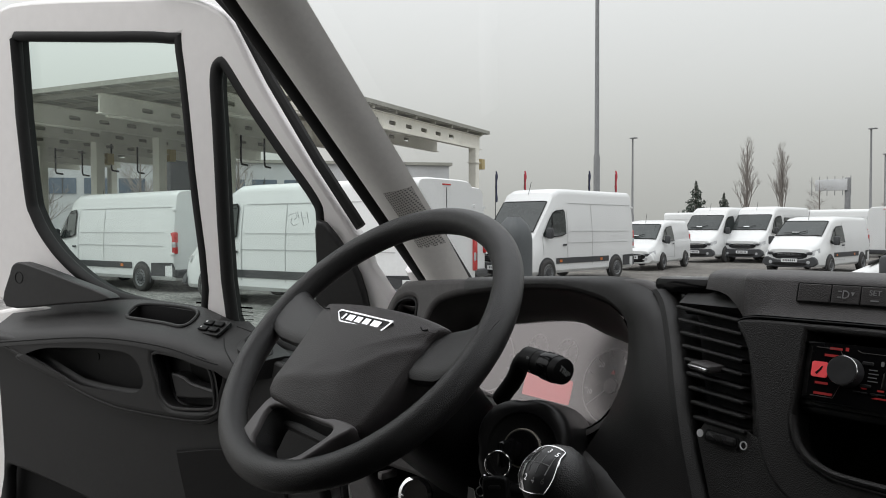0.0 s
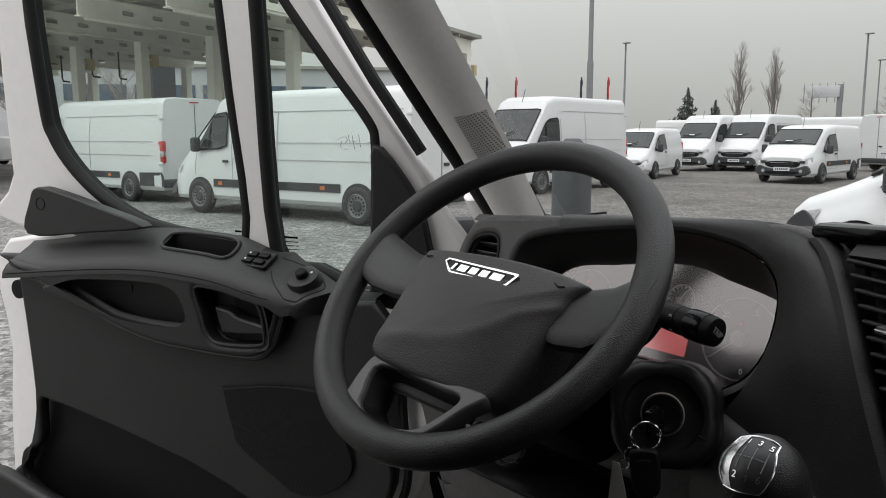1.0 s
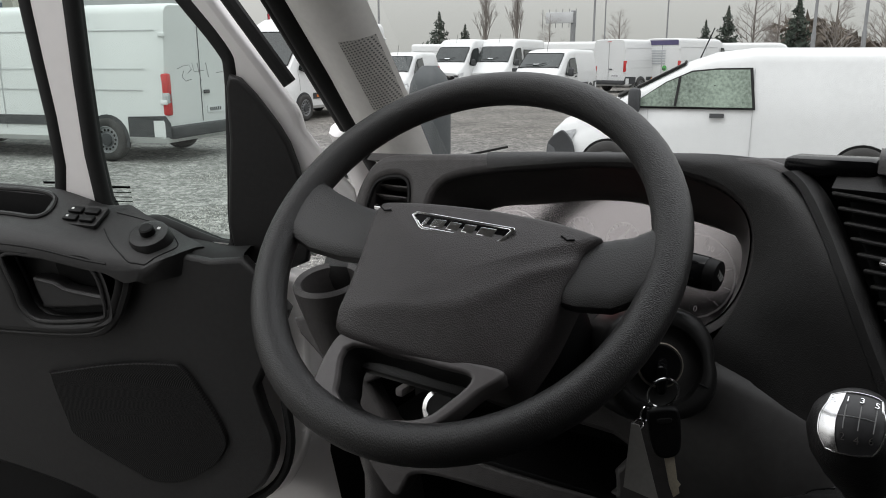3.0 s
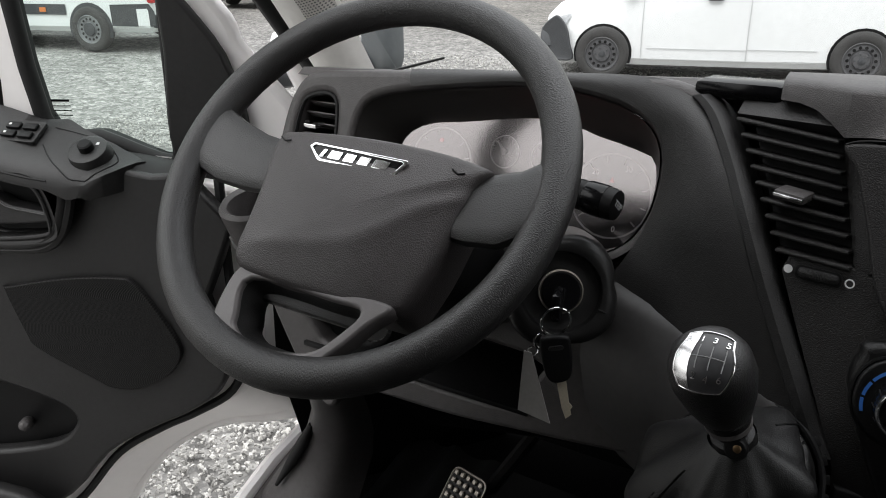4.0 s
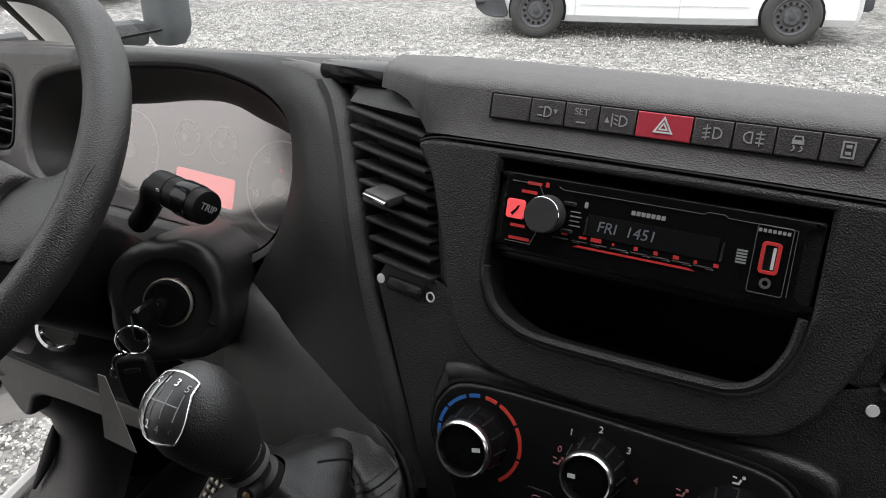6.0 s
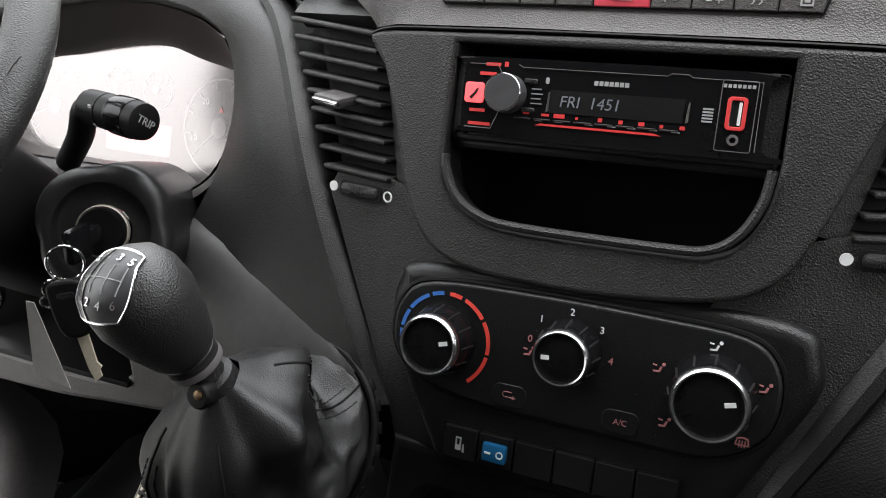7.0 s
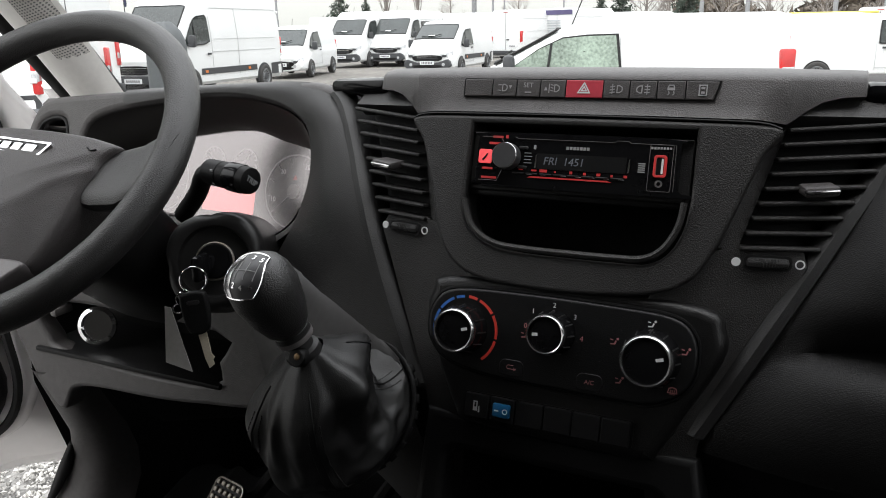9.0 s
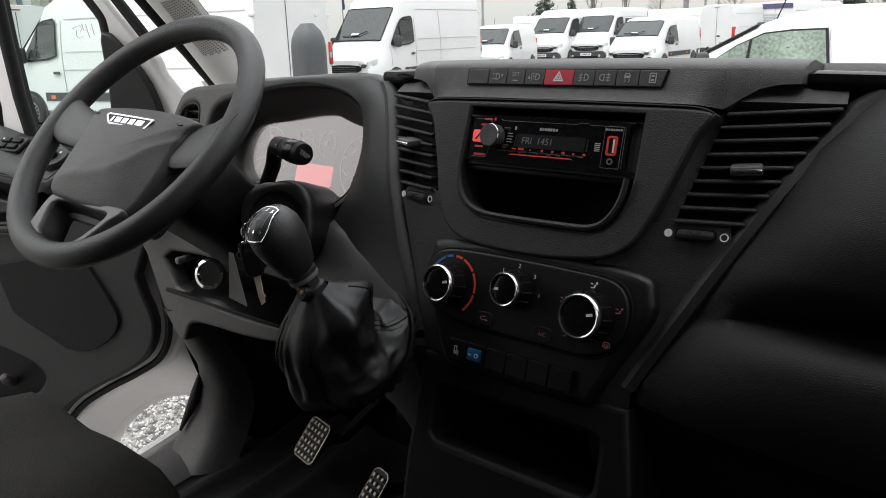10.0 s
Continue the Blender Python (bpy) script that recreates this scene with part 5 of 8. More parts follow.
for poly in rim_mesh.polygons:
    ca, cb = rim_angles(poly.center)
    for li in poly.loop_indices:
        a, b = rim_angles(rim_mesh.vertices[rim_mesh.loops[li].vertex_index].co)
        a += math.tau * round((ca - a) / math.tau)
        b += math.tau * round((cb - b) / math.tau)
        rim_uv.data[li].uv = (a * RIM, b * THICK)
part("rim", rim_mesh, LEATHER, wheel, smooth=60)


def w_point(x, y, h):
    return tuple(WHEEL @ Vector((x, y, h)))


def spoke(pts_top, pts_low, h_top, thick):
    secs = []
    for (x0, y0), (x1, y1), h in zip(pts_top, pts_low, h_top):
        sec = []
        for k in range(16):
            a = k * math.tau / 16
            c, s = math.cos(a), math.sin(a)
            u = 0.5 + 0.5 * math.copysign(abs(c) ** 0.6, c)
            sec.append(w_point(x0 + (x1 - x0) * u, y0 + (y1 - y0) * u, h + thick * math.copysign(abs(s) ** 0.7, s)))
        secs.append(sec)
    return loft(secs, around=True, caps=True)


part("spoke", spoke([(-0.190, 0.048), (-0.172, 0.045), (-0.150, 0.036), (-0.115, 0.026), (-0.06, 0.02)], [(-0.190, -0.022), (-0.172, -0.025), (-0.150, -0.032), (-0.115, -0.034), (-0.06, -0.03)], (-0.008, -0.008, -0.008, -0.008, -0.008), 0.011), GRIP, wheel)
part("spoke", spoke([(0.190, 0.052), (0.172, 0.050), (0.150, 0.036), (0.120, 0.028), (0.06, 0.02)], [(0.190, -0.018), (0.172, -0.022), (0.150, -0.034), (0.120, -0.036), (0.06, -0.03)], (0.008, 0.006, 0.001, -0.004, -0.008), 0.011), GRIP, wheel)
# airbag pad: domed, with a crease across
pad_line = smooth_line([(-0.0911, 0.0217), (-0.0829, 0.0289), (-0.0316, 0.0356), (0.027, 0.0385), (0.084, 0.0368), (0.118, 0.0318), (0.1255, 0.0275), (0.1165, 0.0110), (0.1140, -0.0052), (0.1105, -0.0262), (0.1055, -0.0557),
                        (0.0988, -0.0802), (0.0916, -0.0996), (0.0850, -0.1075), (0.0752, -0.1105), (0.0401, -0.1120), (-0.0175, -0.1130), (-0.0616, -0.1114), (-0.0756, -0.1061), (-0.0804, -0.0978), (-0.0834, -0.0613), (-0.0870, -0.0263), (-0.0925, 0.0056)], 5)
cx, cy = 0.012, -0.04


def pad_ring(scale, h):
    out = []
    for x, y in pad_line:
        px, py = cx + (x - cx) * scale, cy + (y - cy) * scale
        dome = 0.012 * (1 - scale ** 2)
        fold = float(np.interp(px, (-0.08, 0.0, 0.035, 0.058, 0.078, 0.112), (-0.088, -0.074, -0.062, -0.044, -0.022, -0.002)))
        under = max(0.0, fold - py)
        crease = 0.17 * under - 0.0010 * math.exp(-((py - fold) / 0.006) ** 2)
        out.append(w_point(px, py, h + dome - crease))
    return out


pad_mesh = loft([pad_ring(0.99, -0.045), pad_ring(1.0, -0.004), pad_ring(0.995, 0.004), pad_ring(0.97, 0.0085)] + [pad_ring(k, 0.010) for k in (0.94, 0.90, 0.85, 0.80, 0.75, 0.69, 0.62, 0.55, 0.48, 0.41, 0.34, 0.27, 0.2, 0.14, 0.08)], around=True, caps=True)
part("airbag_pad", pad_mesh, PAD, wheel, "dark grained airbag cover", smooth=60)
for x, y, s in ((0.100, 0.018, 1), (-0.078, 0.016, -1)):
    part("pad_mark", tube([w_point(x - 0.006, y + 0.002, 0.0145), w_point(x, y - 0.0015, 0.0148), w_point(x + 0.006, y + 0.0005, 0.0145)], 0.0008, 6), BLACK, wheel)
badge_o = [(-0.0465, 0.0130), (-0.0425, 0.0175), (0.0535, 0.0175), (0.0550, 0.0150), (0.0480, 0.0025), (0.0445, 0.0005), (-0.0310, 0.0005), (-0.0345, 0.0020)]
badge_i = [(-0.0430, 0.0128), (-0.0410, 0.0150), (0.0490, 0.0150), (0.0505, 0.0138), (0.0445, 0.0040), (0.0425, 0.0030), (-0.0300, 0.0030), (-0.0325, 0.0042)]
badge_m = WHEEL @ Matrix.Translation((0, 0, 0.0165)) @ Matrix.Rotation(radians(3), 4, "X")
badge = part("badge", flat([badge_o, badge_i], -0.003, 0.0018, badge_m, 0.0006, 1), CHROME, wheel, "chrome-framed maker's badge")
part("badge_field", flat([badge_i], -0.003, 0.0004, badge_m), GLOSS, badge)
for x0, w, lean in ((-0.0335, 0.0040, 0.003), (-0.0245, 0.0125, 0.002), (-0.0085, 0.0110, 0.002), (0.0065, 0.0110, 0.002), (0.0215, 0.0150, 0.002)):
    o = [[(x0, 0.0050), (x0 + w, 0.0050), (x0 + w + lean, 0.0130), (x0 + lean, 0.0130)]]
    part("badge_bar", flat(o, 0.0, 0.0014, badge_m, 0.0003, 1), CHROME, badge)
# lower spoke: satin loop with an opening
low_o = smooth_line([(-0.0690, -0.106), (-0.0762, -0.1296), (-0.0745, -0.1600), (-0.0694, -0.1740), (-0.0549, -0.1815), (-0.02, -0.1837), (0.0132, -0.1794), (0.0372, -0.1690), (0.0546, -0.1494), (0.0703, -0.125), (0.0850, -0.104), (0.05, -0.102), (-0.04, -0.102)], 5)
low_i = smooth_line([(-0.0541, -0.1150), (-0.0525, -0.1486), (-0.0470, -0.1595), (-0.0297, -0.1659), (0.0037, -0.1661), (0.032, -0.1580), (0.048, -0.1402), (0.0600, -0.1150), (0.03, -0.1130)], 5)
part("lower_spoke", flat([low_o, low_i], -0.018, 0.0030, WHEEL, 0.003, 3), TRIM, wheel, "satin grey lower spoke loop")
# the loop's opening falls away to a dark inner frame
inner_i = [(0.003 + (x - 0.003) * 0.86, -0.140 + (y + 0.140) * 0.80) for x, y in low_i]
part("spoke_lip", loft([[w_point(x, y, -0.003) for x, y in low_i], [w_point(0.003 + (x - 0.003) * 0.95, -0.140 + (y + 0.140) * 0.93, -0.012) for x, y in low_i], [w_point(x, y, -0.020) for x, y in inner_i], [w_point(x, y, -0.032) for x, y in inner_i]], around=True), SOFT, wheel, smooth=60)
part("spoke_bridge", bar(w_point(-0.055, -0.119, -0.026), w_point(0.062, -0.119, -0.026), 0.014, 0.014, 0.004, tuple(WHEEL.col[2][:3])), SOFT, wheel)
part("hub", loft([[w_point(0.012 + s * 0.085 * math.cos(a), -0.035 + s * 0.070 * math.sin(a), h) for a in (k * math.tau / 24 for k in range(24))] for s, h in ((1.0, -0.012), (1.0, -0.035), (0.8, -0.055), (0.55, -0.075))], around=True, caps=True), BLACK, wheel)

# ---- steering column, stalk, ignition ----
column = thing("steering_column", tuple(WHEEL @ Vector((0, -0.05, -0.2))), "black plastic steering column shroud with ignition lock", "steering column")
secs = []
for h, sx, sy, oy in ((-0.05, 0.060, 0.050, -0.01), (-0.07, 0.078, 0.060, -0.01), (-0.12, 0.085, 0.060, -0.01), (-0.17, 0.085, 0.056, -0.008), (-0.26, 0.080, 0.050, -0.005)):
    sec = []
    for k in range(28):
        a = k * math.tau / 28
        c, s = math.cos(a), math.sin(a)
        sec.append(w_point(0.012 + sx * math.copysign(abs(c) ** 0.7, c), oy + sy * math.copysign(abs(s) ** 0.7, s), h))
    secs.append(sec)
part("shroud", loft(secs, around=True, caps=True), BLACK, column)
lock_axis = Vector((0.42, -0.80, 0.30)).normalized()
lx = Vector((0.85, 0.5, 0.1)).cross(lock_axis).normalized()
LOCK = frame_of((-0.374, -0.062, 1.342), lx, lock_axis.cross(lx), lock_axis)
cowl = []
for h, r0, top in ((-0.11, 0.056, 0.010), (-0.05, 0.054, 0.009), (-0.016, 0.0515, 0.007), (-0.008, 0.0500, 0.005), (-0.003, 0.0470, 0.003), (-0.001, 0.0430, 0.0), (-0.002, 0.0385, 0.0), (-0.008, 0.0365, 0.0), (-0.010, 0.030, 0.0), (-0.009, 0.0215, 0.0)):
    cowl.append([tuple(LOCK @ Vector((r0 * math.cos(a) * (1 + 0.12 * abs(math.sin(2 * a)) * (top > 0)), r0 * math.sin(a) * (1 + 0.12 * abs(math.sin(2 * a)) * (top > 0)), h))) for a in (k * math.tau / 48 for k in range(48))])
part("lock_housing", loft(cowl, around=True), COWL, column, "black cowl round the ignition lock", smooth=50)
up_in_lock = LOCK.to_3x3().inverted() @ Vector((0.62, 0.15, -0.25))
seam_d = Vector((up_in_lock.x, up_in_lock.y)).normalized()
part("cowl_seam", tube([LOCK @ Vector((seam_d.x * r0, seam_d.y * r0, h)) for r0, h in ((0.038, -0.0015), (0.043, -0.0006), (0.0472, -0.0028), (0.0505, -0.008), (0.0522, -0.016), (0.055, -0.05))], 0.0010, 6), BLACK, column)
part("lock_barrel", lathe([(0.0190, -0.02), (0.0190, -0.001), (0.0170, 0.003), (0.012, 0.0025)], LOCK, 28), GLOSS, column, "round ignition lock barrel")
part("lock_ring", lathe([(0.0212, -0.006), (0.0208, -0.0030), (0.0198, -0.0022), (0.0190, -0.0032)], LOCK, 32), PEDAL, column, "thin dull steel lock ring")
e0, e1 = Vector((-0.398, -0.028, 1.4315)), Vector((-0.334, -0.0385, 1.4265))
ax = (e1 - e0).normalized()
sx = ax.orthogonal().normalized()
STALK = frame_of(e0, sx, ax.cross(sx), ax)
stalk = thing("stalk_switch", tuple(e0), "black steering column stalk with a ribbed end", "stalk switch")
length = (e1 - e0).length
part("handle", lathe([(0.010, -0.004), (0.0135, 0.0), (0.0140, 0.010), (0.0142, 0.0215), (0.0136, 0.022), (0.0136, 0.023), (0.0142, 0.0235), (0.0146, length - 0.006), (0.0138, length - 0.001), (0.011, length)], STALK, 30), BLACK, stalk)
part("collar", lathe([(0.0150, 0.034), (0.0155, 0.036), (0.0155, 0.052), (0.0150, 0.054)], STALK, 30), GLOSS, stalk)
part("stem", tube(smooth_line([e0 + ax * 0.006, Vector((-0.410, -0.024, 1.4255)), Vector((-0.436, -0.010, 1.400)), Vector((-0.480, 0.010, 1.368))], 5, False), 0.0105, 14), BLACK, stalk)
tx = Vector((0, 0, 1)).cross(ax).normalized()
part("word", lettering("TRIP", 0.0085, frame_of(e1 + ax * 0.0006, (tx * 0.8 - ax.cross(tx) * 0.6), (ax.cross(tx) * 0.8 + tx * 0.6), ax)), DIMINK, stalk)
for k in range(3):
    part("mark", bar(e0 + ax * 0.016 + Vector((0.0, -0.0140 + k * 0.0012, 0.006 - k * 0.007)), e0 + ax * 0.019 + Vector((0.0, -0.0140 + k * 0.0012, 0.006 - k * 0.007)), 0.0012, 0.0022), DIMINK, stalk)

# ---- keys in the lock ----
keys = thing("key_bunch", (-0.36, -0.11, 1.343), "ignition key with ring, spare key and grey paper tag", "keys")
key_to = Vector((-0.3605, -0.1060, 1.3455))
key_in = LOCK @ Vector((0, 0, 0.002))
part("key_head", bar(key_in, key_in.lerp(key_to, 0.45), 0.010, 0.016, 0.004), GLOSS, keys, "black key head in the lock")
part("key_grip", bar(key_in.lerp(key_to, 0.35), key_to, 0.009, 0.027, 0.004), GLOSS, keys)
ring_c = Vector((-0.357, -0.112, 1.338))
rx, ry = Vector((0.80, 0.45, 0.35)).normalized(), Vector((-0.15, -0.25, 0.95)).normalized()
part("ring", tube([ring_c + 0.0135 * (math.cos(a) * rx + math.sin(a) * ry) for a in (k * math.tau / 28 for k in range(28))], 0.0012, 8, True), CHROME, keys)
part("small_ring", tube([ring_c + Vector((-0.012, -0.006, -0.020)) + 0.007 * (math.cos(a) * ry + math.sin(a) * Vector((0.3, 0.8, 0.2))) for a in (k * math.tau / 20 for k in range(20))], 0.0010, 6, True), CHROME, keys)
part("small_ring", tube([ring_c + Vector((-0.017, -0.008, -0.030)) + 0.005 * (math.cos(a) * ry + math.sin(a) * rx) for a in (k * math.tau / 20 for k in range(20))], 0.0010, 6, True), CHROME, keys)
FOB = frame_of((-0.352, -0.118, 1.3045), Vector((0.86, 0.48, 0.12)).normalized(), Vector((-0.17, 0.06, 0.98)).normalized(), Vector((0.46, -0.86, 0.13)).normalized()) @ Matrix.Diagonal((0.84, 0.84, 0.9, 1))
part("fob", flat([smooth_line([(-0.016, 0.020), (-0.010, 0.027), (0.010, 0.027), (0.016, 0.020), (0.0155, -0.008), (0.010, -0.022), (-0.006, -0.024), (-0.014, -0.012)], 4)], -0.006, 0.006, FOB, 0.003), BLACK, keys, "black plastic key fob")
part("fob_groove", flat([rrect(-0.008, 0.012, 0.008, 0.018, 0.003)], 0.004, 0.0066, FOB, 0.001, 1), SOFT, keys)
part("blade", flat([[(-0.003, -0.020), (0.0075, -0.020), (0.0085, -0.050), (0.0115, -0.055), (0.009, -0.058), (0.0095, -0.064), (0.003, -0.068), (0.0, -0.055)], ], -0.0012, 0.0012, FOB, 0.0003, 1), KEYSTEEL, keys, "worn steel key blade")
part("tag", flat([[(-0.020, 0.020), (-0.012, 0.018), (0.000, -0.062), (-0.034, -0.048)]], -0.0004, 0.0004, FOB @ Matrix.Translation((-0.014, -0.004, 0.012)) @ Matrix.Rotation(radians(-18), 4, "Y")), CARD, keys, "grey paper key tag")

# ---- gear lever ----
lever = thing("gear_lever", (-0.18, -0.08, 1.20), "gear lever with a chrome-labelled knob and black leather gaiter", "gear lever")
base_c, mid_c, top_c = Vector((-0.196, -0.072, 1.216)), Vector((-0.228, -0.130, 1.202)), Vector((-0.1935, -0.158, 1.306))
base_n, top_n = Vector((-0.12, -0.86, 0.50)).normalized(), Vector((-0.19, -0.41, 0.89)).normalized()


def lever_line(t):
    return base_c * (1 - t) ** 2 + mid_c * 2 * t * (1 - t) + top_c * t * t


secs, hubs = [], []
for k in range(46):
    t = k / 45
    r = float(np.interp(t, (0, 0.05, 0.14, 0.28, 0.42, 0.55, 0.66, 0.76, 0.85, 0.91, 0.96, 1.0), (0.061, 0.0655, 0.0675, 0.0680, 0.0672, 0.0655, 0.0625, 0.0575, 0.0500, 0.0410, 0.0285, 0.0175)))
    n = base_n.lerp(top_n, t).normalized()
    bx = (Vector((1, 0, 0)) - n * n.x).normalized()
    by = n.cross(bx)
    sec = []
    for j in range(120):
        a = j * math.tau / 120
        swell = math.sin(math.pi * min(1.0, t * 1.02)) ** 0.8
        high = max(0.0, t - 0.25) / 0.75
        # folds gathered at the neck, and slack rolls round the belly
        neck = math.exp(-((t - 0.80) / 0.16) ** 2)
        pleat = 0.14 * neck * math.sin(5 * a + 1.2 * math.sin(2 * a) + 2.2 * t) + 0.045 * neck * math.sin(11 * a + 3 * t)
        sag = math.sin(9.5 * t + 1.4 * math.sin(a - 0.5) + 0.8 * math.sin(2 * a + 1))
        roll = 0.055 * math.copysign(abs(sag) ** 0.8, sag) * swell
        # sharp creases where the leather buckles, soft hollows between
        buckle = 1 - 2.6 * abs(noise.noise(Vector((1.5 * math.cos(a), 1.5 * math.sin(a), 2.6 * t + 2))))
        crumple = 0.075 * buckle + 0.05 * (1 - 2.6 * abs(noise.noise(Vector((2.8 * math.cos(a) + 4, 2.8 * math.sin(a), 4.5 * t))))) - 0.05
        spread = 0.30 * math.exp(-((t - 0.86) / 0.09) ** 2) * max(0.0, math.cos(a - 0.35)) ** 1.5
        rr = r * (1 + pleat + roll + crumple * swell + spread)
        sec.append(lever_line(t) + bx * rr * math.cos(a) + by * rr * math.sin(a) + Vector((0.002, 0, -0.013)) * swell)
    secs.append(sec)
    hubs.append(lever_line(t))
part("gaiter", loft(secs, around=True), BOOT, lever, "creased black leather gaiter", smooth=80)
for a in (-2.4, -0.9, 0.8, 2.3):
    j = int(a / math.tau * 120) % 120
    part("seam", tube([s[j] + (s[j] - h).normalized() * 0.0006 for h, s in zip(hubs, secs)][2:-3], 0.0008, 5), BLACK, lever)
    for off in (2, -2):
        row = [s[(j + off) % 120] + (s[(j + off) % 120] - h).normalized() * 0.0004 for h, s in zip(hubs, secs)]
        part("stitching", merge(*[tube([row[q], row[q].lerp(row[q + 1], 0.62)], 0.0006, 5) for q in range(6, 38)]), SOFT, lever)
bx = (Vector((1, 0, 0)) - base_n * base_n.x).normalized()
by = base_n.cross(bx)
part("gaiter_frame", tube([base_c + bx * 0.066 * math.cos(a) + by * 0.066 * math.sin(a) for a in (k * math.tau / 60 for k in range(60))], 0.003, 8, True), BLACK, lever)
for k in range(28):
    a = k * math.tau / 28
    out_r = bx * math.cos(a) + by * math.sin(a)
    part("frame_tooth", bar(base_c + out_r * 0.064, base_c + out_r * 0.0715, 0.0085, 0.0030, 0.0008, tuple(base_n)), BLACK, lever)
k_c = Vector((-0.2070, -0.1850, 1.3665))
k_ax = (k_c - Vector((-0.193, -0.160, 1.308))).normalized()
kx = (Vector((1, 0, 0)) - k_ax * k_ax.x).normalized()
KNOB = frame_of(k_c, kx, k_ax.cross(kx), k_ax)
part("collar", lathe([(0.0165, -0.072), (0.0160, -0.062), (0.0120, -0.060), (0.0115, -0.052), (0.0165, -0.050), (0.0165, -0.040), (0.012, -0.036)], KNOB, 26), SOFT, lever)
screw_at = frame_of(k_c - k_ax * 0.064 + Vector((0.006, -0.0165, 0)), (1, 0, 0), (0, 0.3, 0.95), (0.1, -0.95, 0.3))
part("clamp", lathe([(0.0085, -0.010), (0.0085, 0.001), (0.0070, 0.003), (0.0050, 0.0032)], screw_at, 18), BLACK, lever)
part("screw", lathe([(0.0030, 0.001), (0.0030, 0.0036), (0.0022, 0.0042)], screw_at @ Matrix.Translation((0.001, 0.001, 0)), 14), LAMPBRASS, lever, "small brass screw")
part("collar_ring", lathe([(0.0168, -0.050), (0.0172, -0.0475), (0.0168, -0.045)], KNOB, 26, False), TRIM, lever)
part("knob", lathe([(0.014, -0.042), (0.0200, -0.034), (0.0255, -0.018), (0.0295, 0.002), (0.0285, 0.016), (0.0240, 0.026), (0.0165, 0.0320), (0.0075, 0.0345), (0.001, 0.035)], KNOB, 36), GRIP, lever, "grained black gear knob", smooth=70)
lab_n = Vector((-0.10, -0.65, 0.75)).normalized()
lab_x = (Vector((1, 0, 0)) - lab_n * Vector((1, 0, 0)).dot(lab_n)).normalized()
lab_y = lab_n.cross(lab_x)


KNOB_H, KNOB_R = (-0.034, -0.018, 0.002, 0.016, 0.026, 0.032, 0.0345, 0.0352), (0.0200, 0.0255, 0.0295, 0.0285, 0.0240, 0.0165, 0.0075, 0.0)


def cap_point(u, v, lift):
    d = (lab_n + lab_x * u + lab_y * v).normalized()
    along = d.dot(k_ax)
    side = math.sqrt(max(0, 1 - along * along))
    r = 0.02
    while r < 0.04 and side * r < float(np.interp(along * r, KNOB_H, KNOB_R)):
        r += 0.0001
    return k_c + d * (r + lift)


plate = []
for k in range(11):
    v = -0.80 + k * 0.135
    half = 0.50 + 0.14 * math.sin(math.pi * min(1, (k + 1) / 9)) 
    plate.append([cap_point(half * (i / 5 - 1), v + 0.07 * (1 - (i / 5 - 1) ** 2) * (k / 5 - 1), 0.0012) for i in range(11)])
# Chrome plate's reflections are coloured in: dark field, bright band on the left.
label = part("label_plate", loft(plate), TURNED, lever, "metal shift pattern plate coloured dark like its reflection", smooth=80)
rimpts = plate[0] + [r[-1] for r in plate[1:]] + plate[-1][::-1][1:] + [r[0] for r in plate[::-1]][1:-1]
part("label_rim", tube(rimpts, 0.0009, 8, True), LABEL, label, "bright metal rim")
part("label_sky_glint", loft([[tuple(Vector(p) + (Vector(p) - k_c).normalized() * 0.0006) for p in row[:4]] for row in plate]), LABEL, label, "bright band standing in for sky reflected in the plate", smooth=80)
for word, u, v in (("R", -0.40, 0.34), ("1", -0.12, 0.36), ("3", 0.12, 0.36), ("5", 0.38, 0.32), ("2", -0.12, -0.42), ("4", 0.12, -0.46), ("6", 0.38, -0.42)):
    p = cap_point(u, v, 0.0016)
    nn = (p - k_c).normalized()
    xx = (lab_x - nn * lab_x.dot(nn)).normalized()
    part("numeral", lettering(word, 0.0068, frame_of(p, xx, nn.cross(xx), nn), 0.0003), LABEL, label)
for u in (-0.12, 0.12, 0.38):
    part("gate_line", tube([cap_point(u, -0.26 + 0.12 * k, 0.0014) for k in range(5)], 0.0004, 5), DIMINK, label)
part("gate_line", tube([cap_point(-0.4 + 0.195 * k, -0.02, 0.0014) for k in range(5)], 0.0004, 5), DIMINK, label)

# ---- pedals and seat ----
mat_rows = []
for k in range(25):
    y = -0.62 + k * 0.96 / 24
    row = []
    for i in range(57):
        x = -0.822 + i * 0.672 / 56
        ridge_h = 0.022 * math.exp(-((x + 0.775 + 0.10 * max(0, y)) / 0.020) ** 2) + 0.016 * math.exp(-((x + 0.690 + 0.12 * max(0, y)) / 0.016) ** 2) + 0.012 * math.exp(-((x + 0.610 + 0.12 * max(0, y)) / 0.02) ** 2)
        dip = 0.002 * noise.noise(Vector((x * 9, y * 9, 1)))
        row.append((x, y, 0.7435 + ridge_h + dip + 0.22 * max(0, y - 0.16) ** 1.2))
    mat_rows.append(row)
rubber_mat = thing("floor_mat", (-0.5, -0.15, 0.74), "black glossy rubber mat with long ridges on the cab floor", "floor mat")
part("mat_sheet", loft(mat_rows), MATRUBBER, rubber_mat, smooth=60)


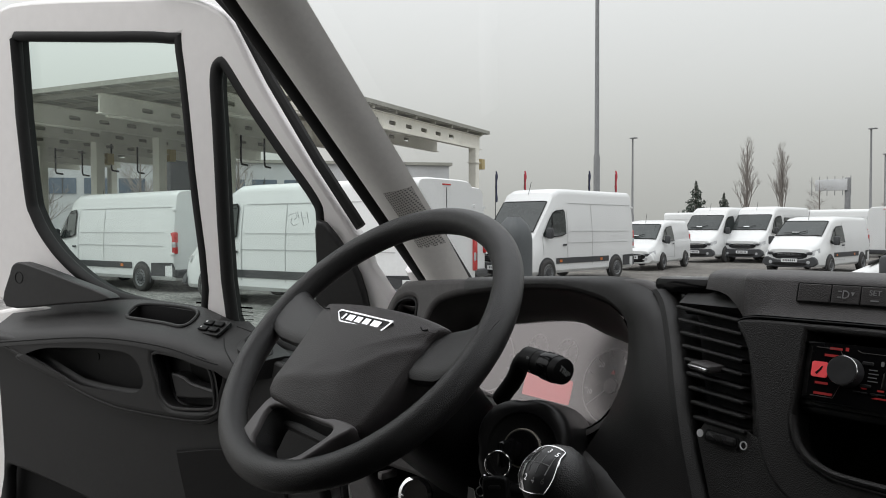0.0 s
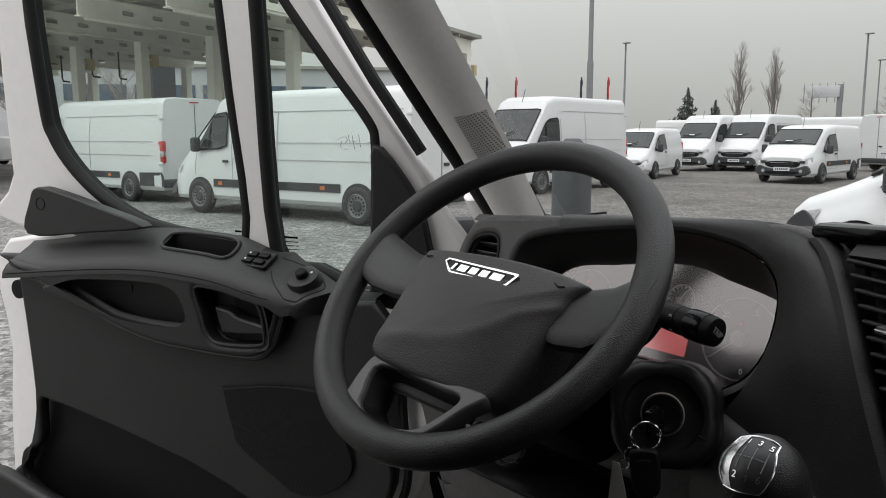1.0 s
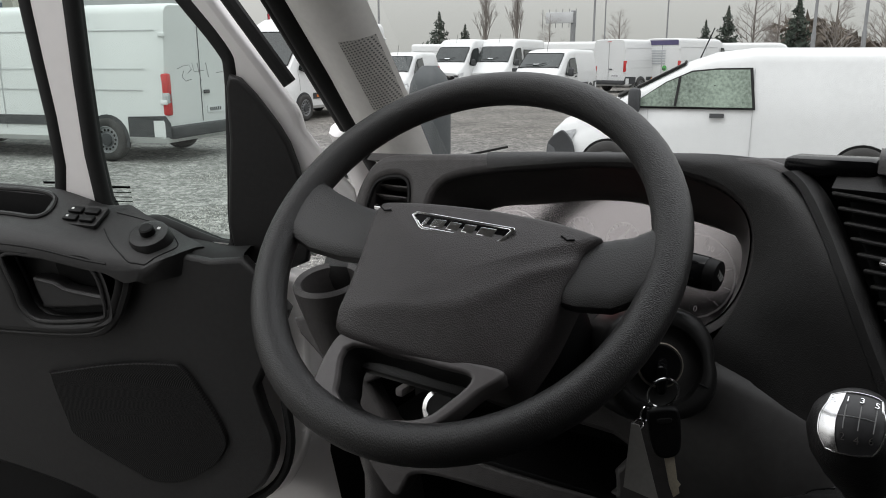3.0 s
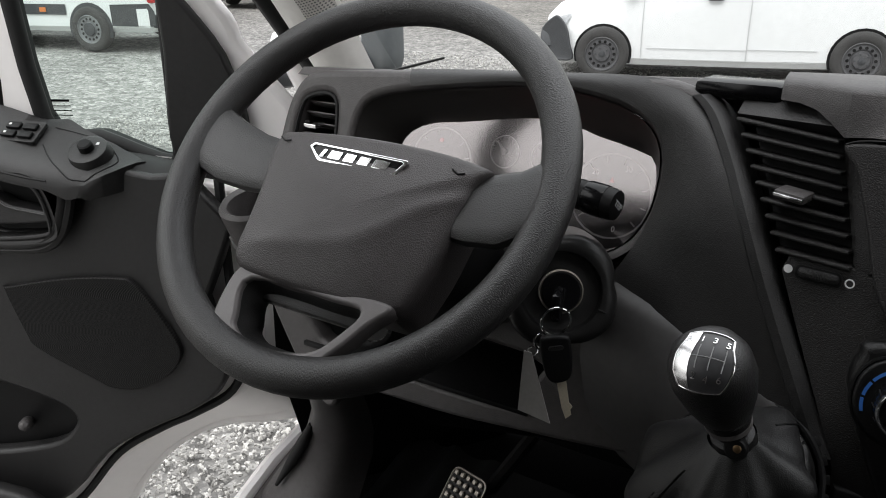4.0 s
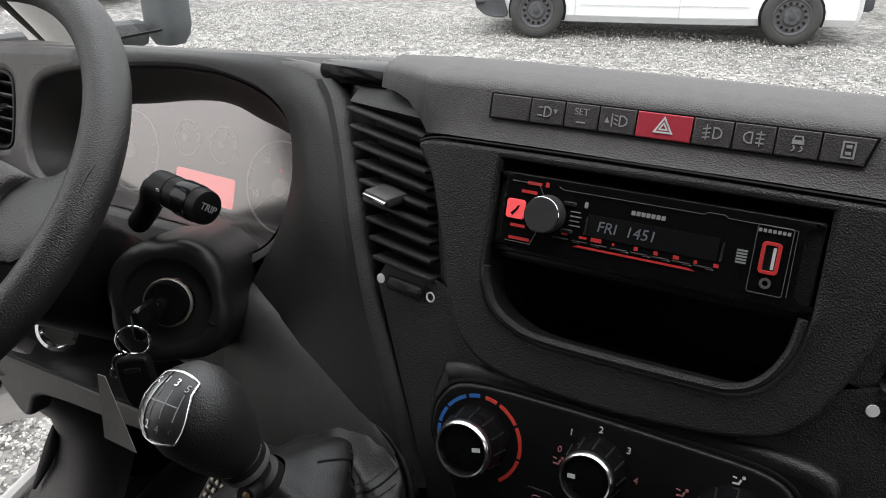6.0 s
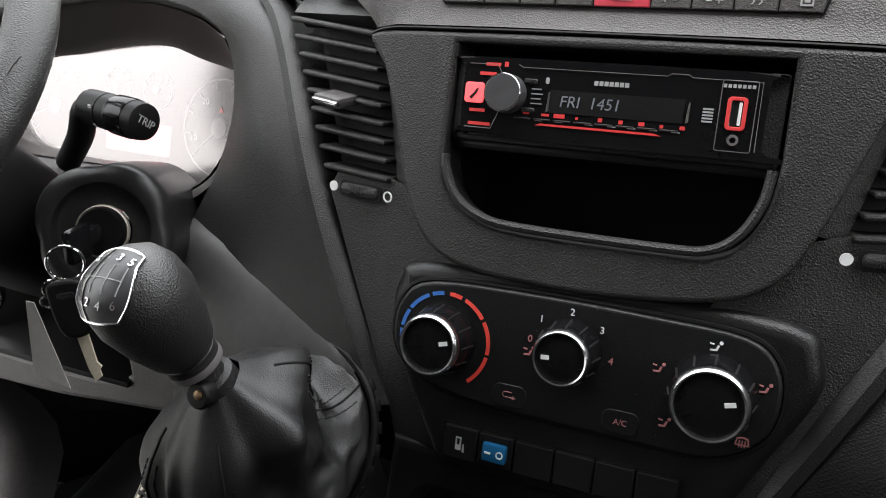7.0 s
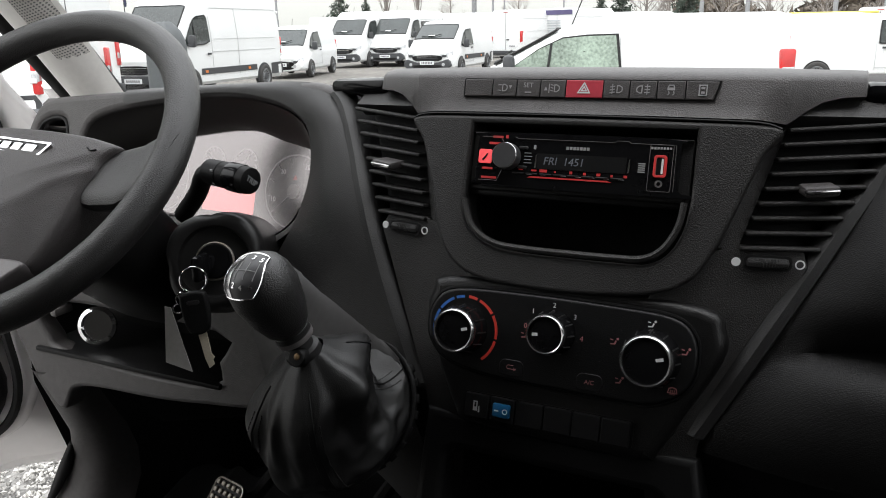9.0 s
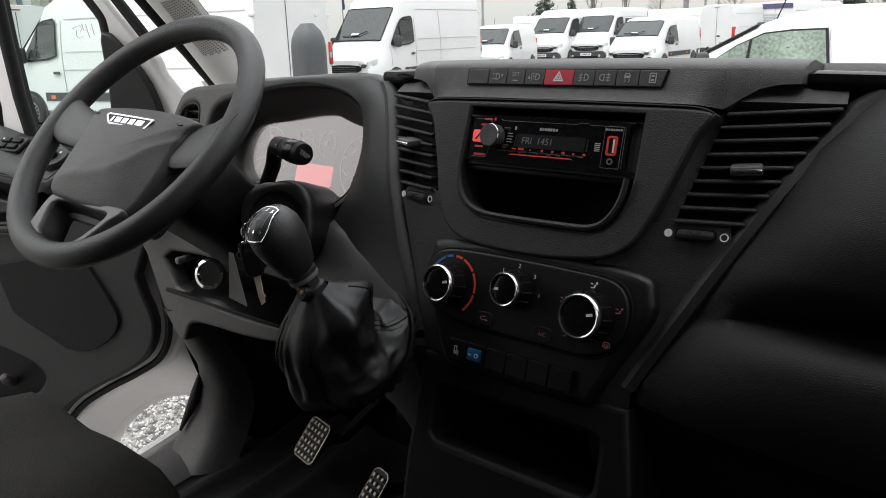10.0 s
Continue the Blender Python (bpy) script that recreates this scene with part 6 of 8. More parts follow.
def pedal(name, at, w, h, label):
    root = thing(name, at, label, "pedal", "pedals")
    m = frame_of(at, (0.97, -0.22, 0), (0.15, 0.62, 0.77), (-0.17, -0.75, 0.64))
    part("pad", flat([rrect(-w / 2, -h / 2, w / 2, h / 2, 0.012)], -0.006, 0.003, m, 0.002, 1), BLACK, root)
    part("pad_rim", tube([tuple(m @ Vector((x, y, 0.003))) for x, y in rrect(-w / 2, -h / 2, w / 2, h / 2, 0.012)], 0.0018, 6, True), PEDAL, root)
    nx, ny = int(w / 0.0125), int(h / 0.0125)
    stud = as_mesh(rbox((0, 0, 0), (0.0082, 0.0082, 0.006), 0.0015, None, 1), "stud", 0)
    for i in range(nx):
        for k in range(ny):
            ob = part("stud", stud, PEDAL, root, smooth=0)
            ob.matrix_basis = m @ Matrix.Translation(((i + 0.5 - nx / 2) * 0.0125, (k + 0.5 - ny / 2) * 0.0125, 0.005))
    part("arm", tube([m @ Vector((0, 0, -0.006)), m @ Vector((0.01, 0.03, -0.05)), m @ Vector((0.03, 0.20, -0.10))], 0.012, 8), FLANK, root)


pedal("brake_pedal", (-0.618, 0.166, 0.838), 0.068, 0.078, "studded brake pedal on a black arm")
pedal("throttle_pedal", (-0.409, 0.115, 0.836), 0.042, 0.075, "small studded throttle pedal")

seat = thing("driver_seat", (-0.56, -0.55, 0.74), "dark woven fabric driver seat", "seat")
cushion = []
for k in range(12):
    t = k / 11
    y = -0.95 + t * 0.70
    crown = 1.055 + 0.035 * math.sin(t * 2.6)
    half = 0.225 - 0.03 * max(0, t - 0.8) / 0.2
    row = [(-0.61 + half * 1.00, y, 0.93), (-0.61 + half * 1.02, y, 0.99)]
    for i in range(11):
        u = 1 - i / 5
        row.append((-0.61 + half * u * 0.98, y, crown - 0.020 * (1 - abs(u)) - 0.030 * abs(u) ** 6))
    row += [(-0.61 - half * 1.02, y, 0.99), (-0.61 - half, y, 0.93)]
    cushion.append(row)
front_drop = [(x, y + 0.028, z - 0.035 if z > 1.0 else z) for x, y, z in cushion[-1]]
front_low = [(x, y + 0.030, min(z, 0.95)) for x, y, z in cushion[-1]]
part("cushion", loft(cushion + [front_drop, front_low], caps=True), FABRIC, seat, smooth=60)
part("base", rbox((-0.58, -0.60, 0.835), (0.42, 0.55, 0.19), 0.02), BLACK, seat)
back = [[(-0.58 + 0.24 * math.cos(a), -1.02 - 0.30 * t + 0.06 * math.sin(a), 1.02 + 0.60 * t) for a in (k * math.tau / 20 for k in range(20))] for t in (0, 0.1, 0.5, 0.9, 1.0)]
part("backrest", loft(back, around=True, caps=True), FABRIC, seat, smooth=60)

# ---- open driver's door ----
door = thing("door_1", (-1.14, 0.10, 0.60), "open white van door with charcoal trim panel", "door", kind="structure")
shell_line = smooth_line(on_door([(-0.150, 1.270), (-0.160, 1.15), (-0.155, 1.000), (-0.120, 0.910), (-0.08, 0.872), (-0.03, 0.848), (0.04, 0.806), (0.15, 0.730), (0.215, 0.662), (0.28, 0.60), (0.36, 0.575), (0.60, 0.565), (0.93, 0.57), (0.985, 0.64), (0.985, 0.90), (0.962, 1.10), (0.940, 1.370), (0.30, 1.370), (0.10, 1.335), (0.0, 1.300)]), 4)
skin_line = smooth_line(on_door([(-0.185, 1.200), (-0.200, 1.15), (-0.205, 0.980), (-0.190, 0.80), (-0.12, 0.760), (-0.034, 0.748), (0.041, 0.719), (0.112, 0.667), (0.176, 0.593), (0.219, 0.527), (0.28, 0.47), (0.60, 0.44), (0.93, 0.45), (0.995, 0.64), (0.995, 0.90), (0.972, 1.10), (0.945, 1.340), (0.30, 1.335), (0.10, 1.285), (0.0, 1.240)]), 4)
part("door_shell", flat([shell_line], -0.10, -0.050, DOOR, 0.010), PAINT, door, "white painted inner door shell")
part("door_skin", flat([skin_line], -0.195, -0.150, DOOR, 0.012), PAINT, door, "white painted outer door skin")
part("door_flange", loft([[tuple(DOOR @ Vector((x, y, n))) for (x, y), n in zip(ring, [h] * len(ring))] for ring, h in ((shell_line, -0.062), ([(0.7 * x + 0.3 * u, 0.7 * y + 0.3 * v) for (x, y), (u, v) in zip(shell_line, skin_line)], -0.11), (skin_line, -0.165))], around=True), PAINT, door, "rounded white door edge")
part("shell_seal", tube([tuple(DOOR @ Vector((x * 0.985, y, -0.030))) for x, y in smooth_line(on_door([(-0.120, 1.30), (-0.118, 1.12), (-0.128, 0.99), (-0.098, 0.912), (-0.025, 0.862), (0.048, 0.824), (0.143, 0.762), (0.235, 0.655), (0.30, 0.60)]), 5, False)], 0.008, 8), RUBBER, door)
trim_line = smooth_line(on_door([(0.852, 1.345), (0.848, 1.300), (0.832, 1.134), (0.828, 0.985), (0.872, 0.86), (0.93, 0.80), (0.93, 0.66), (0.60, 0.635), (0.33, 0.645), (0.240, 0.675), (0.146, 0.778), (0.052, 0.838), (-0.022, 0.876), (-0.086, 0.925), (-0.112, 1.00), (-0.085, 1.10), (-0.074, 1.290)]), 3)[:-3] + on_door([(-0.074, 1.316), (-0.02, 1.312), (0.03, 1.322), (0.076, 1.334), (0.169, 1.340), (0.263, 1.340), (0.405, 1.350), (0.62, 1.335), (0.75, 1.325)])
pocket_line = smooth_line(on_door([(0.81, 1.004), (0.77, 1.010), (0.667, 0.994), (0.55, 0.972), (0.439, 0.948), (0.36, 0.930), (0.26, 0.897), (0.205, 0.868), (0.200, 0.835), (0.26, 0.79), (0.45, 0.76), (0.75, 0.76), (0.87, 0.80), (0.872, 0.868), (0.82, 0.905)]), 4)
grip = smooth_line(on_door([(0.734, 1.283), (0.65, 1.318), (0.552, 1.328), (0.45, 1.332), (0.375, 1.328), (0.335, 1.305), (0.316, 1.258), (0.335, 1.230), (0.37, 1.221), (0.46, 1.221), (0.561, 1.232), (0.66, 1.257)]), 4)
cupout = smooth_line(on_door([(0.303, 1.318), (0.25, 1.320), (0.200, 1.312), (0.165, 1.308), (0.147, 1.283), (0.140, 1.235), (0.150, 1.221), (0.20, 1.214), (0.255, 1.214), (0.279, 1.232), (0.288, 1.262)]), 4)
part("trim_panel", flat([trim_line, pocket_line, grip, cupout], -0.03, 0.0, DOOR, 0.008), SOFT, door, "dark soft plastic door trim")
part("pocket_back", flat([[(-0.53 + (x + 0.53) * 1.10, 0.87 + (y - 0.87) * 1.20) for x, y in pocket_line]], -0.046, -0.036, DOOR), BLACK, door)
part("pocket_lip", flat([smooth_line(on_door([(0.935, 0.835), (0.905, 0.850), (0.86, 0.845), (0.75, 0.815), (0.55, 0.775), (0.36, 0.735), (0.27, 0.705), (0.27, 0.640), (0.60, 0.61), (0.935, 0.62)]), 4)], 0.03, 0.065, DOOR, 0.012), SOFT, door)
part("pocket_floor", loft([[tuple(DOOR @ Vector((-u, z, -0.02))) for u, z in ((0.93, 0.66), (0.27, 0.64))], [tuple(DOOR @ Vector((-u, z, 0.06))) for u, z in ((0.93, 0.64), (0.27, 0.62))]]), BLACK, door)
part("bottle_peg", tube([DOOR @ Vector((-0.315, 0.815, -0.03)), DOOR @ Vector((-0.29, 0.838, 0.01)), DOOR @ Vector((-0.268, 0.858, 0.035)), DOOR @ Vector((-0.264, 0.862, 0.04))], [0.012, 0.011, 0.010, 0.004], 12), PLASTIC, door)
arm_line = on_door([(0.836, 1.338), (0.834, 1.332), (0.824, 1.326)]) + smooth_line(on_door([(0.815, 1.320), (0.70, 1.283), (0.539, 1.226), (0.43, 1.200), (0.343, 1.193), (0.22, 1.190), (0.160, 1.197), (0.130, 1.222), (0.114, 1.255), (0.106, 1.280), (0.104, 1.296)]), 4, False) + smooth_line(on_door([(0.112, 1.306), (0.135, 1.315), (0.169, 1.322), (0.263, 1.342), (0.405, 1.350), (0.52, 1.346), (0.70, 1.330)]), 3, False)
part("armrest", flat([arm_line, grip, cupout], -0.005, 0.036, DOOR, 0.012, 3), SOFT, door)
part("armrest_edge", tube([tuple(DOOR @ Vector((x, y, 0.022))) for x, y in arm_line[3:43]], 0.009, 8), SOFT, door)
part("grip_recess", flat([[(-0.52 + (x + 0.52) * 1.05, 1.28 + (y - 1.28) * 1.12) for x, y in grip]], -0.046, -0.040, DOOR), SOFT, door)
part("grip_screw", flat([disc(-0.55, 1.285, 0.009, 16)], -0.040, -0.038, DOOR), SOFT, door)
part("handle_bezel", tube([tuple(DOOR @ Vector((x, y, 0.034))) for x, y in cupout], 0.0035, 8, True), SOFT, door)
part("handle_bowl", flat([[(-0.22 + (x + 0.22) * 1.08, 1.27 + (y - 1.27) * 1.08) for x, y in cupout]], -0.030, -0.012, DOOR), SOFT, door)
# Flat black patch on the bowl stands in for the hole's shade.
part("latch_hole", flat([smooth_line(on_door([(0.243, 1.306), (0.196, 1.296), (0.168, 1.276), (0.157, 1.250), (0.200, 1.250), (0.232, 1.262)]), 3)], -0.0120, -0.0105, DOOR), BLACK, door, "black patch for the shaded hole behind the latch lever")
lever_line_2 = smooth_line(on_door([(0.266, 1.2775), (0.258, 1.2805), (0.228, 1.2765), (0.212, 1.2680), (0.195, 1.2640), (0.142, 1.2570), (0.1365, 1.2500), (0.145, 1.2400), (0.242, 1.2310), (0.254, 1.2400)]), 3)
lever_mesh = flat([lever_line_2], -0.010, 0.022, None, 0.005, 3)
for v in lever_mesh.vertices:
    v.co.z += 0.010 * max(0.0, (v.co.x + 0.266) / 0.13)
lever_mesh.transform(DOOR)
part("handle", lever_mesh, SOFT, door, "dark pull lever", smooth=50)
part("handle_ridge", tube([tuple(DOOR @ Vector((-u, z, n))) for u, z, n in ((0.258, 1.277, 0.0225), (0.228, 1.2725, 0.0255), (0.212, 1.2640, 0.027), (0.195, 1.2600, 0.028), (0.146, 1.2530, 0.031))], 0.0022, 6), SOFT, door)
# top ledge, tray, switches
ledge_u = (-0.02, 0.03, 0.076, 0.169, 0.263, 0.405, 0.52, 0.62, 0.75, 0.85)
ledge_z = (1.322, 1.354, 1.380, 1.396, 1.415, 1.424, 1.420, 1.411, 1.397, 1.386)
ledge_table = smooth_line([(u, z) for u, z in zip(ledge_u, ledge_z)], 6, False)
ledge_u, ledge_z = [u for u, _ in ledge_table], [z for _, z in ledge_table]
LEDGE_N, LEDGE_DROP = (-0.10, -0.065, -0.034, -0.010, 0.012, 0.026, 0.036, 0.038), (0.030, 0.006, 0.026, 0.040, 0.052, 0.062, 0.076, 0.090)


def on_ledge(u, n, lift=0.0):
    """Point on the sloping top of the door trim."""
    z = float(np.interp(u, ledge_u, ledge_z))
    shrink = min(1.0, max(0.35, (u + 0.03) / 0.10))
    return DOOR @ Vector((-u, z - float(np.interp(n, LEDGE_N, LEDGE_DROP)) * shrink + lift, n))


TRAY0, TRAY1, TRAY_IN, TRAY_OUT = 0.258, 0.425, -0.008, -0.050
tip = []
for u in np.linspace(0.0, TRAY0, 34):
    u = float(u)
    far, near_edge = np.interp(u, (0.005, 0.018, 0.066, 0.10, 0.20, TRAY0), (-0.032, -0.036, -0.042, -0.050, -0.092, -0.10)), np.interp(u, (0.0, 0.010, 0.020, 0.032, 0.048, 0.075, 0.10), (-0.032, -0.016, 0.002, 0.017, 0.029, 0.036, 0.038))
    row = [tuple(on_ledge(u, float(far + (n + 0.10) / 0.138 * (near_edge - far)))) for n in LEDGE_N]
    skirt = on_ledge(u, float(near_edge), -float(np.interp(u, (0.03, 0.075, 0.10, 0.135), (0.003, 0.018, 0.015, 0.004))))
    under = on_ledge(u, float(near_edge) - 0.010, -float(np.interp(u, (0.08, 0.135), (0.040, 0.010))))
    tip.append(row + [tuple(skirt), tuple(under)])
part("ledge", loft(tip), SOFT, door, smooth=50)
part("window_strip", loft([[tuple(DOOR @ Vector((-float(u), float(np.interp(u, (-0.074, -0.02, 0.03, 0.12), (1.315, 1.311, 1.321, 1.334))) + h, n))) for n, h in ((-0.004, -0.004), (-0.018, 0.006), (-0.045, 0.010), (-0.085, 0.004))] for u in np.linspace(-0.072, 0.12, 12)]), RUBBER, door, "black window strip")
part("insert_seam", tube([on_ledge(u, n, 0.0002) for u, n in smooth_line([(0.155, -0.012), (0.132, 0.012), (0.102, 0.030), (0.084, 0.032), (0.060, 0.027), (0.038, 0.004), (0.036, -0.016), (0.066, -0.037), (0.105, -0.042), (0.150, -0.046)], 5, False)], 0.0011, 6), BLACK, door)
for u0, u1, cut in ((TRAY1, 0.85, LEDGE_N), (TRAY0, TRAY1, (-0.10, -0.065, TRAY_OUT)), (TRAY0, TRAY1, (TRAY_IN, 0.012, 0.026, 0.036, 0.038))):
    part("ledge", loft([[tuple(on_ledge(float(u), n)) for n in cut] for u in np.linspace(u0, u1, 14)]), SOFT, door, smooth=50)
part("ledge_seam", tube([on_ledge(float(u), 0.0365, 0.0) for u in np.linspace(0.13, 0.84, 24)], 0.0016, 6), BLACK, door)
corner = [(float(u), TRAY_IN) for u in np.linspace(TRAY0, TRAY1, 8)] + [(float(u), TRAY_OUT) for u in np.linspace(TRAY1, TRAY0, 8)]
part("tray", loft([[tuple(on_ledge(u, n, h)) for u, n in corner] for h in (0.0, -0.045)], around=True, caps=False), BLACK, door, "dark open tray in the door top")
part("tray_floor", loft([[tuple(on_ledge(float(u), n, -0.044)) for n in (TRAY_IN, -0.03, TRAY_OUT)] for u in np.linspace(TRAY0, TRAY1, 8)]), BLACK, door)
rim_line = smooth_line([(0.262, -0.006), (0.31, -0.0055), (0.37, -0.006), (0.420, -0.010), (0.434, -0.03), (0.422, -0.049), (0.36, -0.054), (0.268, -0.053), (0.250, -0.03)], 5)
part("tray_rim", tube([on_ledge(u, n, 0.001) for u, n in rim_line], 0.0042, 8, True), SOFT, door)
sw_x = (on_ledge(0.12, -0.03) - on_ledge(0.22, -0.03)).normalized()
sw_n = Vector((0.2115, -0.453, 0.86)).normalized()
sw_x = (sw_x - sw_n * sw_x.dot(sw_n)).normalized()
SW = frame_of(on_ledge(0.195, -0.026, 0.003), sw_x, sw_n.cross(sw_x), sw_n)
block = part("window_switches", flat([rrect(-0.033, -0.024, 0.033, 0.022, 0.004)], -0.006, 0.001, SW, 0.001, 1), SOFT, door)
for k in range(2):
    part("rocker", rbox((-0.015 + k * 0.029, 0.006 - 0.012 * 0, 0.004), (0.024, 0.013, 0.006), 0.002, SW), BLACK, block)
    part("rocker", rbox((-0.015 + k * 0.029, -0.012, 0.004), (0.024, 0.013, 0.006), 0.002, SW), BLACK, block)
    part("mark", rbox((-0.020 + k * 0.0, 0.006 - k * 0.018, 0.0074), (0.004, 0.004, 0.0004), 0, SW), WHITEINK, block)
KN = frame_of(on_ledge(0.078, -0.010, 0.002), sw_x, sw_n.cross(sw_x), sw_n)
mk = part("mirror_knob", lathe([(0.036, -0.02), (0.033, 0.0), (0.030, 0.010), (0.024, 0.012), (0.013, 0.011)], KN, 30), SOFT, door, "round mirror adjuster knob")
part("knob", lathe([(0.012, 0.008), (0.0115, 0.021), (0.009, 0.023)], KN, 20), BLACK, mk)
part("knob_mark", rbox((0.013, 0.012, 0.0115), (0.005, 0.005, 0.001), 0, KN), WHITEINK, mk)
part("corner_trim", flat([smooth_line(on_door([(0.815, 1.392), (0.800, 1.470), (0.780, 1.496), (0.735, 1.494), (0.60, 1.462), (0.47, 1.424), (0.62, 1.405)]), 4)], -0.05, -0.018, DOOR @ Matrix.Translation((0, 0, 0.012)), 0.004), SOFT, door)
part("trim_button", flat([disc(-0.765, 1.462, 0.014, 22), disc(-0.765, 1.462, 0.0125, 22)], -0.007, -0.0050, DOOR), BLACK, door)
me = flat([smooth_line(on_door([(0.266, 1.108), (0.255, 1.115), (0.15, 1.134), (0.06, 1.138), (0.035, 1.130), (0.005, 1.085), (-0.027, 1.022), (-0.026, 0.990), (0.0, 0.957), (0.055, 0.927), (0.105, 0.926), (0.138, 0.943), (0.230, 0.998), (0.246, 1.03)]), 4)], -0.002, 0.009, DOOR, 0.002)
part("speaker_mesh", with_uv(me, (DOOR.col[0][:3], (0, 0, 1))), SPEAKER, door, "black perforated loudspeaker mesh", smooth=0)
part("door_button", flat([disc(-0.872, 1.260, 0.022, 20)], -0.03, -0.015, DOOR), BLACK, door)
# upper frame with the two panes
up_line = smooth_line(on_door([(0.930, 1.40), (0.917, 1.527), (0.885, 1.80), (0.842, 1.99), (0.815, 2.06), (0.755, 2.105), (0.40, 2.075), (0.236, 2.055), (0.165, 2.028), (0.118, 1.985), (0.057, 1.862), (-0.04, 1.708), (-0.128, 1.578), (-0.160, 1.51), (-0.165, 1.33)]), 4)[:-3] + on_door([(-0.165, 1.30), (0.30, 1.33)])
pane_a = on_door([(0.762, 2.025)]) + smooth_line(on_door([(0.752, 2.032), (0.51, 2.006), (0.285, 1.980), (0.262, 1.950), (0.258, 1.70), (0.262, 1.395), (0.40, 1.405), (0.513, 1.420), (0.58, 1.442), (0.643, 1.476), (0.700, 1.520), (0.744, 1.570), (0.768, 1.615), (0.778, 1.66), (0.775, 1.85)]), 4, False)
pane_b = smooth_line(on_door([(0.160, 1.918), (0.176, 1.895), (0.182, 1.80), (0.192, 1.385), (0.10, 1.352), (-0.020, 1.310), (-0.036, 1.38), (-0.048, 1.50), (-0.056, 1.600), (-0.045, 1.640), (0.02, 1.728), (0.10, 1.84), (0.145, 1.91)]), 4)
part("window_frame", flat([up_line, pane_a, pane_b], -0.012, 0.025, UPPER, 0.010), PAINT, door, "white painted window frame")
for line in (pane_a, pane_b):
    part("pane_seal", tube([tuple(UPPER @ Vector((x, y, 0.016))) for x, y in line], 0.0135, 10, True), RUBBER, door, "thick black window seal")
    mx, my = sum(x for x, _ in line) / len(line), sum(y for _, y in line) / len(line)
    part("pane_reveal", loft([[tuple(UPPER @ Vector((mx + (x - mx) * f, my + (y - my) * f, n))) for x, y in line] for n, f in ((0.020, 0.985), (-0.014, 0.985))], around=True), RUBBER, door)
    part("pane", flat([line], -0.006, -0.002, UPPER), TINT, door, "greenish door glass").visible_shadow = False
part("mirror_cover", flat([smooth_line(on_door([(-0.060, 1.600), (-0.050, 1.50), (-0.038, 1.31), (-0.160, 1.30), (-0.155, 1.46), (-0.115, 1.545)]), 3)], 0.026, 0.045, UPPER, 0.006), SOFT, door, "dark plastic mirror corner cover")
part("frame_seal", tube([tuple(UPPER @ Vector((x, y, 0.03))) for x, y in on_door([(0.30, 2.088), (0.160, 2.062), (0.095, 1.995), (0.030, 1.870), (-0.065, 1.712), (-0.150, 1.585)])], 0.011, 8), RUBBER, door)
for u, z in ((0.167, 1.406), (0.290, 1.412)):
    for k in range(4):
        part("glass_print", flat([[(-u - 0.016, z - k * 0.008), (-u + 0.016, z - k * 0.008), (-u + 0.016, z - k * 0.008 + (0.004 if k == 0 else 0.0016)), (-u - 0.016, z - k * 0.008 + (0.004 if k == 0 else 0.0016))]], -0.0015, -0.001, UPPER), GLOSS, door)
for pts in ([(-0.040, 1.6030), (-0.030, 1.6075), (-0.020, 1.6090), (-0.017, 1.6020), (-0.024, 1.5960)], [(-0.030, 1.6000), (-0.034, 1.5900), (-0.028, 1.5840), (-0.018, 1.5870)], [(-0.015, 1.6120), (-0.013, 1.5985), (0.004, 1.6010)],
            [(-0.0065, 1.6120), (-0.005, 1.5985), (-0.003, 1.5845)], [(0.0075, 1.6125), (0.0095, 1.5900)], [(0.0226, 1.5968), (0.036, 1.5995), (0.0504, 1.6030)]):
    part("pen_stroke", tube([UPPER @ Vector((x, y, -0.0010)) for x, y in pts], 0.0006, 5), GREYPEN, door, "grey pen scrawl on the glass")
mirror = part("mirror_arm", bar((-1.16, 0.30, 1.42), (-1.06, 0.56, 1.42), 0.04, 0.05, 0.02), CLAD, door)
mrows = []
for k in range(13):
    t = k / 12
    z = 1.395 + 0.207 * t
    r = math.sqrt(max(0.0, 1 - (max(0, t - 0.72) / 0.30) ** 2)) * (1 - 0.35 * (max(0, 0.18 - t) / 0.18) ** 2)
    mrows.append([(-1.052 + 0.038 * r * math.copysign(abs(math.cos(a)) ** 0.6, math.cos(a)), 0.60 + 0.035 * r * math.copysign(abs(math.sin(a)) ** 0.6, math.sin(a)), z) for a in (j * math.tau / 24 for j in range(24))])
part("mirror_housing", loft(mrows, around=True, caps=True), material("dark_mirror_plastic", (0.075, 0.082, 0.086), 0.55, vary=0.1, scale=8), mirror, "dark grey mirror housing")

# ---- wiper outside the screen ----
wiper = thing("windscreen_wiper", (-0.1, 0.42, 1.47), "black windscreen wiper at the foot of the screen", "wiper")
part("blade", bar((-0.300, 0.500, 1.4365), (-0.130, 0.500, 1.4405), 0.022, 0.013, 0.005), BLACK, wiper)
part("arm", tube([(-0.150, 0.505, 1.436), (0.05, 0.530, 1.424), (0.40, 0.555, 1.410)], 0.008, 8), BLACK, wiper)
part("hinge", rbox((-0.150, 0.503, 1.4385), (0.06, 0.026, 0.014), 0.005), BLACK, wiper)


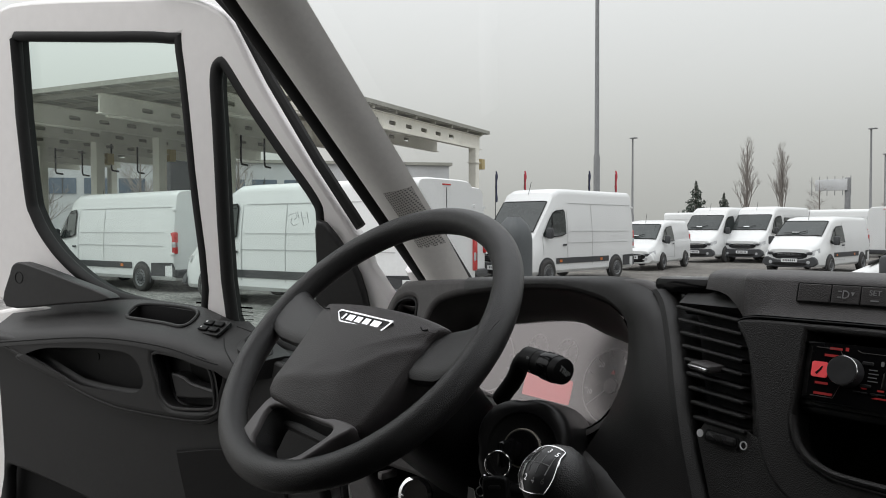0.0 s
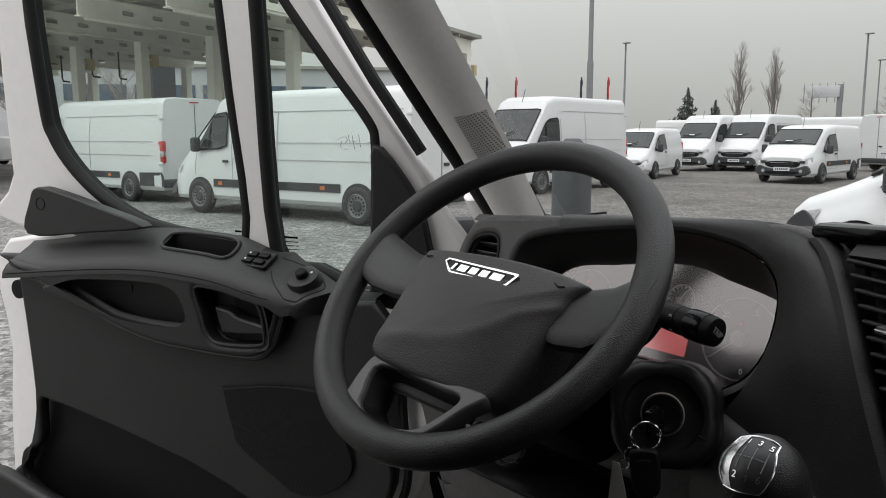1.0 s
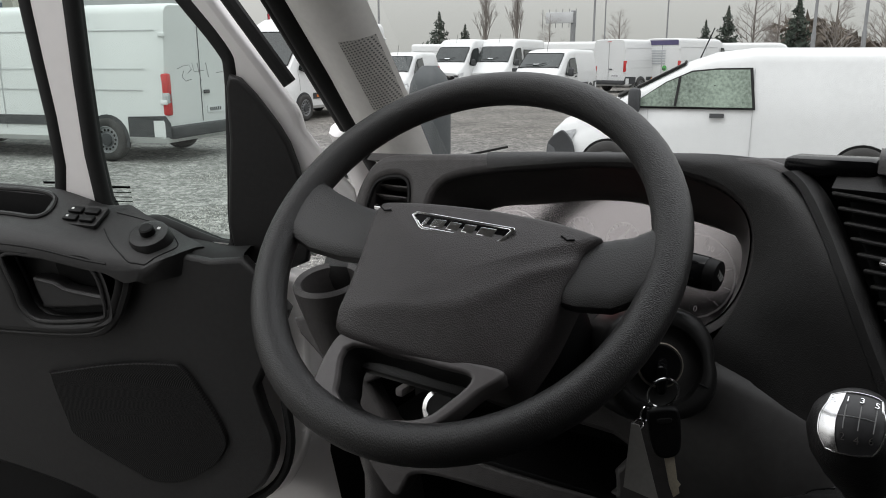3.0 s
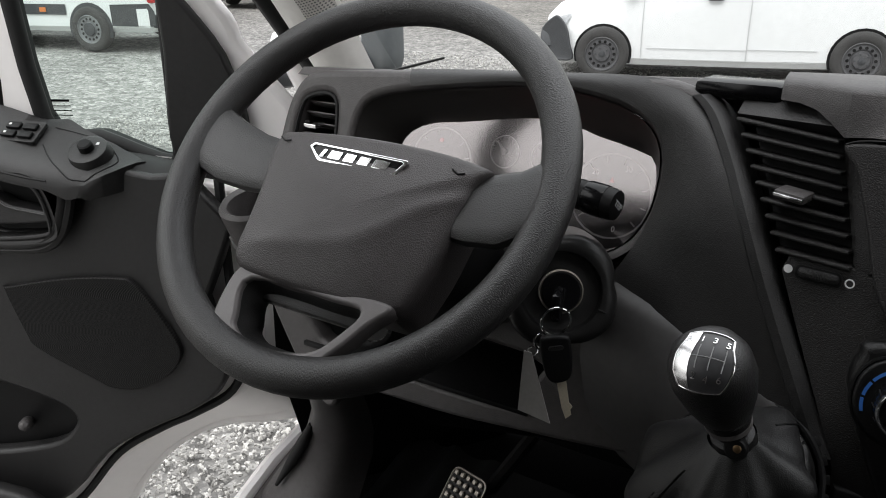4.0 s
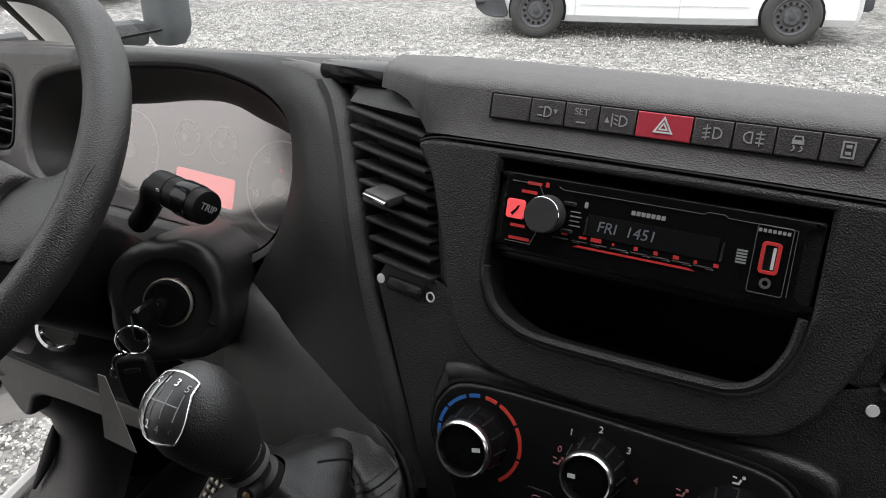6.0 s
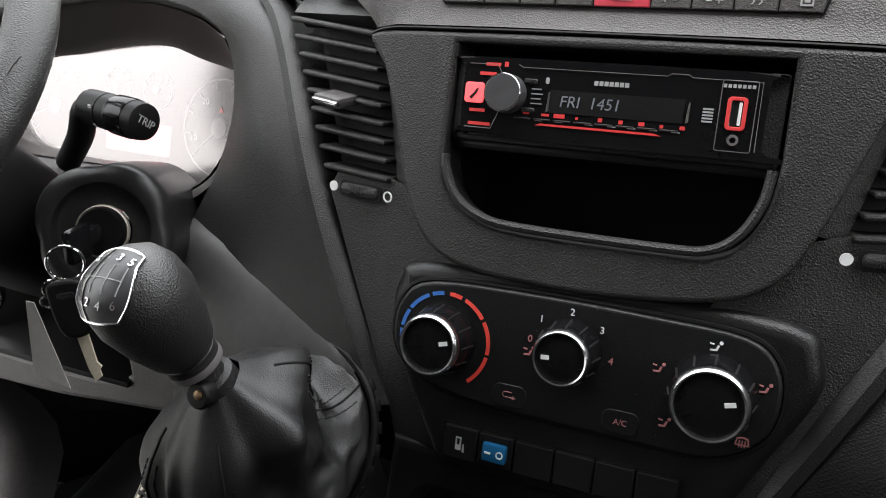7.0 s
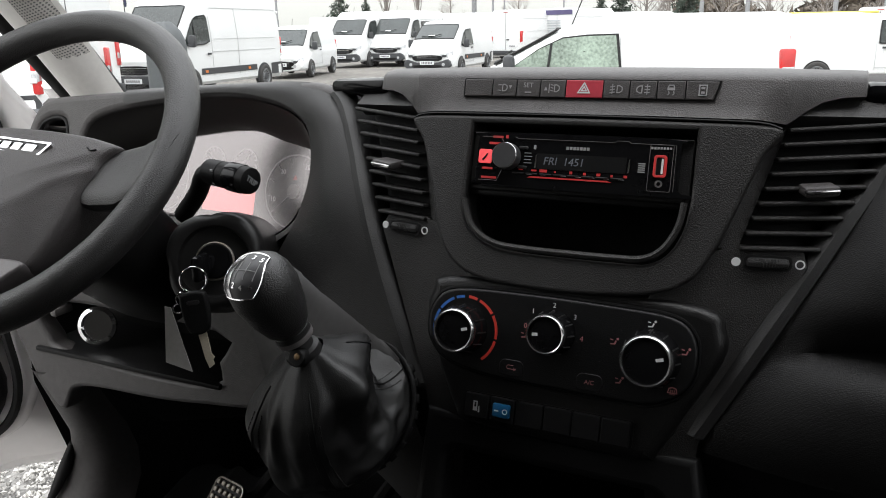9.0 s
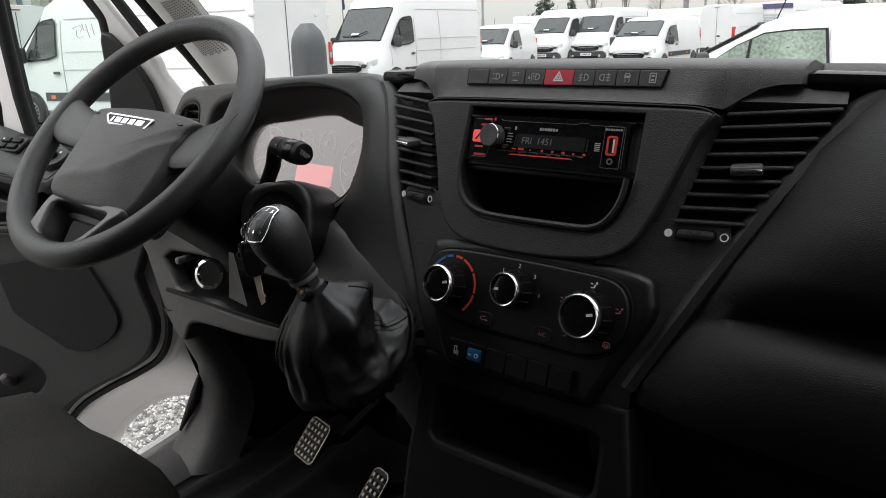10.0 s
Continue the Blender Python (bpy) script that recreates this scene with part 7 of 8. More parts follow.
# ======== outside ========
def ground_sheet():
    bm = bmesh.new()
    bmesh.ops.create_grid(bm, x_segments=60, y_segments=60, size=1)
    for v in bm.verts:
        r = max(abs(v.co.x), abs(v.co.y))
        v.co = v.co * (20 * r + 1500 * max(0, r - 0.5) ** 3)
        v.co.z = 0.02 * noise.noise(v.co * 0.25) - 0.012
    return bm


setting("ground", ground_sheet(), GRAVEL, "grey crushed-stone yard", "ground")


def stones():
    rng = np.random.default_rng(4)
    base = np.array([(1, 0, 0), (-1, 0, 0), (0, 1, 0), (0, -1, 0), (0, 0, 1), (0, 0, -1)], float)
    faces = np.array([(0, 2, 4), (2, 1, 4), (1, 3, 4), (3, 0, 4), (2, 0, 5), (1, 2, 5), (3, 1, 5), (0, 3, 5)])
    # thickest beside the open door, thinner out across the yard
    fields = ((17000, -2.8, -1.0, -0.8, 1.8, 0.006, 0.0135), (34000, -7.0, 3.2, 1.5, 6.5, 0.006, 0.015), (14000, -9.0, 4.0, 6.5, 9.5, 0.008, 0.017))
    x = np.concatenate([rng.uniform(a, b, n) for n, a, b, _, _, _, _ in fields])
    y = np.concatenate([rng.uniform(c, d, n) for n, _, _, c, d, _, _ in fields])
    size = np.concatenate([rng.uniform(lo, hi, n) for n, _, _, _, _, lo, hi in fields])
    count = len(x)
    q, _ = np.linalg.qr(rng.normal(size=(count, 3, 3)))
    shape = base[None] * rng.uniform(0.55, 1.15, (count, 6, 1)) * rng.uniform(0.6, 1.2, (count, 1, 3))
    shape = (shape @ q) * size[:, None, None]
    shape += np.stack([x, y, size * 0.25], axis=1)[:, None, :]
    tris = faces[None] + 6 * np.arange(count)[:, None, None]
    me = bpy.data.meshes.new("stones")
    me.from_pydata(shape.reshape(-1, 3).tolist(), [], tris.reshape(-1, 3).tolist())
    return me


loose = new("loose_stones", stones())
loose.data.materials.append(STONE)
tagged(loose, "loose pale crushed stones on the yard", "gravel", kind="stuff")


# ---- vans ----
def wheel_parts(root, x, y, r, rim_mat, width=0.20):
    side = 1 if y > 0 else -1
    # the outboard face lies at local z = 0
    m = Matrix.Translation((x, y, r)) @ Matrix.Rotation(radians(-90 * side), 4, "X")
    w = part("wheel", lathe([(r * 0.60, -width), (r * 0.93, -width), (r, -width + 0.03), (r, -0.03), (r * 0.95, -0.008), (r * 0.86, 0.004), (r * 0.74, 0.004), (r * 0.66, -0.002), (r * 0.62, -0.012)], m, 32, False), TYRE, root)
    rim = part("rim", lathe([(r * 0.64, -0.004), (r * 0.615, 0.001), (r * 0.59, -0.024), (r * 0.54, -0.030), (r * 0.51, -0.024), (r * 0.40, -0.024), (r * 0.35, -0.042), (r * 0.31, -0.038), (r * 0.27, -0.010), (r * 0.15, -0.008), (r * 0.02, -0.006)], m, 32, False), rim_mat, w)
    for k in range(14):
        a = k * math.tau / 14
        part("rim_hole", flat([disc(r * 0.455 * math.cos(a), r * 0.455 * math.sin(a), r * 0.058, 10)], -0.026, -0.0205, m), BLACK, rim)
    for k in range(5):
        a = k * math.tau / 5
        part("wheel_bolt", lathe([(r * 0.035, -0.012), (r * 0.030, 0.0)], m @ Matrix.Translation((r * 0.23 * math.cos(a), r * 0.23 * math.sin(a), 0)), 8), CLAD, rim)
    cap_r = 0.13 if rim_mat is BLACKSTEEL else 0.30
    part("hub_cap", lathe([(r * cap_r, -0.012), (r * cap_r * 0.95, 0.002), (r * cap_r * 0.6, 0.006), (r * 0.02, 0.007)], m, 20), CLAD, rim)


def van(name, label, spec, m, group="parked vans", paint=None, detail=2):
    """spec: stations along the length (x, low, high, half width low, half width high), axles, wheel radius, windows and so on. x forward, y left."""
    root = thing(name, (0, 0, 0), label, "van", group)
    paint = paint or VANPAINT
    st = spec["stations"]

    def at(x):
        xs = [s[0] for s in st]
        return [float(np.interp(x, xs, [s[i] for s in st])) for i in range(1, 5)]

    def side_y(x, z):
        lo, hi, wl, wh = at(x)
        belt = lo + 0.45 * (hi - lo)
        if z <= belt:
            return wl
        r = min(0.16, 0.3 * (hi - lo))
        t = (z - belt) / max(0.05, hi - r - belt)
        return wl + (wh - wl) * min(1.0, t) ** 1.4

    secs = []
    xs = sorted(set([s[0] for s in st] + [float(v) for v in np.linspace(st[0][0], st[-1][0], 28)]))
    for x in xs:
        lo, hi, wl, wh = at(x)
        r = min(0.16, 0.3 * (hi - lo))
        prof = [(wl * 0.94, lo), (wl, lo + 0.08), (wl, lo + 0.45 * (hi - lo))]
        for t in (0.35, 0.7, 1.0):
            z = lo + 0.45 * (hi - lo) + t * (hi - r - lo - 0.45 * (hi - lo))
            prof.append((side_y(x, z), z))
        for a in (25, 50, 75):
            prof.append((wh - r + r * math.cos(radians(a)), hi - r + r * math.sin(radians(a))))
        prof.append((max(0.0, wh - r - 0.2), hi + 0.012))
        ring = [(x, -y, z) for y, z in prof] + [(x, y, z) for y, z in reversed(prof)]
        secs.append(ring)
    body = part("body", loft(secs, around=True, caps=True), paint, root, smooth=30)

    def side_panel(pname, pts, mat, off=0.006, sides=(1, -1), label="", thick=0.006):
        made = []
        dense = []
        for (xa, za), (xb, zb) in zip(pts, list(pts[1:]) + [pts[0]]):
            steps = max(1, int(math.hypot(xb - xa, zb - za) / 0.22))
            dense += [(xa + (xb - xa) * k / steps, za + (zb - za) * k / steps) for k in range(steps)]
        for s in sides:
            me = flat([dense], 0, thick, None)
            for v in me.vertices:
                x, z, h = v.co
                v.co = (x, s * (side_y(x, z) + off + h), z)
            made.append(part(pname, me, mat, root, label, smooth=0))
        return made

    r, axles = spec["r"], spec["axles"]
    wy = st[len(st) // 2][3]
    rise = 0.06 if spec.get("clad", True) else 0.03
    for ax in axles:
        for s in (1, -1):
            wheel_parts(root, ax, s * (wy + 0.064), r, spec.get("rim", STEEL))
        side_panel("wheel_arch", [(ax + (r + rise) * math.cos(a), r + (r + rise) * math.sin(a)) for a in (radians(-18 + k * 13.5) for k in range(17))], CLAD if spec.get("clad", True) else BLACK, 0.002)
    lo = st[0][1]
    if spec.get("clad", True):
        side_panel("side_strip", [(axles[0] + r + 0.08, 0.56), (axles[1] - r - 0.08, 0.56), (axles[1] - r - 0.08, 0.72), (axles[0] + r + 0.08, 0.72)], CLAD, 0.012)
        side_panel("rear_corner", [(st[0][0] - 0.06, 0.40), (axles[0] - r - 0.07, 0.40), (axles[0] - r - 0.07, 0.72), (st[0][0] + 0.02, 0.74), (st[0][0] - 0.06, 0.62)], CLAD, 0.012)
        for x in (axles[0] + 0.8, axles[1] - 0.7):
            side_panel("marker", [(x, 0.60), (x + 0.12, 0.60), (x + 0.12, 0.67), (x, 0.67)], ORANGE, 0.022)
    for pts in spec["side_windows"]:
        cx, cz = sum(q[0] for q in pts) / len(pts), sum(q[1] for q in pts) / len(pts)
        side_panel("window_frame", [(cx + (x - cx) * 1.05, cz + (z - cz) * 1.10) for x, z in pts], RUBBER, 0.028, label="black window seal")
        side_panel("side_window", pts, spec.get("glass", VANGLASS), 0.034, label="dark side window")
        if detail > 1 and len(pts) >= 5:
            xs_w, top_w, low_w = [q[0] for q in pts], max(q[1] for q in pts), min(q[1] for q in pts)
            bx0 = min(xs_w) + 0.60 * (max(xs_w) - min(xs_w))
            side_panel("window_bar", [(bx0, low_w + 0.01), (bx0 + 0.03, low_w + 0.01), (bx0 - 0.01, low_w + 0.80 * (top_w - low_w)), (bx0 - 0.04, low_w + 0.80 * (top_w - low_w))], RUBBER, 0.042)
    for pts in spec.get("seams", ()):
        side_panel("panel_seam", pts, SEAM, 0.007, thick=0.004)
    for x, z in spec.get("handles", ()):
        side_panel("door_handle", [(x, z), (x + 0.16, z), (x + 0.16, z + 0.05), (x, z + 0.05)], CLAD, 0.02, thick=0.02)
    # windscreen on the sloping front
    x0, x1 = spec["screen"]
    rows = []
    for k in range(9):
        x = x0 + (x1 - x0) * k / 8
        _, hi, _, wh = at(x)
        lo, _, _, _ = at(x)
        rr = min(0.16, 0.3 * (hi - lo))
        row = []
        for i in range(13):
            u = i / 6 - 1
            y = u * (wh - 0.085)
            over = max(0.0, abs(y) - (wh - rr))
            row.append((x + 0.012, y, hi - rr + math.sqrt(max(0.0, rr * rr - over * over)) + 0.028))
        rows.append(row)
    part("windscreen", loft(rows), spec.get("glass", VANGLASS), root, "dark windscreen")
    ring = rows[0] + [q[-1] for q in rows[1:]] + rows[-1][::-1][1:] + [q[0] for q in rows[::-1]][1:-1]
    part("screen_seal", tube(ring, 0.016, 5, True), RUBBER, root)
    if detail > 1:
        low, lower = rows[-2], rows[-3]
        part("wiper", tube([Vector(low[2]) + Vector((0.02, 0, 0.02)), Vector(low[6]) + Vector((0.02, 0, 0.03)), Vector(lower[8]) + Vector((0.02, 0, 0.03))], 0.012, 5), BLACK, root)
        part("paper", loft([[Vector(low[4]) + Vector((0.012, 0, 0.012)), Vector(low[6]) + Vector((0.012, 0, 0.012))], [Vector(low[4]).lerp(Vector(lower[4]), 0.7) + Vector((0.012, 0, 0.012)), Vector(low[6]).lerp(Vector(lower[6]), 0.7) + Vector((0.012, 0, 0.012))]]), PLATE, root, "white price sheet behind the screen")
        crown = at(x0 - 0.15)[1]
        part("aerial", tube([(x0 - 0.15, 0, crown), (x0 - 0.30, 0, crown + 0.38)], 0.008, 5), BLACK, root)
    # front end
    nose = st[-1][0]
    _, nh, nw, _ = at(nose)
    fm = frame_of((nose + 0.004, 0, 0), (0, 1, 0), (0, 0, 1), (1, 0, 0))
    if detail > 1:
        part("grille", flat([smooth_line([(-nw * 0.55, nh - 0.30), (nw * 0.55, nh - 0.30), (nw * 0.62, nh - 0.12), (-nw * 0.62, nh - 0.12)], 3)], 0, 0.02, fm), BLACK, root, "black grille")
        for gz in (nh - 0.265, nh - 0.21, nh - 0.155):
            part("grille_bar", flat([rrect(-nw * 0.5, gz - 0.008, nw * 0.5, gz + 0.008, 0.006)], 0.02, 0.03, fm), CHROME if gz == nh - 0.155 else CLAD, root)
        part("air_intake", flat([smooth_line([(-nw * 0.55, 0.31), (nw * 0.55, 0.31), (nw * 0.62, 0.40), (-nw * 0.62, 0.40)], 3)], 0.048, 0.056, fm), BLACK, root, "black lower air intake")
        for s in (1, -1):
            part("fog_lamp", flat([disc(s * nw * 0.78, 0.42, 0.055, 16)], 0.045, 0.060, fm), LAMP, root)
    part("front_bumper", flat([smooth_line([(-nw * 0.98, 0.28), (nw * 0.98, 0.28), (nw * 1.0, 0.60), (nw * 0.5, nh - 0.34), (-nw * 0.5, nh - 0.34), (-nw * 1.0, 0.60)], 3)], -0.10, 0.05, fm, 0.03), CLAD if spec.get("clad", True) or spec.get("dark_nose") else paint, root)
    part("number_plate", flat([rrect(-0.26, 0.42, 0.26, 0.54, 0.01)], 0.05, 0.06, fm), PLATE, root)
    part("plate_bars", flat([rrect(-0.20 + k * 0.06, 0.45, -0.165 + k * 0.06, 0.51, 0.003, 2) for k in range(7)], 0.06, 0.063, fm), CLAD, root)
    for s in (1, -1):
        hx = nose - 0.10
        part("headlamp", loft([[(hx + 0.115, s * (nw * 0.62), nh - 0.22), (hx + 0.10, s * (nw * 0.97), nh - 0.20), (hx - 0.16, s * (side_y(hx - 0.16, nh - 0.12) + 0.012), nh - 0.10)],
                               [(hx + 0.11, s * (nw * 0.60), nh - 0.06), (hx + 0.07, s * (nw * 0.95), nh - 0.03), (hx - 0.22, s * (side_y(hx - 0.22, nh) + 0.012), nh + 0.04)]]), LAMP, root, "clear headlamp")
        part("headlamp_unit", rbox((hx + 0.02, s * nw * 0.80, nh - 0.13), (0.20, 0.20, 0.11), 0.04), CLAD, root, "dark headlamp reflector")
        mx, mz = spec["mirror"]
        my = side_y(mx, mz)
        mir = part("door_mirror", rbox((mx, s * (my + 0.17), mz), (0.14, 0.20, 0.30), 0.05), CLAD, root, "dark door mirror")
        part("mirror_stem", bar((mx, s * my, mz - 0.10), (mx, s * (my + 0.12), mz - 0.08), 0.06, 0.05, 0.01), CLAD, mir)
    # rear end
    back = st[0][0]
    lo, bh, bw, _ = at(back)
    rm = frame_of((back - 0.004, 0, 0), (0, -1, 0), (0, 0, 1), (-1, 0, 0))
    part("rear_bumper", rbox((back - 0.03, 0, 0.47), (0.16, bw * 2 - 0.02, 0.20), 0.04), CLAD, root)
    part("door_gap", flat([rrect(-0.008, 0.6, 0.008, bh - 0.12, 0.003, 2)], 0, 0.004, rm), CLAD, root)
    part("number_plate", flat([rrect(0.15, 0.72, 0.67, 0.84, 0.01)], 0, 0.01, rm), PLATE, root)
    part("plate_bars", flat([rrect(0.22 + k * 0.06, 0.75, 0.255 + k * 0.06, 0.81, 0.003, 2) for k in range(6)], 0.01, 0.013, rm), CLAD, root)
    if spec.get("rear_glass"):
        part("rear_window", flat([smooth_line([(-bw * 0.8, bh * 0.56), (bw * 0.8, bh * 0.56), (bw * 0.74, bh * 0.86), (-bw * 0.74, bh * 0.86)], 3)], 0, 0.008, rm), VANGLASS, root)
    else:
        part("rear_handle", rbox((back - 0.02, -0.14, 1.08), (0.03, 0.16, 0.06), 0.01), CLAD, root)
    part("brake_lamp", rbox((back - 0.006, 0, bh - 0.07), (0.02, 0.26, 0.03), 0.005), REDLAMP, root)
    for s in (1, -1):
        z0, z1 = spec["tail"]
        part("tail_lamp", rbox((back + 0.03, s * (side_y(back + 0.03, z0) - 0.048), (z0 + z1) / 2), (0.18, 0.11, z1 - z0), 0.03), REDLAMP, root, "tall red tail lamp")
        if detail > 1:
            part("lamp_insert", rbox((back + 0.015, s * (side_y(back + 0.03, z0) - 0.045), z0 + 0.42 * (z1 - z0)), (0.15, 0.112, 0.26 * (z1 - z0)), 0.015), LAMP, root, "clear reversing lamp")
        for zz in (bh - 0.45, 0.95):
            part("hinge", rbox((back + 0.02, s * (side_y(back + 0.02, zz) + 0.01), zz), (0.12, 0.05, 0.07), 0.01), VANPAINT, root)
    root.matrix_basis = m
    return root


def heading(x, y, hx, hy):
    return Matrix.Translation((x, y, 0)) @ Matrix.Rotation(math.atan2(hy, hx), 4, "Z")


def big_van(length_back, wb, h, front=1.0, w=1.0):
    """Panel van: rear axle at x = 0."""
    n = wb + front
    cab = wb - 0.35
    st = [(-length_back, 0.35, h - 0.03, w - 0.03, w - 0.13), (-length_back + 0.06, 0.30, h, w, w - 0.12), (cab - 0.9, 0.30, h, w, w - 0.12), (cab - 0.45, 0.30, h - 0.015, w, w - 0.13), (cab - 0.15, 0.30, h - 0.13, w, w - 0.15), (cab + 0.02, 0.30, h - 0.38, w, w - 0.15),
          (cab + 0.75, 0.28, 1.42, w, w - 0.12), (n - 0.32, 0.28, 1.20, w - 0.04, w - 0.14), (n - 0.08, 0.28, 1.05, w - 0.11, w - 0.20), (n, 0.30, 0.95, w - 0.17, w - 0.25)]
    win = [[(cab - 0.52, 1.42), (cab - 0.30, 1.36), (cab + 0.30, 1.33), (cab + 0.46, 1.36), (cab + 0.44, 1.42), (cab + 0.10, 1.84), (cab - 0.02, 1.96), (cab - 0.14, 2.02), (cab - 0.46, 2.05), (cab - 0.52, 1.98)]]
    seams = [[(cab - 0.66, 0.50), (cab - 0.645, 0.50), (cab - 0.645, 2.05), (cab - 0.66, 2.05)], [(cab - 0.66, 1.13), (-length_back + 0.4, 1.13), (-length_back + 0.4, 1.145), (cab - 0.66, 1.145)],
             [(cab - 0.75, h - 0.42), (-length_back + 0.15, h - 0.42), (-length_back + 0.15, h - 0.405), (cab - 0.75, h - 0.405)],
             [(cab - 0.75, 1.46), (-length_back + 0.35, 1.46), (-length_back + 0.35, 1.472), (cab - 0.75, 1.472)], [(cab + 0.50, 0.80), (cab + 0.512, 0.80), (cab + 0.512, 1.32), (cab + 0.50, 1.32)],
             [(cab - 1.95, 0.50), (cab - 1.935, 0.50), (cab - 1.935, h - 0.42), (cab - 1.95, h - 0.42)]]
    return dict(stations=st, axles=(0.0, wb), r=0.345, side_windows=win, seams=seams, handles=[(cab - 0.56, 1.06)], screen=(cab + 0.03, cab + 0.73), mirror=(cab + 0.36, 1.42), tail=(0.95, 1.48))


master = big_van(1.13, 4.33, 2.47)
master["tail"] = (0.74, 1.40)
van("panel_van", "long white panel van with tall red tail lamps", master, heading(-11.87, 8.21, -0.964, -0.266))
van("panel_van", "white panel van parked under the canopy edge", big_van(1.3, 4.04, 2.50), heading(-19.88, 6.92, -0.97, -0.24))
van("panel_van", "white panel van mostly hidden behind the pillar", big_van(1.3, 4.04, 2.55), heading(-15.0, 11.15, -0.964, -0.266))
van("panel_van", "white panel van facing the yard with raised roof", big_van(1.1, 3.64, 2.68), heading(-15.95, 18.68, 0.132, -0.991))
mini = big_van(0.95, 3.45, 2.50)
mini["side_windows"].append([(-0.6, 1.40), (2.2, 1.40), (2.2, 1.98), (-0.6, 1.98)])
van("panel_van", "white van with dark bumper facing the yard", big_van(1.0, 3.45, 2.48), heading(-19.9, 34.6, 0.1, -0.995))
van("minibus", "white minibus with dark side windows", mini, heading(-18.25, 35.75, 0.1, -0.995))


def small_van(h, wb, w, front=0.85, backlen=0.80, clad=False, hood=1.08, sb=0.95):
    n, cab = wb + front, wb - 0.75
    st = [(-backlen, 0.36, h - 0.05, w - 0.04, w - 0.16), (-backlen + 0.06, 0.28, h - 0.01, w, w - 0.14), (cab - 0.9, 0.26, h, w, w - 0.13), (cab + sb - 1.15, 0.26, h - 0.05, w, w - 0.15), (cab + sb - 0.80, 0.26, h - 0.17, w, w - 0.16),
          (cab + sb, 0.26, hood + 0.03, w, w - 0.12), (n - 0.45, 0.26, hood - 0.13, w - 0.02, w - 0.12), (n - 0.12, 0.26, hood - 0.26, w - 0.09, w - 0.18), (n, 0.28, hood - 0.38, w - 0.18, w - 0.26)]
    win = [[(cab - 0.62, 1.08), (cab + 0.62, 1.06), (cab + 0.55, 1.14), (cab + 0.15, 1.46), (cab - 0.08, 1.57), (cab - 0.58, 1.60)]]
    seams = [[(cab - 0.70, 0.42), (cab - 0.688, 0.42), (cab - 0.688, h - 0.18), (cab - 0.70, h - 0.18)], [(cab - 0.70, 0.46), (cab + 0.60, 0.46), (cab + 0.60, 0.472), (cab - 0.70, 0.472)]]
    return dict(stations=st, axles=(0.0, wb), r=0.315, side_windows=win, seams=seams, handles=[(cab - 0.56, 0.93)], screen=(cab + sb - 0.79, cab + sb - 0.03), mirror=(cab + 0.46, 1.12), tail=(0.85, 1.30), clad=clad)


scudo = small_van(1.93, 3.275, 0.96, 0.9, 0.9, True, 1.22)
van("panel_van", "low white delivery van facing the yard", scudo, heading(-12.75, 28.75, 0.1, -0.995))
van("small_van", "small white van behind a larger one", small_van(1.84, 2.9, 0.90), heading(-18.5, 26.4, 0.3, -0.95))
near = small_van(1.715, 2.81, 0.86, 0.72, 0.72, False, 1.10, 0.68)
near["stations"] = [(x, lo - 0.07, hi, wl, wh) for x, lo, hi, wl, wh in near["stations"]]
near["rim"], near["glass"], near["dark_nose"] = BLACKSTEEL, GREENGLASS, True
near["side_windows"] = [[(1.20, 1.05), (2.60, 1.05), (2.50, 1.11), (2.16, 1.33), (1.88, 1.45), (1.60, 1.475), (1.25, 1.48)]]
near["seams"] = [[(x0, z0), (x1, z0), (x1, z1), (x0, z1)] for x0, z0, x1, z1 in ((0.45, 0.395, 1.19, 0.401), (1.20, 0.385, 2.30, 0.391), (0.45, 0.262, 2.35, 0.268), (2.36, 0.26, 2.366, 1.02), (1.19, 0.26, 1.196, 1.485))]
dokker = van("small_van", "small white delivery van with black steel wheels", near, heading(-1.03, 9.98, -0.967, -0.254))
dk = heading(-1.03, 9.98, -0.967, -0.254)
corner_line = smooth_line([(3.16, 0.24), (3.40, 0.22), (3.56, 0.30), (3.585, 0.46), (3.56, 0.60), (3.46, 0.70), (3.36, 0.74), (3.24, 0.60), (3.20, 0.42)], 3)
corner_mesh = flat([corner_line], 0.0, 0.05, None, 0.015, 2)
for v in corner_mesh.vertices:
    x, z, h = v.co
    v.co = (x, 0.86 - 0.62 * max(0.0, x - 3.10) ** 1.5 + h, z)
corner_mesh.transform(dk)
corner = part("bumper_corner", corner_mesh, CLAD, dokker, "black plastic bumper corner")
# vans further off
far_a = heading(-27.0, 41.5, 0.97, 0.25)
van("panel_van", "white panel van in the back row", big_van(1.3, 4.0, 2.45), far_a, detail=1)
van("panel_van", "white panel van in the back row", big_van(1.3, 4.0, 2.5), heading(-19.5, 42.5, 0.98, 0.2), detail=1)
van("panel_van", "white van seen from behind with grey bumper", big_van(1.2, 3.6, 2.45), heading(-13.3, 37.0, 0.30, 0.95), detail=1)
livery = van("panel_van", "white van with violet printed rear doors", big_van(1.2, 3.6, 2.50), heading(-11.3, 38.6, 0.25, 0.97), detail=1)
lr = frame_of((-1.21, 0, 0), (0, -1, 0), (0, 0, 1), (-1, 0, 0))
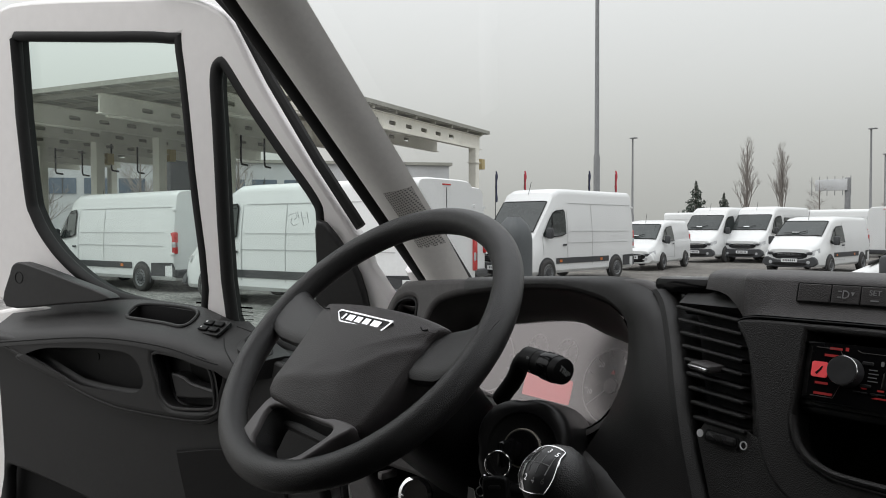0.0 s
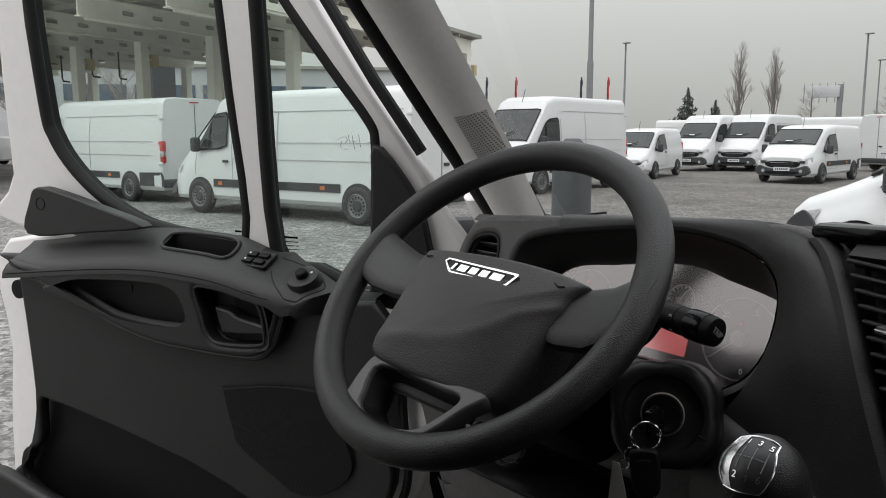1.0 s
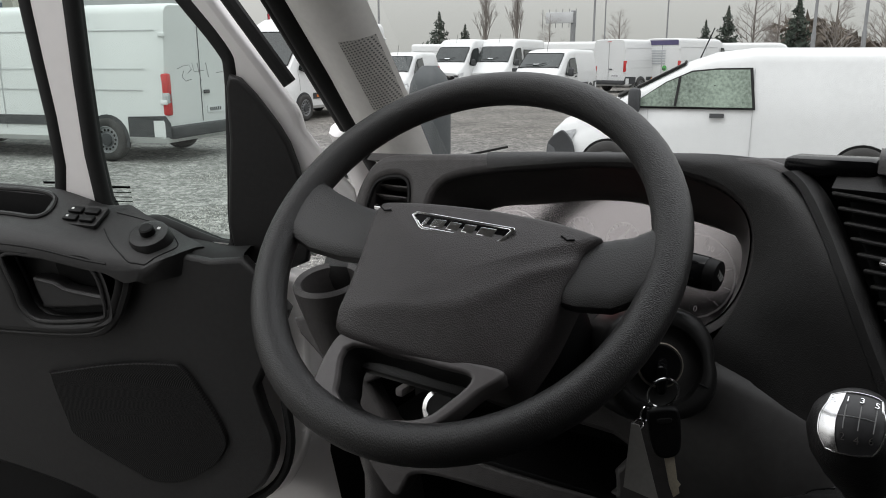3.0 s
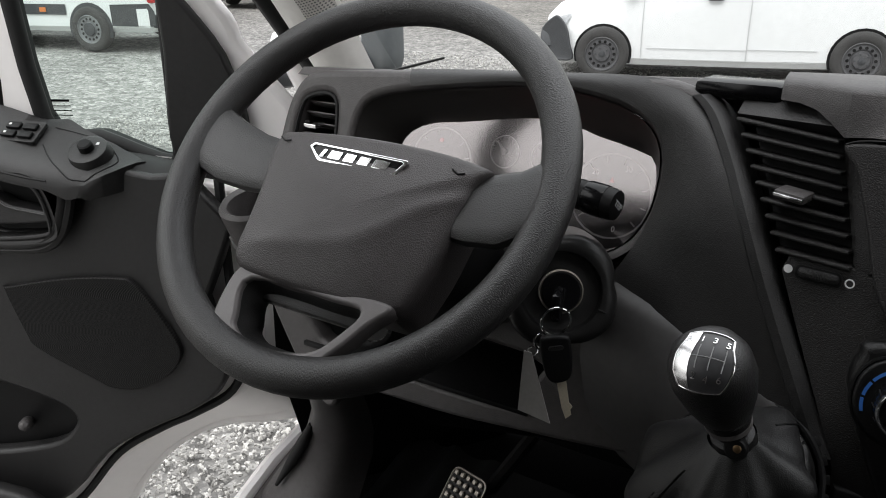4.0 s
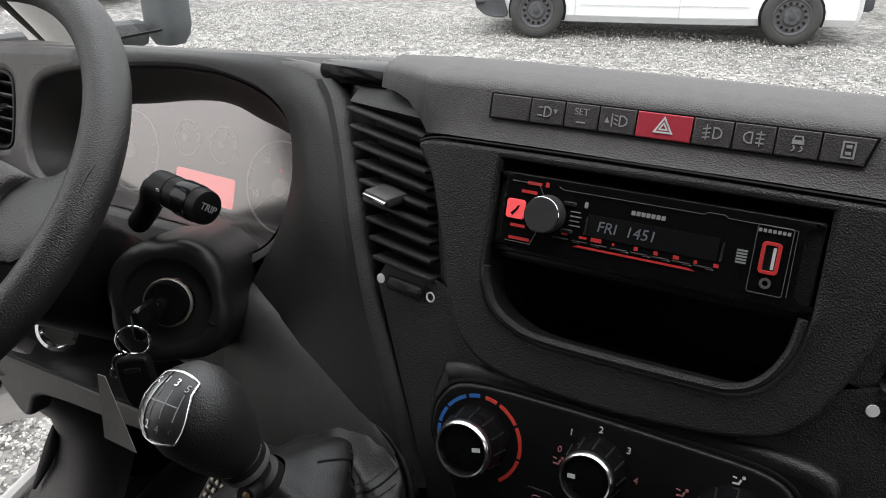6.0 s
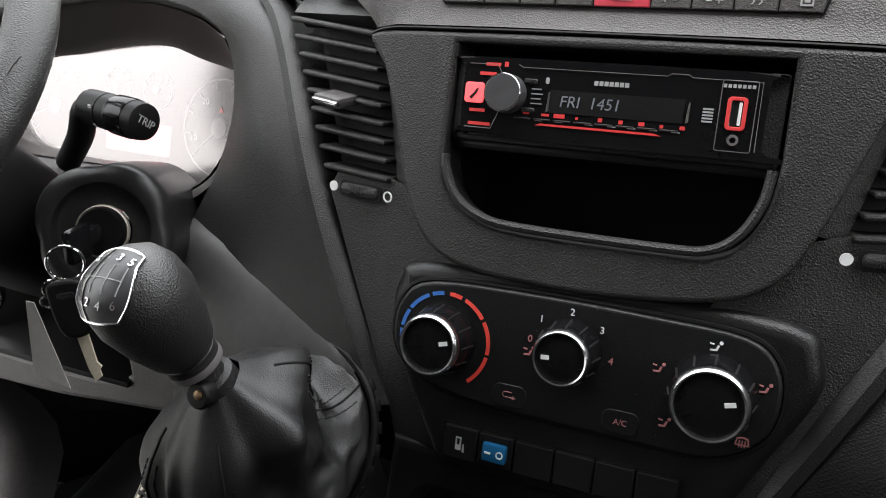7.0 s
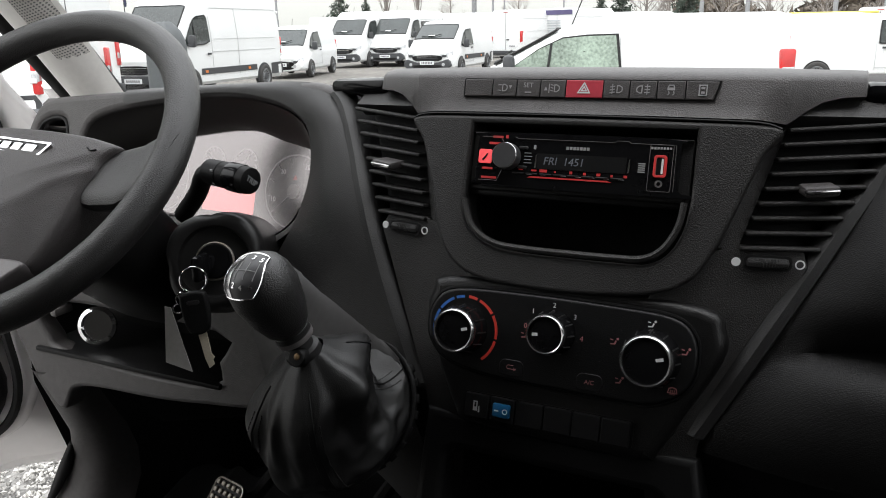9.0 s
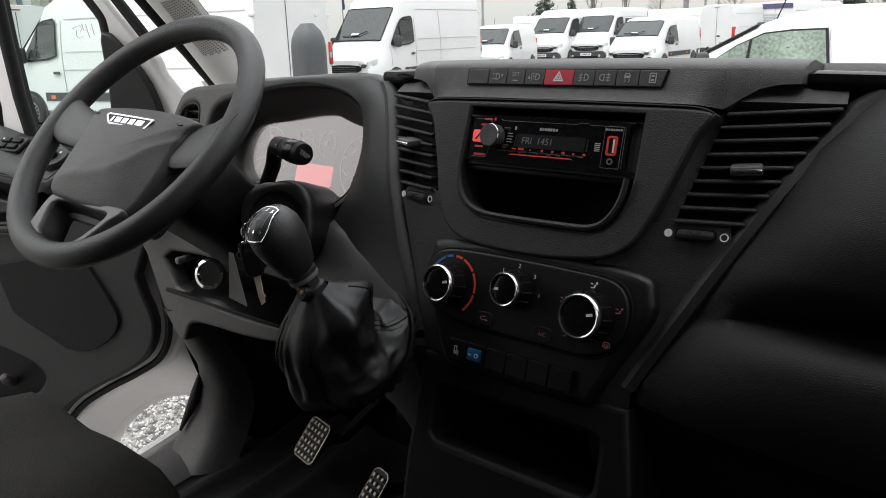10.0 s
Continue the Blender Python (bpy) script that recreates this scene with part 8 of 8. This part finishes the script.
for o, mat in (([rrect(-0.86, 2.20, 0.86, 2.42, 0.02)], PURPLE), ([rrect(0.05, 1.0, 0.30, 1.25, 0.12)], GREEN), ([rrect(-0.7, 1.9 - 0.12 * k, 0.2, 1.96 - 0.12 * k, 0.01) for k in range(6)], GREYPEN)):
    me = flat(o, 0.01, 0.016, lr)
    ob = part("livery", me, mat, None)
    ob.parent = livery
van("panel_van", "white van in the far row", big_van(1.2, 3.6, 2.4), heading(-10.8, 47.0, 0.9, 0.3), detail=1)
lime = van("small_van", "white small van with lime and yellow roof", small_van(1.88, 2.75, 0.88), heading(-0.30, 26.2, 0.97, 0.25), detail=1)
part("roof_band", rbox((0.6, 0, 1.86), (2.4, 1.3, 0.06), 0.02), YELLOW, None).parent = lime
part("rear_band", rbox((-0.76, 0, 1.35), (0.10, 1.5, 0.95), 0.02), LIME, None).parent = lime
van("small_van", "small white van with a dark side window", small_van(1.70, 2.8, 0.88), heading(-0.10, 22.7, 0.97, 0.25), detail=1)
van("panel_van", "white van in the far row", big_van(1.2, 3.6, 2.2), heading(2.5, 41.0, 0.1, 0.99), detail=1)
tall = van("panel_van", "tall white van seen from behind", big_van(1.2, 3.6, 2.6), heading(3.72, 14.3, 0.08, 0.99), detail=1)
swung = part("open_door", flat([smooth_line([(-0.24, 0.55), (0.22, 0.55), (0.24, 1.10), (0.20, 1.66), (0.10, 1.76), (-0.20, 1.76), (-0.24, 1.66)], 3), smooth_line([(-0.18, 1.12), (0.17, 1.12), (0.14, 1.60), (0.06, 1.68), (-0.16, 1.68)], 3)], -0.03, 0.03, frame_of((-1.55, 1.42, 0), (0, -1, 0), (0, 0, 1), (-1, 0, 0)), 0.008), VANPAINT, None, "white open door frame")
swung.parent = tall
part("door_trim", flat([smooth_line([(-0.21, 0.65), (0.20, 0.65), (0.20, 1.05), (0.0, 1.12), (-0.21, 1.15)], 3), smooth_line([(-0.10, 0.86), (0.12, 0.86), (0.12, 0.98), (-0.10, 1.02)], 3)], 0.030, 0.045, frame_of((-1.55, 1.42, 0), (0, -1, 0), (0, 0, 1), (-1, 0, 0)), 0.004), CLAD, None, "dark inner door trim").parent = tall
green = van("panel_van", "white van with green printed rear doors", big_van(1.2, 3.6, 2.15), heading(4.55, 40.0, 0.08, 0.99), detail=1)
part("livery", flat([smooth_line([(-0.62, 0.80), (0.55, 0.95), (0.62, 1.95), (0.10, 2.06), (-0.55, 2.0)], 3)], 0.012, 0.018, lr), GREEN, None).parent = green
part("livery", flat([rrect(-0.35, 1.62, 0.35, 1.76, 0.03), rrect(-0.30, 1.45, 0.28, 1.52, 0.02)], 0.020, 0.024, lr), PLATE, None).parent = green
for x, y, hx, hy in ((-49.0, 9.4, 0.3, -0.95), (-44.0, 6.5, 0.2, -0.98), (-60, 14, 0.3, -0.95), (-38, 24, 0.9, 0.4), (-33.0, 20.5, 0.9, 0.4)):
    van("small_van", "pale parked car far across the yard", small_van(1.55, 2.7, 0.88, clad=False), heading(x, y, hx, hy), "far cars", detail=1)

# ---- steel canopy ----
canopy = thing("steel_canopy", (-25, 12, 0), "cream steel canopy with slotted girders and sheet roof", "canopy")
near_c, right_c, left_d = Vector((-17.26, 7.59, 5.39)), Vector((-22.89, 20.25, 5.41)), Vector((-0.955, -0.26, 0))
across = (right_c - near_c)
span = across.length
ad = across.normalized()
ld = Vector((-ad.y, ad.x, 0))
if ld.dot(left_d) < 0:
    ld = -ld
deep = 34.0


def cp(a, d, z):
    return near_c + ad * a + ld * d + Vector((0, 0, z))


def block(a0, a1, d0, d1, z0, z1, r=0.0):
    size = (a1 - a0, d1 - d0, z1 - z0)
    m = frame_of((cp(a0, d0, z0) + cp(a1, d1, z1)) / 2, ad, ld, ad.cross(ld))
    return rbox((0, 0, 0), (abs(size[0]), abs(size[1]), abs(size[2])), r, m)


LAMPBOX = material("yellowed_lamp_box", (0.45, 0.36, 0.18), 0.5)
part("roof_sheet", block(-0.3, span + 0.3, -0.3, deep, -0.07, 0.0), DECK, canopy)
part("roof_edge", block(-0.35, span + 0.35, -0.36, -0.28, -0.11, 0.02), DECK, canopy)
part("roof_edge", block(span + 0.28, span + 0.36, -0.3, deep, -0.11, 0.02), DECK, canopy)
part("roof_edge", block(-0.36, -0.28, -0.3, deep, -0.11, 0.02), DECK, canopy)
for k in range(11):
    a = 0.15 + k * (span - 0.3) / 10
    part("purlin", block(a - 0.05, a + 0.05, -0.25, deep, -0.20, -0.075), PURLIN, canopy, "thin roof purlin")
for k in range(44):
    d = -0.2 + k * 0.78
    part("deck_rib", block(-0.28, span + 0.28, d, d + 0.16, -0.105, -0.074), PURLIN, canopy)
for k in range(12):
    d = 0.0 if k == 11 else 1.9 + k * 3.05
    m = frame_of(cp(0, d, -0.46), ad, (0, 0, 1), ad.cross(Vector((0, 0, 1))))
    slots = [rrect(1.45 + j * 1.08, -0.075, 1.87 + j * 1.08, 0.060, 0.05, 3) for j in range(int(span / 1.08) - 2)]
    part("girder", flat([[(0, -0.25), (span + 0.1, -0.25), (span + 0.1, 0.25), (0, 0.25)]] + slots, -0.02, 0.02, m), BEAM, canopy, "slotted cream girder")
    part("girder_flange", block(0, span + 0.1, d - 0.11, d + 0.11, -0.735, -0.71), BEAM, canopy)
    part("girder_flange", block(0, span + 0.1, d - 0.11, d + 0.11, -0.225, -0.20), BEAM, canopy)
    part("lamp_tube", block(0.25, 2.6, d - 0.05, d + 0.05, -0.80, -0.74), BEAM, canopy)
    posts = (span - 0.4,) if k == 11 else (5.0, span - 0.4) if k % 2 == 0 and k > 0 else (5.0,)
    for a in posts:
        part("post", block(a - 0.17, a + 0.17, d - 0.15, d + 0.15, -5.45, -0.735), BEAM, canopy)
        part("post_plate", block(a - 0.21, a + 0.21, d - 0.19, d + 0.19, -1.30, -1.27), BEAM, canopy)
    if k in (2, 3, 11):
        a = span + 0.2 if k == 11 else 5.45
        part("lamp_box", block(a - 0.14, a + 0.14, d - 0.15, d + 0.15, -1.50, -1.10), LAMPBOX, canopy)
    if k in (1, 3, 4):
        for a in (5.6, 6.8):
            part("hanger", tube([cp(a, d, -0.73), cp(a, d, -1.62), cp(a + 0.04, d, -1.70), cp(a + 0.32, d, -1.72)], 0.035, 6), BLACK, canopy)

# ---- buildings far behind the canopy ----
house = thing("office_building", (-75, 30, 0), "pale office building with a blue window band", "building")
hm = Matrix.Translation((-78, 34, 0)) @ Matrix.Rotation(radians(62), 4, "Z")
part("wall", rbox((0, 0, 4.0), (46, 12, 8.0), 0, hm), CONCRETE, house)
part("roof", rbox((0, 0, 8.15), (46.6, 12.6, 0.3), 0, hm), DECK, house)
for k in range(14):
    win = part("window", rbox((-20.5 + k * 3.1, -6.02, 5.6), (2.4, 0.12, 1.5), 0, hm), BLUEGLASS, house)
    part("frame", rbox((-20.5 + k * 3.1, -6.09, 5.6), (0.10, 0.06, 1.5), 0, hm), CLAD, win)
stack = thing("dark_tower", (-60, 21, 0), "dark steel plant tower behind the canopy", "tower")
part("tower", rbox((-60, 22.2, 4.2), (1.8, 1.8, 8.4), 0.1), CLAD, stack)
part("cap", rbox((-60, 22.2, 8.0), (2.6, 2.6, 0.5), 0.1), CLAD, stack)
sign = thing("billboard", (-40.6, 91, 0), "pale billboard frame on a lattice mast", "billboard")
part("panel", rbox((-40.6, 91.2, 6.4), (3.6, 0.3, 1.3), 0.05), CONCRETE, sign)
for k in range(6):
    part("rail", rbox((-40.6 - 2.2 + k * 0.88, 91.1, 6.3), (0.07, 0.07, 2.2), 0.01), POLE, sign)
part("mast", rbox((-38.9, 91.5, 3.6), (0.5, 0.5, 7.2), 0.05), POLE, sign)


# ---- lamp posts, flags ----
def lamp_post(x, y, h, r, head=True, label="tall grey lamp post"):
    root = thing("lamp_post", (x, y, 0), label, "lamp post", "lamp posts")
    part("post", lathe([(r * 1.35, 0), (r * 1.35, h * 0.30), (r, h * 0.31), (r * 0.7, h)], Matrix.Translation((x, y, 0)), 14), POLE, root)
    if head:
        part("lamp_head", rbox((x + 0.15, y - 0.1, h), (0.55, 0.30, 0.09), 0.03), POLE, root)


lamp_post(-22.9, 27.6, 16.0, 0.11, False, "tall grey steel mast")
lamp_post(-36.75, 48.8, 8.4, 0.09)
lamp_post(-23.4, 58.7, 8.6, 0.09)
for x, y in ((-18.7, 62.1), (-26.3, 68.8)):
    lamp_post(x, y, 7.6, 0.07)
for x, y in ((-8.4, 64), (-5.1, 64), (0.8, 64), (4.0, 64), (9.5, 66)):
    lamp_post(x, y, 11, 0.12, False, "pale lamp post before the trees")
for x, y, cloth in ((-36.2, 33.8, NAVY), (-35.0, 35.2, REDCLOTH), (-32.4, 38.4, NAVY), (-31.3, 39.7, REDCLOTH)):
    flag = thing("beach_flag", (x, y, 0), "tall narrow advertising flag on a pole", "flag", "flags")
    part("pole", lathe([(0.035, 0), (0.02, 5.0)], Matrix.Translation((x, y, 0)), 8), CLAD, flag)
    part("cloth", loft([[(x + 0.03 * math.sin(k), y + 0.04 * math.cos(2 * k), 3.2 + 0.2 * k), (x + 0.08 + 0.03 * math.sin(k * 1.7), y + 0.09 + 0.03 * math.sin(k), 3.2 + 0.2 * k)] for k in range(11)]), cloth, flag)


# ---- trees ----
def bare_tree(x, y, h, spread, seed, lean=1.0):
    rng = random.Random(seed)
    root = thing("bare_tree", (x, y, 0), "leafless grey-brown tree with fine upright twigs", "tree", "trees")
    verts, faces = [], []

    def limb(a, b, r0, r1, n=5):
        d = (b - a).normalized()
        s = d.orthogonal().normalized()
        t = d.cross(s)
        i = len(verts)
        for p, r in ((a, r0), (b, r1)):
            for k in range(n):
                w = k * math.tau / n
                verts.append(p + r * (math.cos(w) * s + math.sin(w) * t))
        for k in range(n):
            faces.append((i + k, i + (k + 1) % n, i + n + (k + 1) % n, i + n + k))

    def grow(p, d, length, r, depth):
        q = p + d * length
        limb(p, q, r, r * 0.66, 5 if depth > 2 else 3)
        if depth == 0:
            return
        for _ in range(3 if depth > 1 else 4):
            nd = (d + Vector((rng.uniform(-1, 1), rng.uniform(-1, 1), rng.uniform(-0.2, 0.8) * lean)) * spread).normalized()
            grow(p.lerp(q, rng.uniform(0.55, 1.0)), nd, length * rng.uniform(0.55, 0.8), r * 0.52, depth - 1)

    base = Vector((x, y, 0))
    trunk = h * 0.9
    for k in range(6):
        limb(base + Vector((0, 0, trunk * k / 6)), base + Vector((0.1 * noise.noise(Vector((k, seed, 0))), 0, trunk * (k + 1) / 6)), 0.02 * h * (1 - k / 7), 0.02 * h * (1 - (k + 1) / 7), 7)
    cut = len(faces)
    me = bpy.data.meshes.new("trunk")
    me.from_pydata([tuple(v) for v in verts], [], faces)
    part("trunk", me, BARK, root)
    verts.clear()
    faces.clear()
    for k in range(26):
        z = h * (0.14 + 0.72 * k / 26)
        a = rng.uniform(0, math.tau)
        d = Vector((math.cos(a) * spread, math.sin(a) * spread, 0.75 * lean)).normalized()
        grow(base + Vector((0, 0, z)), d, h * 0.17 * (1.15 - 0.7 * k / 26), 0.007 * h * (1.1 - k / 29), 3)
    me = bpy.data.meshes.new("crown")
    me.from_pydata([tuple(v) for v in verts], [], faces)
    part("crown", me, TWIG, root)


def fir(x, y, h, w, seed):
    rng = np.random.default_rng(seed)
    root = thing("fir_tree", (x, y, 0), "dark green fir tree", "tree", "trees")
    part("trunk", lathe([(0.03 * h, 0), (0.01 * h, h * 0.95)], Matrix.Translation((x, y, 0)), 8), BARK, root)
    verts, faces = [], []
    for k in range(1500):
        t = rng.uniform(0, 1) ** 0.8
        a = rng.uniform(0, math.tau)
        tier = 0.75 + 0.25 * math.sin(t * 40)
        r = w * (1 - t) * tier * rng.uniform(0.25, 1.0)
        p = np.array((x + r * math.cos(a), y + r * math.sin(a), h * (0.10 + 0.90 * t) - 0.25 * r))
        e = rng.normal(size=(3, 3)) * 0.035 * h * (1.2 - t)
        i = len(verts)
        verts += [tuple(p + e[0]), tuple(p + e[1]), tuple(p + e[2])]
        faces.append((i, i + 1, i + 2))
    me = bpy.data.meshes.new("crown")
    me.from_pydata(verts, [], faces)
    part("crown", me, NEEDLE, root, smooth=0)


fir(-42.1, 65.9, 6.0, 3.2, 1)
fir(-42.0, 70.7, 5.0, 2.6, 2)
fir(-17.3, 76.3, 6.2, 2.6, 3)
fir(-17.0, 67.2, 4.6, 2.0, 4)
fir(-10.5, 70.5, 6.5, 2.6, 5)
bare_tree(-41.6, 74.4, 11.0, 0.42, 11, 2.3)
bare_tree(-39.3, 77.1, 10.4, 0.34, 12, 2.6)
bare_tree(-34.5, 75.0, 6.6, 0.95, 13, 0.5)
bare_tree(-27.0, 74.6, 6.6, 0.7, 14, 0.8)
bare_tree(-15.3, 78.0, 8.5, 0.7, 15, 0.8)
for k in range(9):
    bare_tree(-13.0 + k * 4.4, 77 + 3 * math.sin(k * 2.1), 7.0 + 1.5 * math.sin(k * 1.3), 0.6, 20 + k, 0.8)
for k in range(4):
    bare_tree(-62 + k * 3.0, 6 + k * 6, 8, 0.6, 40 + k, 0.8)


def far_wood():
    rng = np.random.default_rng(9)
    verts, faces = [], []
    for k in range(9000):
        x = rng.uniform(-16, 60)
        y = 90 + rng.uniform(0, 14)
        z = rng.uniform(0, 1) ** 0.7 * (3.2 + 1.6 * math.sin(x * 0.35) + rng.uniform(0, 1.2))
        e = rng.normal(size=(3, 3)) * 0.45
        i = len(verts)
        verts += [tuple(np.array((x, y, z)) + e[j]) for j in range(3)]
        faces.append((i, i + 1, i + 2))
    me = bpy.data.meshes.new("far_wood")
    me.from_pydata(verts, [], faces)
    return me


wood = new("far_wood", far_wood())
wood.data.materials.append(BRUSH)
tagged(wood, "brown leafless wood beyond the yard", "wood", kind="stuff")
